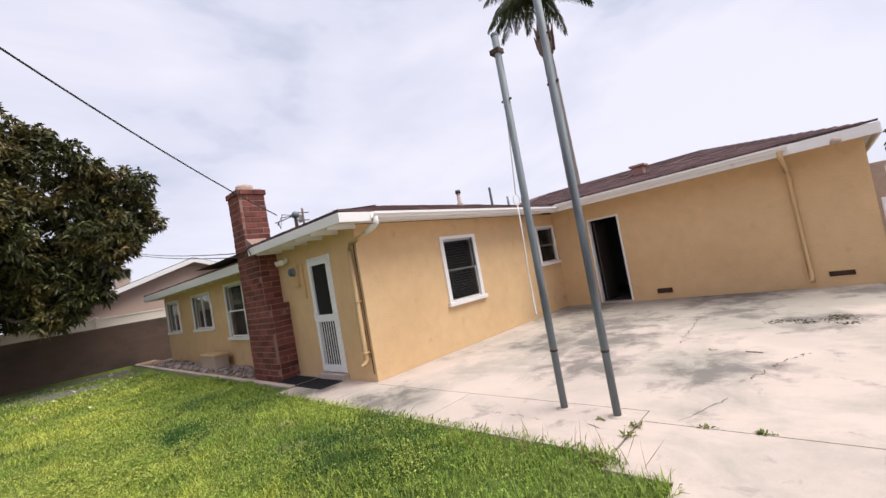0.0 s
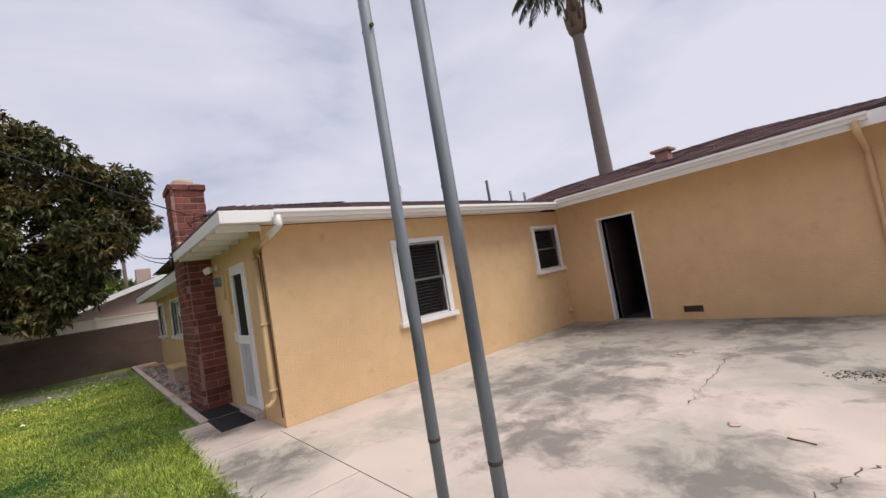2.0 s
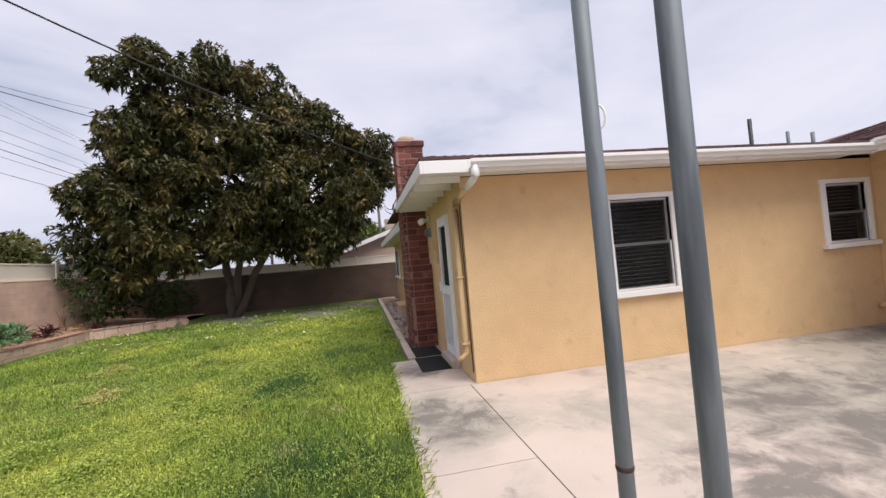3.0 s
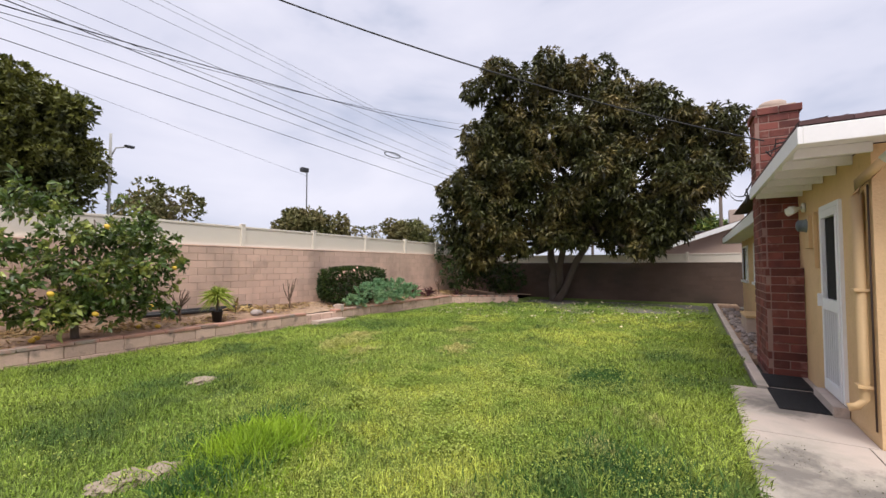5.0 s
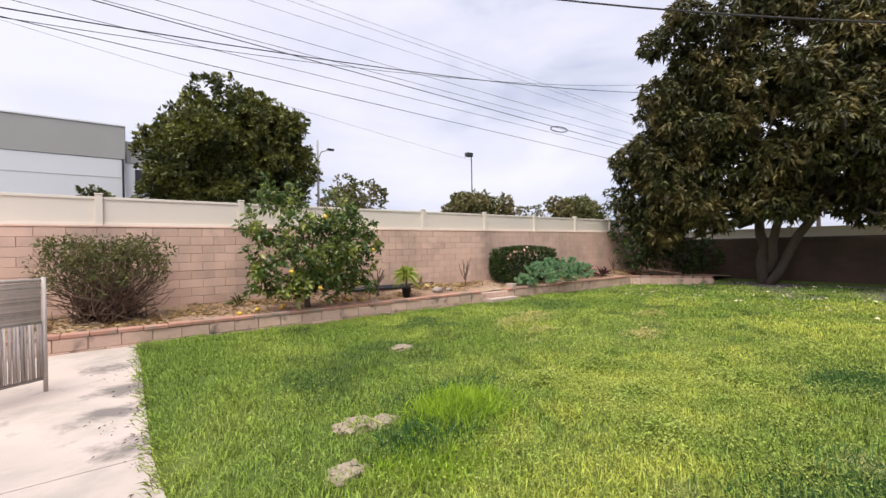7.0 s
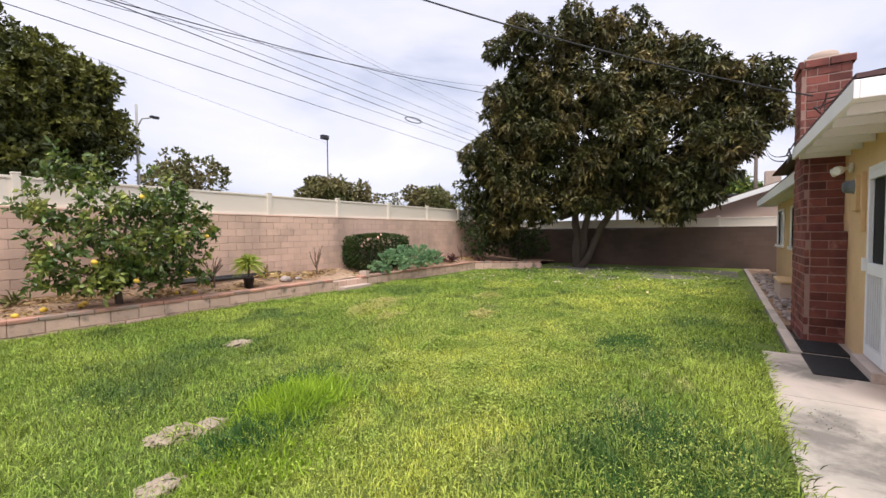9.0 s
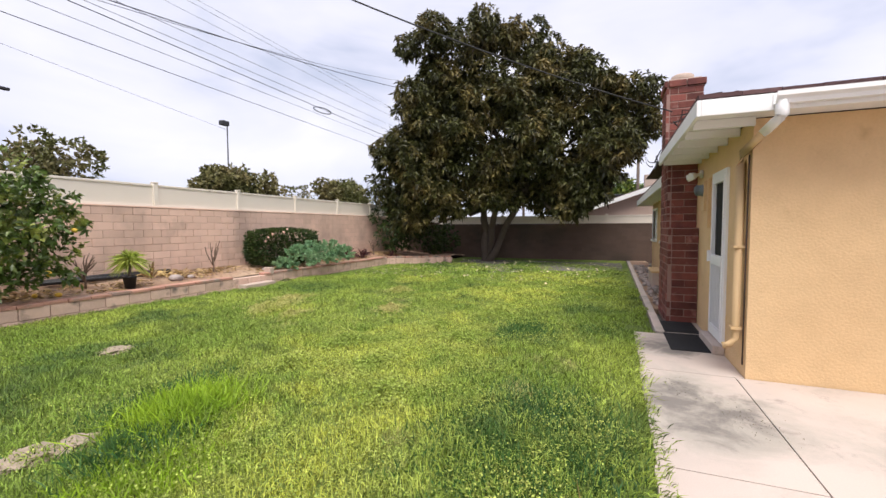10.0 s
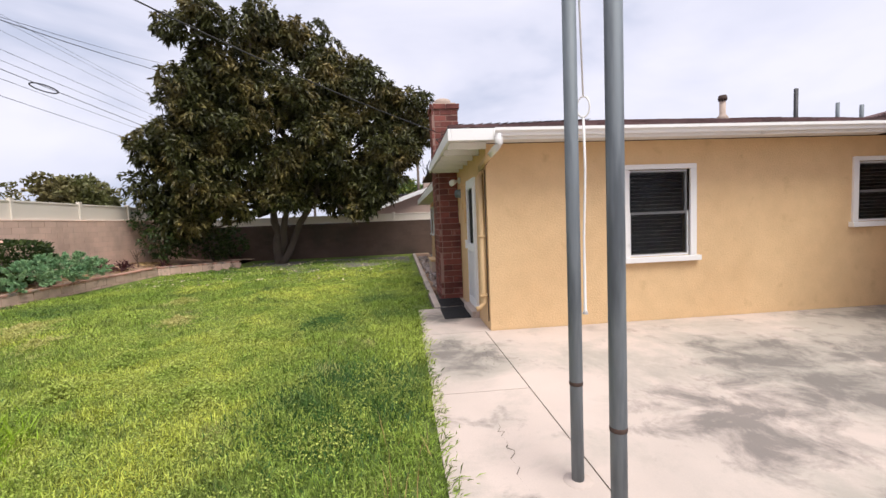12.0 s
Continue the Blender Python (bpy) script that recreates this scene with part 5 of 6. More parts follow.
# raised cushions of broad clover, and dry yellowish ones
for nm, mt, lb, spots in (("clover_cushion", "clover", "raised cushion of broad bright clover", [(-5.44, 0.86, 0.55), (-5.0, -0.45, 0.5), (-4.4, 0.4, 0.45), (-6.1, 0.35, 0.4), (-3.7, 0.9, 0.4), (-7.6, 0.9, 0.5), (-4.0, -0.4, 0.35)]), ("dry_cushion", "dry_clover", "low cushion of yellowish dry ground cover", [(-6.4, -3.05, 0.5), (-7.2, -3.3, 0.45), (-6.0, -2.2, 0.3), (-9.2, -1.9, 0.4), (-7.0, -0.9, 0.35)])):
    cc_ = []
    for cx, cy, cr_ in spots:
        m_ = int(5200 * cr_ * cr_ / 0.25)
        a_, q_ = rg.uniform(0, 2 * math.pi, m_), np.abs(rg.normal(0, 0.45, m_))
        wob = 1 + 0.35 * np.sin(a_ * 3 + cx) + 0.2 * np.sin(a_ * 7 + cy)
        px_, py_ = cx + np.cos(a_) * q_ * cr_ * wob * 1.3, cy + np.sin(a_) * q_ * cr_ * wob * 0.8
        lift = 0.05 + 0.06 * np.exp(-q_ * q_ * 2.5) * (1 + 0.6 * np.sin(px_ * 23) * np.sin(py_ * 19))
        ok = np.array([lawn_inside(a, b) for a, b in zip(px_, py_)])
        cc_.append(np.stack([px_, py_, np.array([lawn_height(a, b) - 0.02 for a, b in zip(px_, py_)]) + lift * rg.uniform(0.6, 1.1, m_)], 1)[ok])
    cc_ = np.concatenate(cc_)
    dd_ = rg.normal(size=cc_.shape) * [1, 1, 0.3]
    tagged(new(nm, leaves_mesh(nm, cc_, dd_, rg.uniform(0.014, 0.030, len(cc_)), rg.uniform(0.012, 0.024, len(cc_)), mt, rg, fold=0.1)), lb, "clover", kind="stuff")
# longer fringe hanging over the edges of the concrete
n = 3600
ex = np.concatenate([rg.uniform(-6.9, -1.3, n // 2), np.zeros(n // 2)])
ey = np.concatenate([np.full(n // 2, 2.96), rg.uniform(-5.6, 2.76, n // 2)])
ex[n // 2:] = [lawn_east(v) - 0.03 for v in ey[n // 2:]]
ex += rg.normal(scale=0.05, size=n)
ey += rg.normal(scale=0.05, size=n)
out = np.concatenate([np.tile([0.0, 0.45, 0.7], (n // 2, 1)), np.tile([0.45, 0.0, 0.7], (n // 2, 1))]) + rg.normal(scale=0.35, size=(n, 3))
tagged(new("grass_fringe", leaves_mesh("grass_fringe", np.stack([ex, ey, np.full(n, -0.02)], 1), out, rg.uniform(0.05, 0.15, n), np.full(n, 0.008), "grass", rg, droop=0.3)), "longer grass hanging over the concrete edge", "grass", kind="stuff")
# tufts of longer blades standing out of the lawn
tc_, td_, tl_ = [], [], []
for k in range(900):
    cx, cy = rg.uniform(-14.0, -0.8) if k % 3 else rg.uniform(-5.0, -0.8), rg.uniform(-5.4, 2.85)
    if not lawn_inside(cx, cy):
        continue
    m_, sz_ = int(rg.integers(16, 60)), rg.uniform(0.04, 0.14)
    px_, py_ = rg.normal(cx, sz_, m_), rg.normal(cy, sz_, m_)
    tc_.append(np.stack([px_, py_, np.full(m_, lawn_height(cx, cy) - 0.02)], 1))
    td_.append(rg.normal(scale=0.42, size=(m_, 3)) * [1, 1, 0.3] + [0, 0, 1])
    tl_.append(rg.uniform(0.09, 0.17) * rg.uniform(0.5, 1.2, m_))
tc_, td_, tl_ = np.concatenate(tc_), np.concatenate(td_), np.concatenate(tl_)
tagged(new("grass_tufts", leaves_mesh("grass_tufts", tc_, td_, tl_, np.full(len(tl_), 0.008), "grass", rg, droop=0.3)), "longer loose tufts of green grass across the lawn", "grass", kind="stuff")
# a dark coarse clump and a bright tuft
for nm, cx, cy, rx, ry, cnt, ln, mt, lb in (("dark_clump", -3.35, 2.2, 0.8, 0.6, 9500, 0.11, "dark_grass", "dark green coarse grass clump in the lawn"), ("lime_tuft", -2.75, -0.35, 0.42, 0.34, 2800, 0.23, "lime_grass", "bright lime tuft of taller grass"), ("lime_tuft", -2.15, 0.15, 0.42, 0.3, 1500, 0.13, "lime_grass", "bright lime tuft of taller grass"), ("dark_clump", -2.3, -0.15, 0.4, 0.26, 1500, 0.17, "dark_grass", "dark green coarse grass clump in the lawn"), ("dark_clump", -2.95, -0.75, 0.6, 0.3, 2400, 0.12, "dark_grass", "dark green coarse grass clump in the lawn"), ("dark_clump", -6.4, 1.6, 0.8, 0.35, 3000, 0.09, "dark_grass", "dark green coarse grass clump in the lawn")):
    px_, py_ = rg.normal(cx, rx * 0.5, cnt), rg.normal(cy, ry * 0.5, cnt)
    ok = np.array([lawn_inside(a, b) for a, b in zip(px_, py_)])
    px_, py_ = px_[ok], py_[ok]
    cnt = len(px_)
    dd_ = rg.normal(scale=0.45, size=(cnt, 3)) + [0, 0, 1]
    c_ = np.stack([px_, py_, np.array([lawn_height(a, b) - 0.02 for a, b in zip(px_, py_)])], 1)
    tagged(new(nm, leaves_mesh(nm, c_, dd_, ln * rg.uniform(0.5, 1.3, cnt), np.full(cnt, 0.009), mt, rg, droop=0.2)), lb, "grass", kind="stuff")
# bare earth mounds in the lawn
for bx, by, br in BARE[:4]:
    b = bmesh.new()
    bmesh.ops.create_icosphere(b, subdivisions=4, radius=1.0)
    for v in b.verts:
        v.co *= 1 + 0.55 * noise.noise(v.co * 2.1 + Vector((bx, by, 0))) + 0.2 * noise.noise(v.co * 6.0 + Vector((by, bx, 0)))
        v.co = Vector((v.co.x * br * 1.1, v.co.y * br * 0.85, v.co.z * 0.038))
    ob = new("earth_mound", finish("earth_mound", b, "pale_earth"))
    ob.matrix_basis = pose(bx, by, lawn_height(bx, by) + 0.0)
    tagged(ob, "bare mound of pale dug earth in the lawn", "earth", "earth mounds")

# ---- beyond the walls ----
rb = np.random.default_rng(31)


def far_tree(name, label, x, y, base, top, r, mat, per, leaf, trunk_r=0.25, lobes=16, dense=1.0, squash=1.0, inner=True):
    t = thing(name, label, "tree", (x, y, -0.12))
    bm = bmesh.new()
    h = top - base
    cz = (top + base) / 2
    ls = []
    for k in range(lobes):
        v = rb.normal(size=3)
        v /= np.linalg.norm(v)
        q = 0.58 * rb.uniform(0.75, 1.1)
        ls.append((v[0] * r * q, v[1] * r * q, cz + v[2] * h / 2 * q, r * rb.uniform(0.34, 0.5), squash * h / 2 / r))
    if inner:
        ls.append((0, 0, cz, r * 0.72, h / 2 / r))
    limb(bm, (0, 0, 0), (0, 0, cz), trunk_r, trunk_r * 0.6, rb, 0.05)
    for a in ls[::2]:
        limb(bm, (0, 0, base), (a[0] * 0.8, a[1] * 0.8, a[2]), trunk_r * 0.5, trunk_r * 0.15, rb, 0.15)
    part("trunk", bm, "bark", t)
    crown("crown", clumped(ls, rb, 9, 0.33, 0.55) if inner else ls, per * dense, 5, leaf, leaf * 0.5, mat, rb, t, droop=0.1, up=0.35)
    return t


far_tree("street_tree", "large round dark green street tree beyond the wall", -6.6, -32, 0.4, 14.3, 6.9, "ficus_leaf", 5.2, 0.34, 0.4, 30)
far_tree("street_tree", "open branched olive tree beyond the wall", -21.8, -43.2, 4.0, 10.6, 4.6, "far_leaf", 1.6, 0.5, 0.2, 14, 0.6, inner=False)
far_tree("street_tree", "rounded olive street tree far off", -33.8, -35, 2.0, 8.9, 4.7, "far_leaf", 2.4, 0.5, 0.25, 14)
far_tree("street_tree", "sparse pale tree far off", -38.3, -29.6, 2.6, 7.2, 2.9, "far_leaf", 1.4, 0.45, 0.15, 10, 0.5, inner=False)
far_tree("street_tree", "rounded olive street tree far off", -41.6, -26.2, 1.8, 7.6, 3.8, "far_leaf", 2.4, 0.5, 0.25, 12)
far_tree("street_tree", "light green tree behind the neighbouring house", -44, 3.4, 3.2, 6.0, 2.6, "lemon_leaf", 2.2, 0.45, 0.2, 12)
far_tree("street_tree", "distant dark green tree beside the building", 1.5, -40, 4.0, 7.2, 1.6, "ficus_leaf", 2.2, 0.4, 0.15, 10)

# low commercial building
M["bldg_grey"] = material("grey_cladding", (0.36, 0.355, 0.335), 0.7, spread=0.05, scale=0.6, fine=12, bump=0.05)
M["bldg_white"] = material("white_cladding", (0.70, 0.71, 0.73), 0.7, spread=0.04, scale=0.5, fine=10, bump=0.05)
bld = thing("commercial_building", "long pale commercial building with a grey upper band", "building", (0, -46, -0.12))
part("wall", bbox(-0.5, -4, 0, 34, 3.4, 9.6, 0.02), "bldg_white", bld)
part("upper_band", bbox(-0.55, -4.05, 9.62, 34.05, 3.45, 12.4, 0.03), "bldg_grey", bld, "grey upper cladding band")
part("parapet_cap", bbox(-0.6, -4.1, 12.41, 34.1, 3.52, 12.55, 0.02), "bldg_white", bld)
lw = part("low_wing", bbox(-7.5, -4, 0, -0.52, 3.0, 9.4, 0.02), "bldg_white", bld)
for k in range(24):
    part("cladding_rib", bbox(-7.5 + k * 0.29, 3.01, 9.41, -7.3 + k * 0.29, 3.08, 11.2, 0.01), "bldg_grey", lw)
part("upper_band", bbox(-7.5, -4, 9.41, -0.56, 3.0, 11.3, 0.02), "bldg_grey", lw)
part("window", bbox(-3.2, 3.01, 6.9, -1.2, 3.06, 8.9, 0), "dark_metal", lw)
part("window", bbox(-2.9, 3.01, 5.6, -1.7, 3.06, 6.2, 0), "dark_metal", lw)
part("downpipe", bbox(-0.45, 3.41, 0, -0.30, 3.5, 9.6, 0.02), "dark_metal", bld)

for z in (4.6, 6.2, 8.0):
    part("panel_joint", bbox(-0.45, 3.401, z, 33.9, 3.415, z + 0.05, 0), "bldg_grey", bld)
for x in (8.0, 17.0, 26.0):
    part("panel_joint", bbox(x, 3.401, 0, x + 0.07, 3.42, 9.58, 0), "bldg_grey", bld)

# street lamps
def street_lamp(x, y, h, arm, label):
    s = thing("street_lamp", label, "street lamp", (x, y, -0.12))
    bm = bmesh.new()
    tube(bm, [(0, 0, 0), (0, 0, h)], [0.11, 0.075], 10)
    part("pole", bm, "dark_metal" if arm == 0 else "bldg_grey", s)
    if arm:
        bm = bmesh.new()
        tube(bm, [(0, 0, h - 1.6), (-0.3 * arm, 0, h - 0.9), (-1.0 * arm, 0, h - 0.65)], 0.05, 8)
        part("arm", bm, "bldg_grey", s)
        part("lamp_head", bbox(-1.0 * arm - 0.35, -0.15, h - 0.72, -1.0 * arm + 0.2, 0.15, h - 0.55, 0.05), "dark_metal", s)
    else:
        part("lamp_head", bbox(-0.05, -0.35, h - 0.1, 0.95, 0.35, h + 0.45, 0.06), "dark_metal", s)


street_lamp(-12.9, -30.4, 10.4, 1, "tall grey street lamp with a curved arm")
street_lamp(-40.0, -42.6, 14.5, 0, "tall lamp pole with a box-shaped head")

# neighbouring house behind the west wall
M["pink_stucco"] = material("pink_stucco", (0.52, 0.38, 0.31), 0.9, spread=0.08, scale=1.5, fine=40, bump=0.3)
nh = thing("neighbour_house", "low pink-tan stucco house with a dark gable roof", "house", (-24.6, 7.1, 0.03))
bm = bmesh.new()
prof = [(-7.0, 0), (7.0, 0), (7.0, 1.85), (0, 4.25), (-7.0, 1.85)]
f0 = [bm.verts.new((0, y, z)) for y, z in prof]
f1 = [bm.verts.new((-12, y, z)) for y, z in prof]
bm.faces.new(f0)
bm.faces.new(f1[::-1])
for k in range(5):
    bm.faces.new((f0[k], f1[k], f1[(k + 1) % 5], f0[(k + 1) % 5]))
part("wall", bm, "pink_stucco", nh)
for sgn in (-1, 1):
    bm = bmesh.new()
    a = [(0.5, 0, 4.28), (0.5, sgn * 7.7, 1.64), (-12.4, sgn * 7.7, 1.64), (-12.4, 0, 4.28)]
    v0 = [bm.verts.new(p) for p in a]
    v1 = [bm.verts.new((p[0], p[1], p[2] + 0.12)) for p in a]
    bm.faces.new(v0)
    bm.faces.new(v1[::-1])
    for k in range(4):
        bm.faces.new((v0[k], v0[(k + 1) % 4], v1[(k + 1) % 4], v1[k]))
    part("roof", bm, "shingle", nh)
    bm = bmesh.new()
    a = [(0.51, 0, 4.14), (0.51, sgn * 7.72, 1.50), (0.51, sgn * 7.72, 1.72), (0.51, 0, 4.37)]
    v0 = [bm.verts.new(p) for p in a]
    v1 = [bm.verts.new((p[0] + 0.04, p[1], p[2])) for p in a]
    bm.faces.new(v0)
    bm.faces.new(v1[::-1])
    for k in range(4):
        bm.faces.new((v0[k], v0[(k + 1) % 4], v1[(k + 1) % 4], v1[k]))
    part("barge_board", bm, "trim", nh, "white painted barge board")
part("chimney_stack", bbox(-5.2, -2.6, 3.0, -4.5, -1.9, 4.6, 0.03), "clay", nh)
part("solar_panel", bbox(-8.5, -4.6, 3.2, -2.5, -3.4, 3.3, 0.01), "dark_metal", nh)


# ---- palms ----
def palm(x, y, h, r, fronds, length, label, lean=(0, 0), rise=3.3, low=-0.15):
    p = thing("palm_tree", label, "palm", (x, y, -0.12))
    bm = bmesh.new()
    pts = [(lean[0] * t * t, lean[1] * t * t, h * t) for t in np.linspace(0, 1, 30)]
    tube(bm, pts, [r * (1.15 - 0.3 * t) * (1 + 0.03 * (k % 2)) for k, t in enumerate(np.linspace(0, 1, 30))], 14)
    part("trunk", bm, "palm_bark", p, "slender ringed grey palm trunk")
    bm = bmesh.new()
    lathe(bm, [(r * 0.86, 0), (r * 1.35, 0.3), (r * 1.4, 0.9), (r * 1.0, 1.7), (r * 0.55, 2.6), (r * 0.45, rise)], 14, (lean[0], lean[1], h - 0.1))
    for k in range(12):
        a = k * 2.4
        tube(bm, [(lean[0] + r * 1.2 * math.cos(a), lean[1] + r * 1.2 * math.sin(a), h + 0.1 + 0.1 * k), (lean[0] + r * 1.7 * math.cos(a), lean[1] + r * 1.7 * math.sin(a), h + 0.9 + 0.1 * k)], [0.12, 0.03], 5)
    part("boot", bm, "twig", p, "fibrous husk below the fronds")
    for k in range(fronds):
        cs, ds, ls = [], [], []
        a = k * 2.399 + rb.uniform(-0.2, 0.2)
        el = rb.uniform(low, 1.4)
        pos = np.array([lean[0], lean[1], h + rise])
        d = np.array([math.cos(a) * math.cos(el), math.sin(a) * math.cos(el), math.sin(el)])
        st = [pos.copy()]
        seg = length / 14
        for j in range(14):
            d = d + np.array([0, 0, -0.055 - 0.009 * j])
            d /= np.linalg.norm(d)
            pos = pos + d * seg
            st.append(pos.copy())
            side = np.cross(d, [0, 0, 1.0])
            side /= np.linalg.norm(side) + 1e-6
            for q in range(7):
                for sg in (-1, 1):
                    cs.append(pos - d * seg * q / 7)
                    ds.append(side * sg * 0.7 + d * 0.6 + np.array([0, 0, -0.7]) + rb.normal(scale=0.12, size=3))
                    ls.append(length * 0.19 * math.sin(math.pi * (0.15 + 0.8 * (j + 1) / 15)))
        stem = bmesh.new()
        tube(stem, st, np.linspace(0.05, 0.012, 15).tolist(), 5)
        fr = part("frond", stem, "palm_leaf", p)
        o = new("frond_blade", leaves_mesh("frond_blade", np.array(cs), np.array(ds), np.array(ls), np.full(len(ls), 0.018 + 0.010 * length), "palm_leaf", rb, droop=0.3))
        o.parent = fr
    return p


palm(-10.25, 22.9, 12.9, 0.34, 40, 3.7, "very tall slender palm behind the house", (-0.15, 0.1), 3.7, 0.12)
palm(2.3, 20.9, 0.0, 0.2, 56, 0.75, "short feathery palm behind the gate", low=0.0)


# ---- utility poles and wires ----
def utility_pole(x, y, h, r, label, box_=False, arms=1, mat="bark"):
    u = thing("utility_pole", label, "utility pole", (x, y, -0.12))
    bm = bmesh.new()
    tube(bm, [(0, 0, 0), (0, 0, h)], [r, r * 0.75], 10)
    part("pole", bm, mat, u)
    for k in range(arms):
        part("crossarm", bbox(-0.08, -0.7, h - 0.5 - k * 0.8, 0.04, 0.7, h - 0.4 - k * 0.8, 0.01), "bark", u)
    if box_:
        bm = bmesh.new()
        lathe(bm, [(0.22, 0), (0.24, 0.1), (0.24, 0.7), (0.1, 0.85)], 12, (-0.4, -0.1, h - 1.4))
        part("transformer", bm, "bldg_grey", u)


utility_pole(5.2, 40.3, 9.4, 0.13, "grey wooden utility pole beyond the gate", arms=1, mat="bldg_grey")
utility_pole(9.2, 44.6, 7.6, 0.11, "dark utility pole with a transformer", True)
utility_pole(-40.6, 4.70, 8.9, 0.15, "dark wooden utility pole behind the tree", arms=1)
utility_pole(-39.6, 22.3, 10.5, 0.14, "wooden utility pole with crossarms beyond the roof", True, arms=2)
utility_pole(-60.0, -9.0, 10.2, 0.2, "wooden utility pole on the fence line", arms=2)


def wire(name, label, a, b, sag, r, mat="cable", n=24):
    bm = bmesh.new()
    a, b = Vector(a), Vector(b)
    tube(bm, [a.lerp(b, t) - Vector((0, 0, sag * 4 * t * (1 - t))) for t in np.linspace(0, 1, n)], r, 5)
    return tagged(part(name, bm, mat), label, "cable", "overhead wires")


for z0, slope, r in ((6.08, 0.0145, 0.009), (6.46, 0.004, 0.007), (6.88, 0.013, 0.012), (6.94, -0.002, 0.007), (7.26, -0.003, 0.007), (7.96, 0.005, 0.005), (8.30, 0.005, 0.005), (8.50, 0.008, 0.005)):
    wire("overhead_wire", "thin dark overhead wire strung across the sky", (14, -9, z0 + 14 * slope), (-60, -9, z0 - 60 * slope), 0.1, r)
wire("overhead_wire", "thick dark overhead cable bundle rising westward", (14, -9, 5.47), (-40, -9, 13.65), 1.64, 0.014)
wire("overhead_wire", "thin dark overhead wire strung across the sky", (14, -9.05, 5.39), (-40, -9.05, 15.1), 2.26, 0.008)
wire("overhead_wire", "thin dark overhead wire strung across the sky", (20, -44.9, 21.7), (-40, -42.6, 13.8), 0.1, 0.014)
bm = bmesh.new()
ring = [(-15.65 + 0.55 * math.cos(a), -9.0 + 0.16 * math.sin(a), 6.52 + 0.05 * math.sin(a)) for a in np.linspace(0, 2 * math.pi, 24)]
tube(bm, ring, 0.022, 6, caps=False)
tagged(part("cable_coil", bm, "cable"), "slack loop of dark cable hanging on a wire", "cable")

# ---- patio things ----
POLES = [(-2.05, 3.71, 3.75), (-1.52, 3.668, 4.35)]
for x, y, h in POLES:
    post = thing("steel_post", "tall weathered galvanised steel post set in concrete", "post", (x, y, 0), group="patio posts")
    bm = bmesh.new()
    weld = 0.565 if h < 4 else 0.575
    tube(bm, [(0, 0, -0.05), (0, 0, weld), (0, 0, weld + 0.004), (0, 0, h)], [0.0345, 0.0345, 0.0362, 0.0362], 24)
    part("tube", bm, "galv", post)
    bm = bmesh.new()
    lathe(bm, [(0.034, weld - 0.014), (0.0368, weld - 0.011), (0.038, weld - 0.002), (0.0374, weld + 0.007), (0.036, weld + 0.009)], 24)
    part("weld_collar", bm, "rust", post, "rusty weld collar")
    bm = bmesh.new()
    lathe(bm, [(0.085, -0.01), (0.08, 0.003), (0.04, 0.008), (0.036, 0.010)], 20)
    part("footing", bm, "concrete", post)
    for z in ((3.08,) if h < 4 else (3.02, 3.47)):
        if z < h:
            bm = bmesh.new()
            tube(bm, [(-0.055, 0, z), (0.055, 0, z)], 0.012, 8)
            part("bolt", bm, "rust", post, "rusty through bolt")
    bm = bmesh.new()
    lathe(bm, [(0.0362, h - 0.01), (0.039, h - 0.005), (0.039, h + 0.015), (0.03, h + 0.028), (0.01, h + 0.034)], 20)
    part("cap", bm, "galv", post)
    if h < 4:
        part("bracket", bbox(-0.065, -0.05, 3.56, 0.045, 0.05, 3.61, 0.006), "rust", post, "rusty steel bracket")
bm = bmesh.new()
OX, OY = -2.25, 3.87
tube(bm, [(-2.06, 3.75, 3.42), (-2.1, 3.77, 3.2), (-2.17, 3.82, 2.7), (OX, OY, 2.17)], 0.006, 6)
loop = [(OX + 0.02 * math.cos(a), OY + 0.03 * math.cos(a), 2.11 + 0.06 * math.sin(a)) for a in np.linspace(0, 6.28, 14)]
tube(bm, loop, 0.006, 6, caps=False)
tube(bm, [(OX, OY, 2.06), (OX - 0.01, OY + 0.01, 1.75), (OX - 0.02, OY, 1.35), (OX - 0.02, OY, 0.92), (OX - 0.02, OY, 0.89)], [0.007, 0.007, 0.007, 0.009, 0.018], 6)
tagged(part("hanging_cord", bm, "trim"), "white cord with a loop hanging from the steel post", "cord")

# rubber mats by the screen door
for x0, x1 in ((-7.74, -7.02), (-6.95, -6.10)):
    mat_ob = thing("doormat", "black ribbed rubber doormat lying by the screen door", "doormat", ((x0 + x1) / 2, 3.62, 0.0), group="doormats")
    w = (x1 - x0) / 2
    part("base", bbox(-w, -0.23, 0.001, w, 0.23, 0.012, 0.004), "mat_rubber", mat_ob)
    rib = finish("rib", bbox(-w + 0.03, -0.006, 0.0, w - 0.03, 0.006, 0.006, 0), "mat_rubber")
    for k in range(14):
        piece("rib", rib, mat_ob, pose(0, -0.20 + k * 0.031, 0.012))

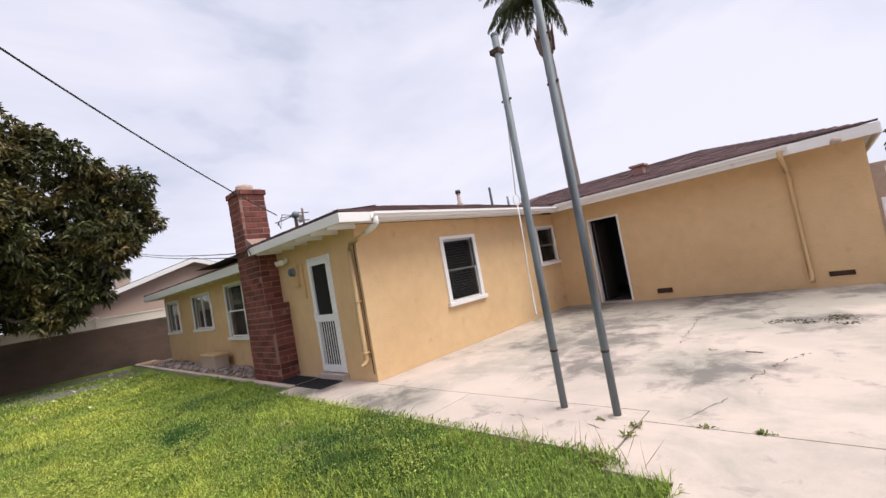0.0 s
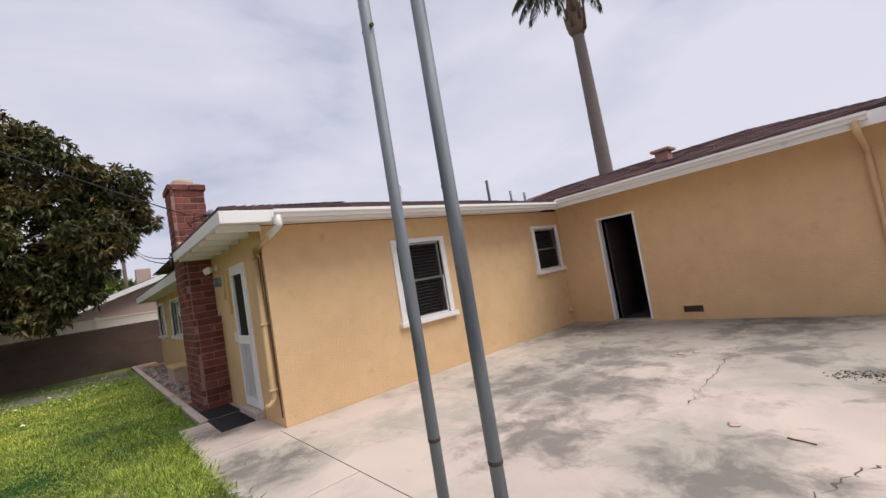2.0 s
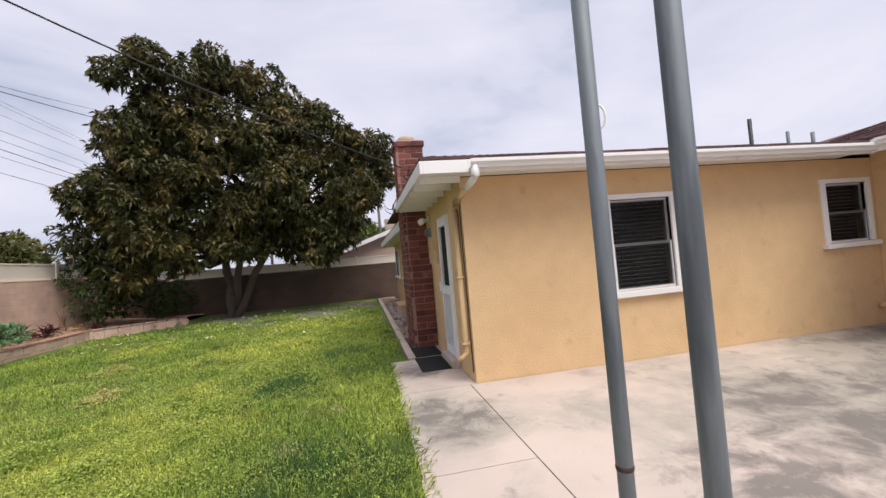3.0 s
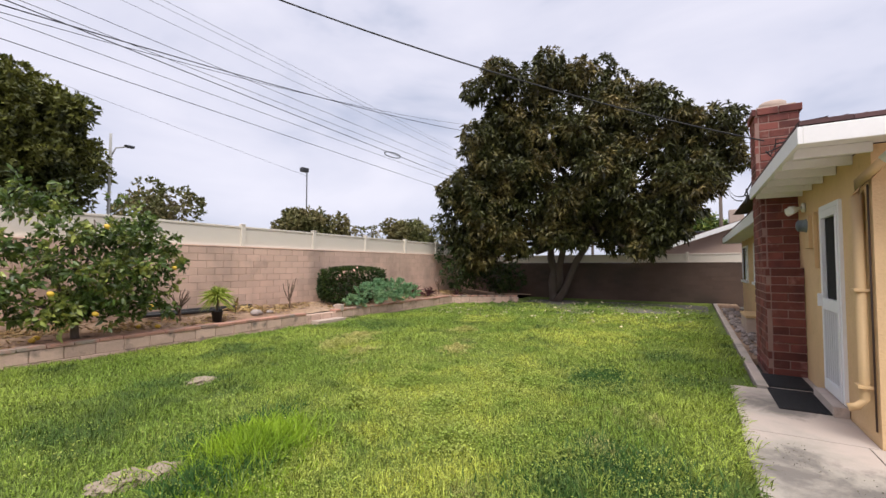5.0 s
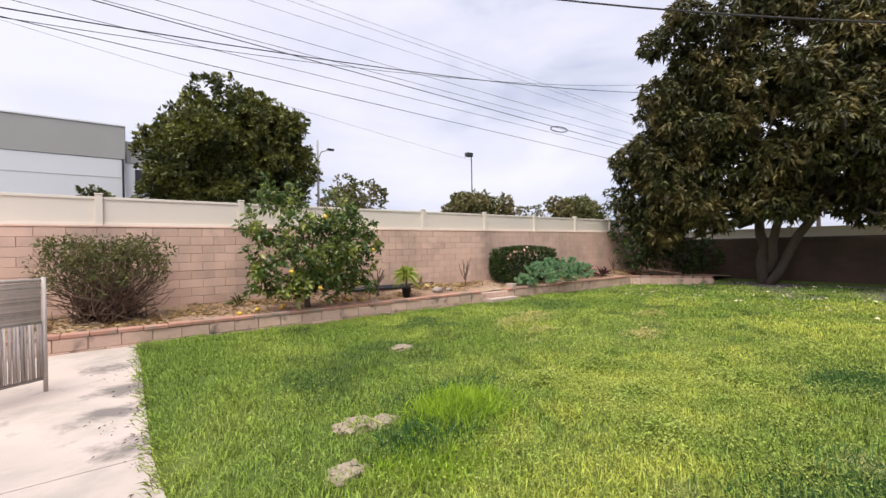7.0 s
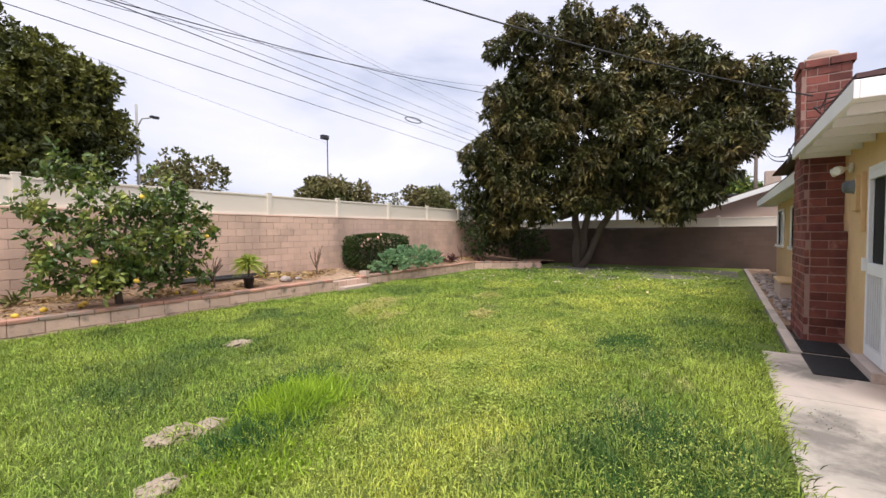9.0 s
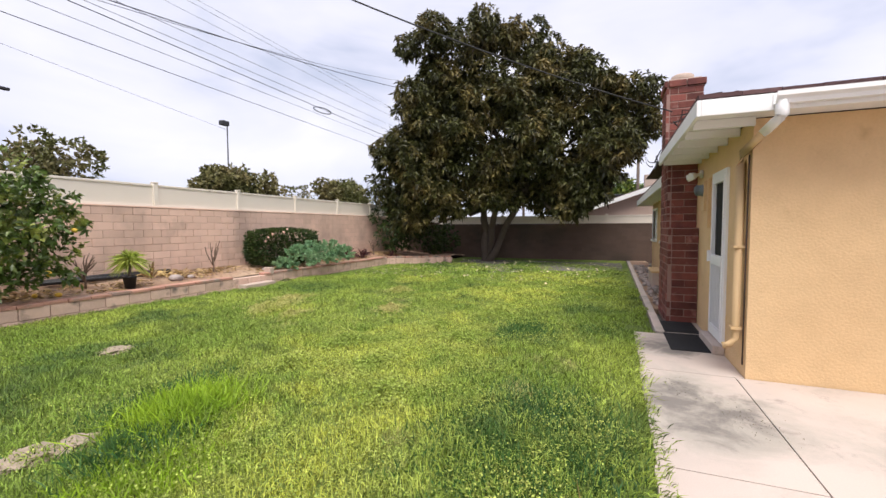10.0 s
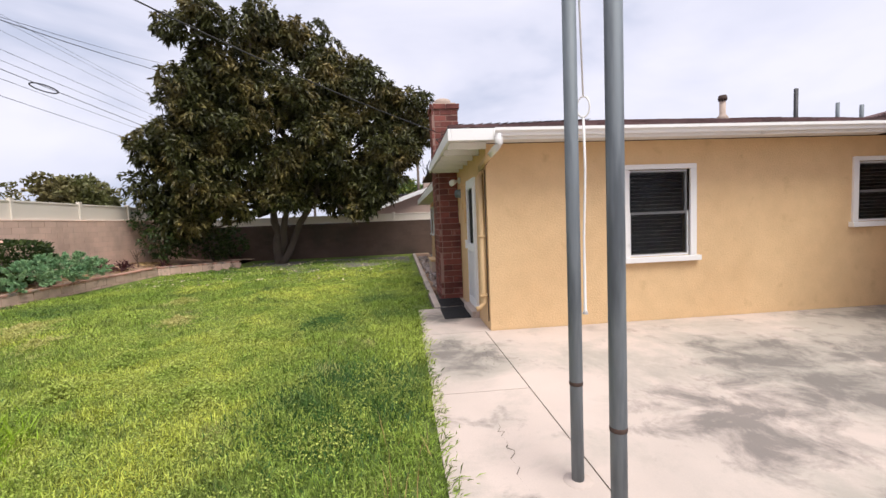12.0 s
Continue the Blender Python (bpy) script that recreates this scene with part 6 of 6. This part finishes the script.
# meter, conduit board, flood light, stub pipes on the house wall
meter = thing("electric_meter", "round grey utility meter on the house wall", "meter", (-7.30, 3.925, 1.96))
bm = bmesh.new()
lathe(bm, [(0.085, 0), (0.085, 0.06), (0.075, 0.065), (0.072, 0.13), (0.05, 0.15), (0.01, 0.155)], 20)
bmesh.ops.transform(bm, matrix=Matrix.Rotation(radians(90), 4, "X"), verts=bm.verts[:])
part("dial", bm, "galv", meter, "glass and steel meter head")
part("back_box", bbox(-0.10, -0.055, -0.28, 0.10, -0.001, 0.12, 0.006), "beige", meter)
board_ob = part("conduit_cover", bbox(-7.09, 3.885, 1.44, -7.02, 3.924, 2.10, 0.006), "beige")
tagged(board_ob, "narrow beige painted conduit cover on the wall", "conduit")
lamp = thing("flood_light", "white twin outdoor flood light under the eave", "lamp", (-7.62, 3.92, 2.22))
bm = bmesh.new()
lathe(bm, [(0.06, 0), (0.06, 0.03), (0.02, 0.04)], 16)
bmesh.ops.transform(bm, matrix=Matrix.Rotation(radians(90), 4, "X"), verts=bm.verts[:])
part("base", bm, "trim", lamp)
for sx in (-1, 1):
    bm = bmesh.new()
    lathe(bm, [(0.018, 0), (0.022, 0.07), (0.05, 0.12), (0.055, 0.17), (0.045, 0.175)], 16)
    bmesh.ops.transform(bm, matrix=Matrix.Translation((0.02 * sx, -0.03, 0)) @ Matrix.Rotation(radians(35 * sx), 4, "Z") @ Matrix.Rotation(radians(105), 4, "X"), verts=bm.verts[:])
    part("lamp_head", bm, "trim", lamp)
bm = bmesh.new()
lathe(bm, [(0.045, 0), (0.045, 0.08), (0.03, 0.085)], 14)
bmesh.ops.transform(bm, matrix=Matrix.Translation((-5.29, 10.12, 0.27)) @ Matrix.Rotation(radians(90), 4, "Y"), verts=bm.verts[:])
tagged(part("pipe_stub", bm, "beige"), "short beige pipe stub on the wall", "pipe")
sl = thing("eave_light", "small cream round light under the wing eave", "lamp", (0.30, 9.55, 2.52))
bm = bmesh.new()
lathe(bm, [(0.03, 0), (0.055, -0.02), (0.075, -0.06), (0.06, -0.1), (0.02, -0.115)], 16)
part("shade", bm, "clay", sl)

# equipment box and rocks by the house
cover = thing("equipment_cover", "pale beige plastic utility cover on the stone bed", "utility box", (-12.1, 3.74, 0.0))
part("body", bbox(-0.55, -0.13, -0.02, 0.55, 0.20, 0.36, 0.03), "clay", cover)
part("lid", bbox(-0.58, -0.15, 0.361, 0.58, 0.22, 0.41, 0.02), "beige", cover)
rr = random.Random(3)
rv, rf_ = [], []
src_bm = bmesh.new()
for k in range(260):
    x, y, r = rr.uniform(-17.5, -9.05), rr.uniform(3.47, 4.02), rr.uniform(0.03, 0.085)
    res = bmesh.ops.create_icosphere(src_bm, subdivisions=1, radius=r, matrix=pose(x, y, r * 0.35, rr.uniform(0, 90), rr.uniform(0, 90), 0))
    for v in res["verts"]:
        v.co.z = max(-0.02, v.co.z * 0.8)
        v.co += Vector((rr.uniform(-1, 1), rr.uniform(-1, 1), rr.uniform(-1, 1))) * r * 0.16
tagged(part("river_rocks", src_bm, "rock"), "loose brown river rocks along the house wall", "rocks", kind="stuff")

# mast for the service drop, cables at the eave
mast = thing("service_mast", "short dark service mast with a weatherhead on the roof", "mast", (-6.62, 3.72, 2.60))
bm = bmesh.new()
tube(bm, [(0, 0, 0), (0, 0, 0.27)], 0.03, 12)
part("pipe", bm, "rust", mast)
bm = bmesh.new()
lathe(bm, [(0.03, 0.26), (0.06, 0.27), (0.065, 0.33), (0.03, 0.37)], 14)
part("weatherhead", bm, "galv", mast)
bm = bmesh.new()
for k in range(3):
    tube(bm, [(0.0, -0.03, 0.3), (-0.08 - 0.05 * k, -0.2, 0.34 - 0.05 * k), (-0.2, -0.2 - 0.04 * k, 0.12 + 0.05 * k), (-0.05, -0.3, 0.2)], 0.008, 6)
part("drip_loops", bm, "cable", mast)


def cable(name, label, pts, r):
    bm = bmesh.new()
    tube(bm, pts, r, 6)
    return tagged(part(name, bm, "cable"), label, "cable", "house cables")


A, B = Vector((-6.64, 3.40, 2.92)), Vector((3.47, -9.25, 9.25))
cable("service_drop", "black twisted service cable from the street to the roof", [A.lerp(B, t) - Vector((0, 0, 4.1 * t * (1 - t))) for t in np.linspace(0, 1, 40)], 0.0085)
for z, dy in ((2.50, 0.0), (2.42, -0.06)):
    A, B = Vector((-8.1, 3.36 + dy, z)), Vector((-40.5, 5.1, 8.2 + z * 0.2))
    cable("phone_line", "thin dark phone line running to the eave", [A.lerp(B, t) - Vector((0, 0, 2.2 * t * (1 - t))) for t in np.linspace(0, 1, 24)], 0.010)
cable("cable_loop", "slack loop of black cable at the eave", [(-8.1, 3.36, 2.5), (-7.98, 3.33, 2.36), (-7.8, 3.35, 2.42), (-7.9, 3.34, 2.56), (-8.05, 3.33, 2.5), (-7.6, 3.37, 2.60)], 0.009)

M["vent_pink"] = material("faded_pink_metal", (0.36, 0.20, 0.17), 0.7, spread=0.15, bump=0.1)
# roof vents
for x, y, h, r, mat in ((-7.0, 8.65, 0.36, 0.05, "clay"), (-7.0, 10.1, 0.56, 0.035, "dark_metal"), (-7.0, 10.95, 0.30, 0.03, "galv"), (-6.3, 10.6, 0.25, 0.03, "galv")):
    v = thing("roof_vent", "upright vent pipe standing on the shingle roof", "vent", (x, y, EA + (-4.85 - x) * PITCH - 0.03), group="roof vents")
    bm = bmesh.new()
    lathe(bm, [(r * 2.6, 0), (r * 1.3, 0.1), (r, 0.12), (r, h)] if mat == "clay" else [(r * 1.8, 0), (r, 0.05), (r, h)], 14)
    part("pipe", bm, mat, v)
    if mat == "clay":
        bm = bmesh.new()
        lathe(bm, [(r * 1.4, h), (r * 1.5, h + 0.03), (r * 1.3, h + 0.09), (r * 0.3, h + 0.1)], 14)
        part("cap", bm, "rust", v)
v = thing("roof_vent", "low pinkish box vent on the wing roof", "vent", (-3.15, 11.0, EB + 1.4 * PITCH - 0.02), group="roof vents")
part("base", bbox(-0.12, -0.12, 0, 0.12, 0.12, 0.19, 0.02), "vent_pink", v)
part("hood", bbox(-0.18, -0.18, 0.191, 0.18, 0.18, 0.25, 0.02), "vent_pink", v)

# ---- gate and bins ----
M["gate_white"] = material("gate_paint", (0.80, 0.80, 0.82), 0.6, spread=0.05, scale=3, fine=40, bump=0.15, third=(0.55, 0.54, 0.53), third_scale=3, third_cut=(0.68, 0.8), obj=0.03)
M["brace_grey"] = material("grey_brace_paint", (0.36, 0.35, 0.35), 0.85, spread=0.2, bump=0.3)
M["clay_brown"] = material("brown_painted_metal", (0.10, 0.07, 0.06), 0.7, spread=0.2, bump=0.1)
gate = thing("gate", "white painted double board gate with diagonal braces", "gate", (0.72, 10.30, 0.0))
part("hinge_post", bbox(-0.02, -0.09, -0.05, 0.08, 0.02, 1.42, 0.006), "gate_white", gate)
for g0, g1, brace in ((0.10, 1.09, 1), (1.095, 2.42, -1)):
    n = round((g1 - g0) / 0.165)
    w = (g1 - g0) / n
    for k in range(n):
        top = 1.93 + 0.08 * ((g0 + k * w) / 2.4) + 0.012 * math.sin(k * 4.1 + g0)
        b = bmesh.new()
        vs = box(b, g0 + k * w + 0.004, 0.0, -0.01, g0 + (k + 1) * w - 0.004, 0.02, top)
        part("board", bevelled(b, 0.004, 1), "gate_white", gate)
    for z in (0.02, 1.30):
        part("rail", bbox(g0, -0.042, z, g1, -0.001, z + 0.09, 0.005), "gate_white", gate)
    for x in (g0, g1 - 0.09):
        part("stile", bbox(x, -0.04, 0.112, x + 0.09, -0.001, 1.298, 0.005), "gate_white", gate)
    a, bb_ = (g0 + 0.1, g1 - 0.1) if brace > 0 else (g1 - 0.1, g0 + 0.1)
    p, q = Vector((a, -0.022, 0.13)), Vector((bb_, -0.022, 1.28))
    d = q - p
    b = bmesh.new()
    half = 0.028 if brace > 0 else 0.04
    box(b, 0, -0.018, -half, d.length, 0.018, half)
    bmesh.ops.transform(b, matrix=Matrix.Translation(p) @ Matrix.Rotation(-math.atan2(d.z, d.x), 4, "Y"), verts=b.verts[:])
    part("brace", b, "brace_grey" if brace > 0 else "gate_white", gate, "grey diagonal brace" if brace > 0 else "")
for x, z in ((0.06, 1.32), (0.06, 0.06), (1.10, 1.37), (1.10, 0.5)):
    part("hinge", bbox(x - 0.05, -0.055, z, x + 0.06, -0.043, z + 0.035, 0.004), "rust", gate, "rusty steel hinge")
bm = bmesh.new()
tube(bm, [(0.98, -0.06, 0.22), (1.06, -0.06, 0.22), (1.08, -0.06, 0.16), (1.08, -0.06, 0.0)], 0.01, 8)
part("drop_bolt", bm, "rust", gate, "rusty drop bolt")
part("end_post", bbox(2.44, -0.05, -0.05, 2.58, 0.08, 2.05, 0.01), "gate_white", gate)

part("junction_box", bbox(2.46, -0.15, 1.72, 2.60, -0.051, 2.02, 0.01), "clay_brown", gate, "brown metal box on the post")
bm = bmesh.new()
tube(bm, [(2.53, -0.09, 1.72), (2.53, -0.09, 1.45), (2.62, -0.12, 1.38), (2.62, -0.12, 1.1)], 0.022, 8)
part("conduit", bm, "galv", gate, "grey conduit below the box")

shed = thing("side_shed", "beige side building with brown boards beyond the gate", "shed", (3.22, 9.8, -0.05))
part("corner_post", bbox(-0.08, -0.08, 0, 0.06, 0.06, 2.85, 0.01), "trim", shed)
part("wall", bbox(0.061, 0.0, 1.7, 2.8, 0.2, 2.8, 0.01), "clay", shed)
for k in range(14):
    part("plank", bbox(0.065 + k * 0.19, -0.02, 0, 0.25 + k * 0.19, 0.02, 1.69, 0.005), "twig", shed)
far_wall = part("tan_wall", bbox(0.66, 15.5, -0.1, 1.9, 15.7, 2.28, 0.01), "clay")
tagged(far_wall, "plain tan neighbouring wall behind the gate", "wall", kind="structure")
rh = thing("red_roof_house", "white house with a red roof edge beyond the gate", "house", (8.5, 18.0, 0.25))
part("wall", bbox(-0.6, 0, -0.4, 4, 4, 2.7, 0.02), "white", rh)
bm = bmesh.new()
vs = box(bm, -1.0, -0.5, 2.7, 4.4, 4.5, 2.85)
for v in vs:
    if v.co.x > 0:
        v.co.z += 0.7
part("roof", bm, "brick", rh)


def bin_(y, colour, label, lid_open):
    m = material("bin_plastic", colour, 0.55, spread=0.12, scale=4, fine=60, bump=0.05, spec=0.22)
    b = thing("wheelie_bin", label, "bin", (2.06, y, 0.0), group="wheelie bins")
    bm = bmesh.new()
    levels = [(0.0, 0.20, 0.215), (0.03, 0.215, 0.23), (0.68, 0.285, 0.295), (0.69, 0.305, 0.315), (0.84, 0.315, 0.325), (0.86, 0.32, 0.335), (0.955, 0.33, 0.345), (0.96, 0.365, 0.38), (1.01, 0.365, 0.38)]
    rings = []
    for z, hx, hy in levels:
        ring_ = []
        for k in range(24):
            a = 2 * math.pi * k / 24
            cx, sy = math.cos(a), math.sin(a)
            s = (abs(cx) ** 5 + abs(sy) ** 5) ** (-0.2)
            ring_.append(bm.verts.new((hx * cx * s, hy * sy * s * 0.86, z)))
        rings.append(ring_)
    for r0, r1 in zip(rings, rings[1:]):
        for k in range(24):
            bm.faces.new((r0[k], r0[(k + 1) % 24], r1[(k + 1) % 24], r1[k])).smooth = True
    bm.faces.new(rings[0][::-1])
    bm.faces.new(rings[-1])
    part("body", bm, m, b)
    bm = bmesh.new()
    vs = box(bm, -0.76, -0.34, 0.0, 0.0, 0.34, 0.05)
    for v in vs:
        if v.co.z > 0.02:
            v.co.x *= 0.93
            v.co.y *= 0.9
            v.co.z += 0.02
    bevelled(bm, 0.02, 3)
    lid = part("lid", bm, m, b)
    lid.matrix_basis = pose(0.38, 0, 1.012, 0, 23 if lid_open else 0, 0)
    for sy in (-1, 1):
        bm = bmesh.new()
        tube(bm, [(0.26, sy * 0.27 - 0.03, 0.12), (0.26, sy * 0.27 + 0.03, 0.12)], 0.12, 18)
        part("wheel", bm, "plastic_black", b)
    bm = bmesh.new()
    tube(bm, [(0.35, -0.22, 0.95), (0.42, -0.2, 0.98), (0.42, 0.2, 0.98), (0.35, 0.22, 0.95)], 0.016, 8)
    part("handle", bm, m, b)
    if lid_open:
        for z0, x0, x1 in ((0.62, -0.03, 0.16), (0.58, 0.0, 0.12)):
            part("label_bar", bbox(x0, -0.262, z0, x1, -0.248, z0 + 0.018, 0), "white", b, "white printed marking")
    part("catch_bar", bbox(-0.335, -0.13, 0.70, -0.30, 0.13, 0.76, 0.01), m, b)


bin_(7.85, (0.012, 0.012, 0.013), "dark grey wheelie bin with closed lid", False)
bin_(7.12, (0.006, 0.055, 0.024), "dark green wheelie bin with closed lid", False)
bin_(6.40, (0.007, 0.024, 0.125), "blue recycling wheelie bin with lid ajar", True)

# ---- bamboo screen at the patio edge ----
M["bamboo"] = material("weathered_bamboo", (0.46, 0.40, 0.37), 0.8, spread=0.25, scale=12, fine=80, bump=0.3, obj=0.3, stretch=(1, 1, 0.3))
scr = thing("bamboo_screen", "weathered grey bamboo screen panel standing on short legs", "screen", (0.23, -3.66, 0.0), rz=32)
for x in (0.0, 1.1):
    bm = bmesh.new()
    tube(bm, [(x, 0, 0), (x, 0, 1.22)], 0.02, 10)
    part("leg", bm, "bamboo", scr)
for z in (0.14, 0.74, 1.19):
    bm = bmesh.new()
    tube(bm, [(0, -0.015, z), (1.1, -0.015, z)], 0.018, 8)
    part("rail", bm, "bamboo", scr)
bm = bmesh.new()
tube(bm, [(0.03, 0, 0), (1.07, 0, 0)], 0.008, 6)
reed = finish("reed", bm, "bamboo")
for k in range(24):
    piece("reed", reed, scr, pose(0, 0, 0.765 + k * 0.0172))
bm = bmesh.new()
tube(bm, [(0, 0, 0.16), (0, 0, 0.73)], 0.015, 6)
slat_m = finish("slat", bm, "bamboo")
for k in range(33):
    piece("slat", slat_m, scr, pose(0.03 + k * 0.032, 0, 0, 0, rr.uniform(-0.8, 0.8), 0))

# ---- cracks, weeds, debris on the concrete ----
def crack(pts, w=0.006, label="thin dark crack across the concrete"):
    bm = bmesh.new()
    rc = random.Random(len(pts))
    full = []
    for p, q in zip(pts, pts[1:]):
        for k in range(10):
            t = k / 10
            full.append((p[0] + (q[0] - p[0]) * t + rc.uniform(-0.03, 0.03), p[1] + (q[1] - p[1]) * t + rc.uniform(-0.03, 0.03)))
    full.append(pts[-1])
    vs = []
    for x, y in full:
        ww = w * rc.uniform(0.25, 1.0) * (2.6 if rc.random() < 0.2 else 1.0)
        vs.append((bm.verts.new((x - ww, y, 0.0025)), bm.verts.new((x + ww, y + ww * 0.5, 0.0025))))
    for a, b in zip(vs, vs[1:]):
        bm.faces.new((a[0], a[1], b[1], b[0]))
    tagged(part("crack", bm, "crack"), label, "crack", "concrete cracks", kind="structure")


crack([(-1.06, 3.66), (-0.80, 4.3)], 0.004)
crack([(-0.78, 4.72), (-0.65, 4.99), (-0.5, 5.43), (-0.37, 5.69), (-0.28, 5.76)], 0.006)
crack([(-1.62, 6.2), (-1.68, 6.66), (-1.72, 7.3), (-1.78, 8.33)], 0.004)
crack([(-2.75, 3.42), (-2.33, 3.42), (-1.4, 3.40)], 0.004)
rw = np.random.default_rng(9)
M["weed_litter"] = leaf_material("mossy_litter", (0.085, 0.08, 0.045), (0.16, 0.12, 0.06), island=0.6, through_light=0.05)
M["weed"] = leaf_material("weed_leaf", (0.13, 0.20, 0.04), (0.24, 0.24, 0.08), island=0.3)
for k, (x, y, s) in enumerate(((-1.33, 3.5, 1.2), (-1.30, 3.3, 1.0), (-0.85, 3.63, 0.6), (-0.5, 3.63, 0.8), (0.3, 3.62, 0.7), (0.55, 3.63, 0.6), (0.75, 3.62, 0.9), (0.95, 3.63, 0.8), (1.15, 3.62, 0.9), (1.4, 3.62, 0.7), (1.25, 6.9, 0.7), (-1.62, 3.55, 0.5), (-1.33, 2.85, 1.2))):
    w = thing("weed", "small green weed growing from a concrete joint", "weed", (x, y, 0), group="weeds")
    nb = 26
    a, e = rw.uniform(0, 6.28, nb), rw.uniform(0.1, 1.3, nb)
    d = np.stack([np.cos(a) * np.cos(e), np.sin(a) * np.cos(e), np.sin(e)], 1)
    o = new("leaves", leaves_mesh("leaves", rw.normal(scale=0.012, size=(nb, 3)) * [2.5, 0.6, 0.1] + [0, 0, 0.002], d, rw.uniform(0.03, 0.09, nb) * s, rw.uniform(0.008, 0.018, nb), "weed", rw, droop=0.2))
    o.parent = w
n = 560
spot = rw.integers(0, 9, n)
hx, hy = rw.uniform(-0.85, 0.0, 9), rw.normal(0, 0.13, 9)
x, y = hx[spot] + rw.normal(0, 0.07, n), 7.3 + 0.5 * hx[spot] + 0.2 + hy[spot] + rw.normal(0, 0.05, n)
dd = rw.normal(size=(n, 3))
dd[:, 2] *= 0.15
tagged(new("debris", leaves_mesh("debris", np.stack([x, y, np.full(n, 0.006)], 1), dd, rw.uniform(0.012, 0.035, n), rw.uniform(0.008, 0.018, n), "weed_litter", rw)), "patch of dried leaf litter on the concrete", "debris", kind="stuff")
n = 420
y = rw.uniform(-5.2, 2.6, n)
x = np.array([lawn_east(v) for v in y]) + np.abs(rw.normal(0.02, 0.12, n)) * (1 + np.sin(y * 5.3) * np.sin(y * 2.1))
dd = rw.normal(size=(n, 3))
dd[:, 2] *= 0.12
tagged(new("edge_litter", leaves_mesh("edge_litter", np.stack([x, y, np.full(n, 0.006)], 1), dd, rw.uniform(0.012, 0.045, n), rw.uniform(0.006, 0.014, n), "weed_litter", rw)), "dry grass clippings along the patio's edge", "debris", kind="stuff")
n = 200
spot = rw.integers(0, 2, n)
x, y = np.array([-4.78, -4.20])[spot] + rw.normal(0, 0.16, n), np.array([3.29, 3.72])[spot] + rw.normal(0, 0.10, n)
dd = rw.normal(size=(n, 3))
dd[:, 2] *= 0.15
tagged(new("grit", leaves_mesh("grit", np.stack([x, y, np.full(n, 0.006)], 1), dd, rw.uniform(0.005, 0.013, n), rw.uniform(0.004, 0.009, n), "weed_litter", rw)), "dark grit scattered on the walkway", "grit", kind="stuff")
scrap = stone_mesh("scrap", 0.045, 3.1, 0.1, "clay")
for x, y, a in ((-1.2, 5.9, 20), (-2.3, 7.9, 70), (-2.15, 8.0, 10)):
    s = new("paper_scrap", scrap)
    s.matrix_basis = pose(x, y, 0.006, 0, 0, a)
    tagged(s, "small torn white scrap on the concrete", "paper scrap", "paper scraps")
bm = bmesh.new()
limb(bm, (-0.86, 5.80, 0.006), (-0.70, 5.76, 0.006), 0.006, 0.004, rw, 0.002, 4)
tagged(part("stick", bm, "twig"), "short dry stick lying on the concrete", "stick")
# seed stalks at the lawn's edge
n = 40
x, y = rw.uniform(-2.6, -0.9, n), rw.uniform(2.6, 2.95, n)
d = rw.normal(scale=0.25, size=(n, 3)) + [0, 0, 1]
tagged(new("grass_stalks", leaves_mesh("grass_stalks", np.stack([x, y, np.zeros(n)], 1), d, rw.uniform(0.12, 0.34, n), np.full(n, 0.006), "dry_leaf", rw)), "thin dry seed stalks along the lawn's edge", "grass", kind="stuff")
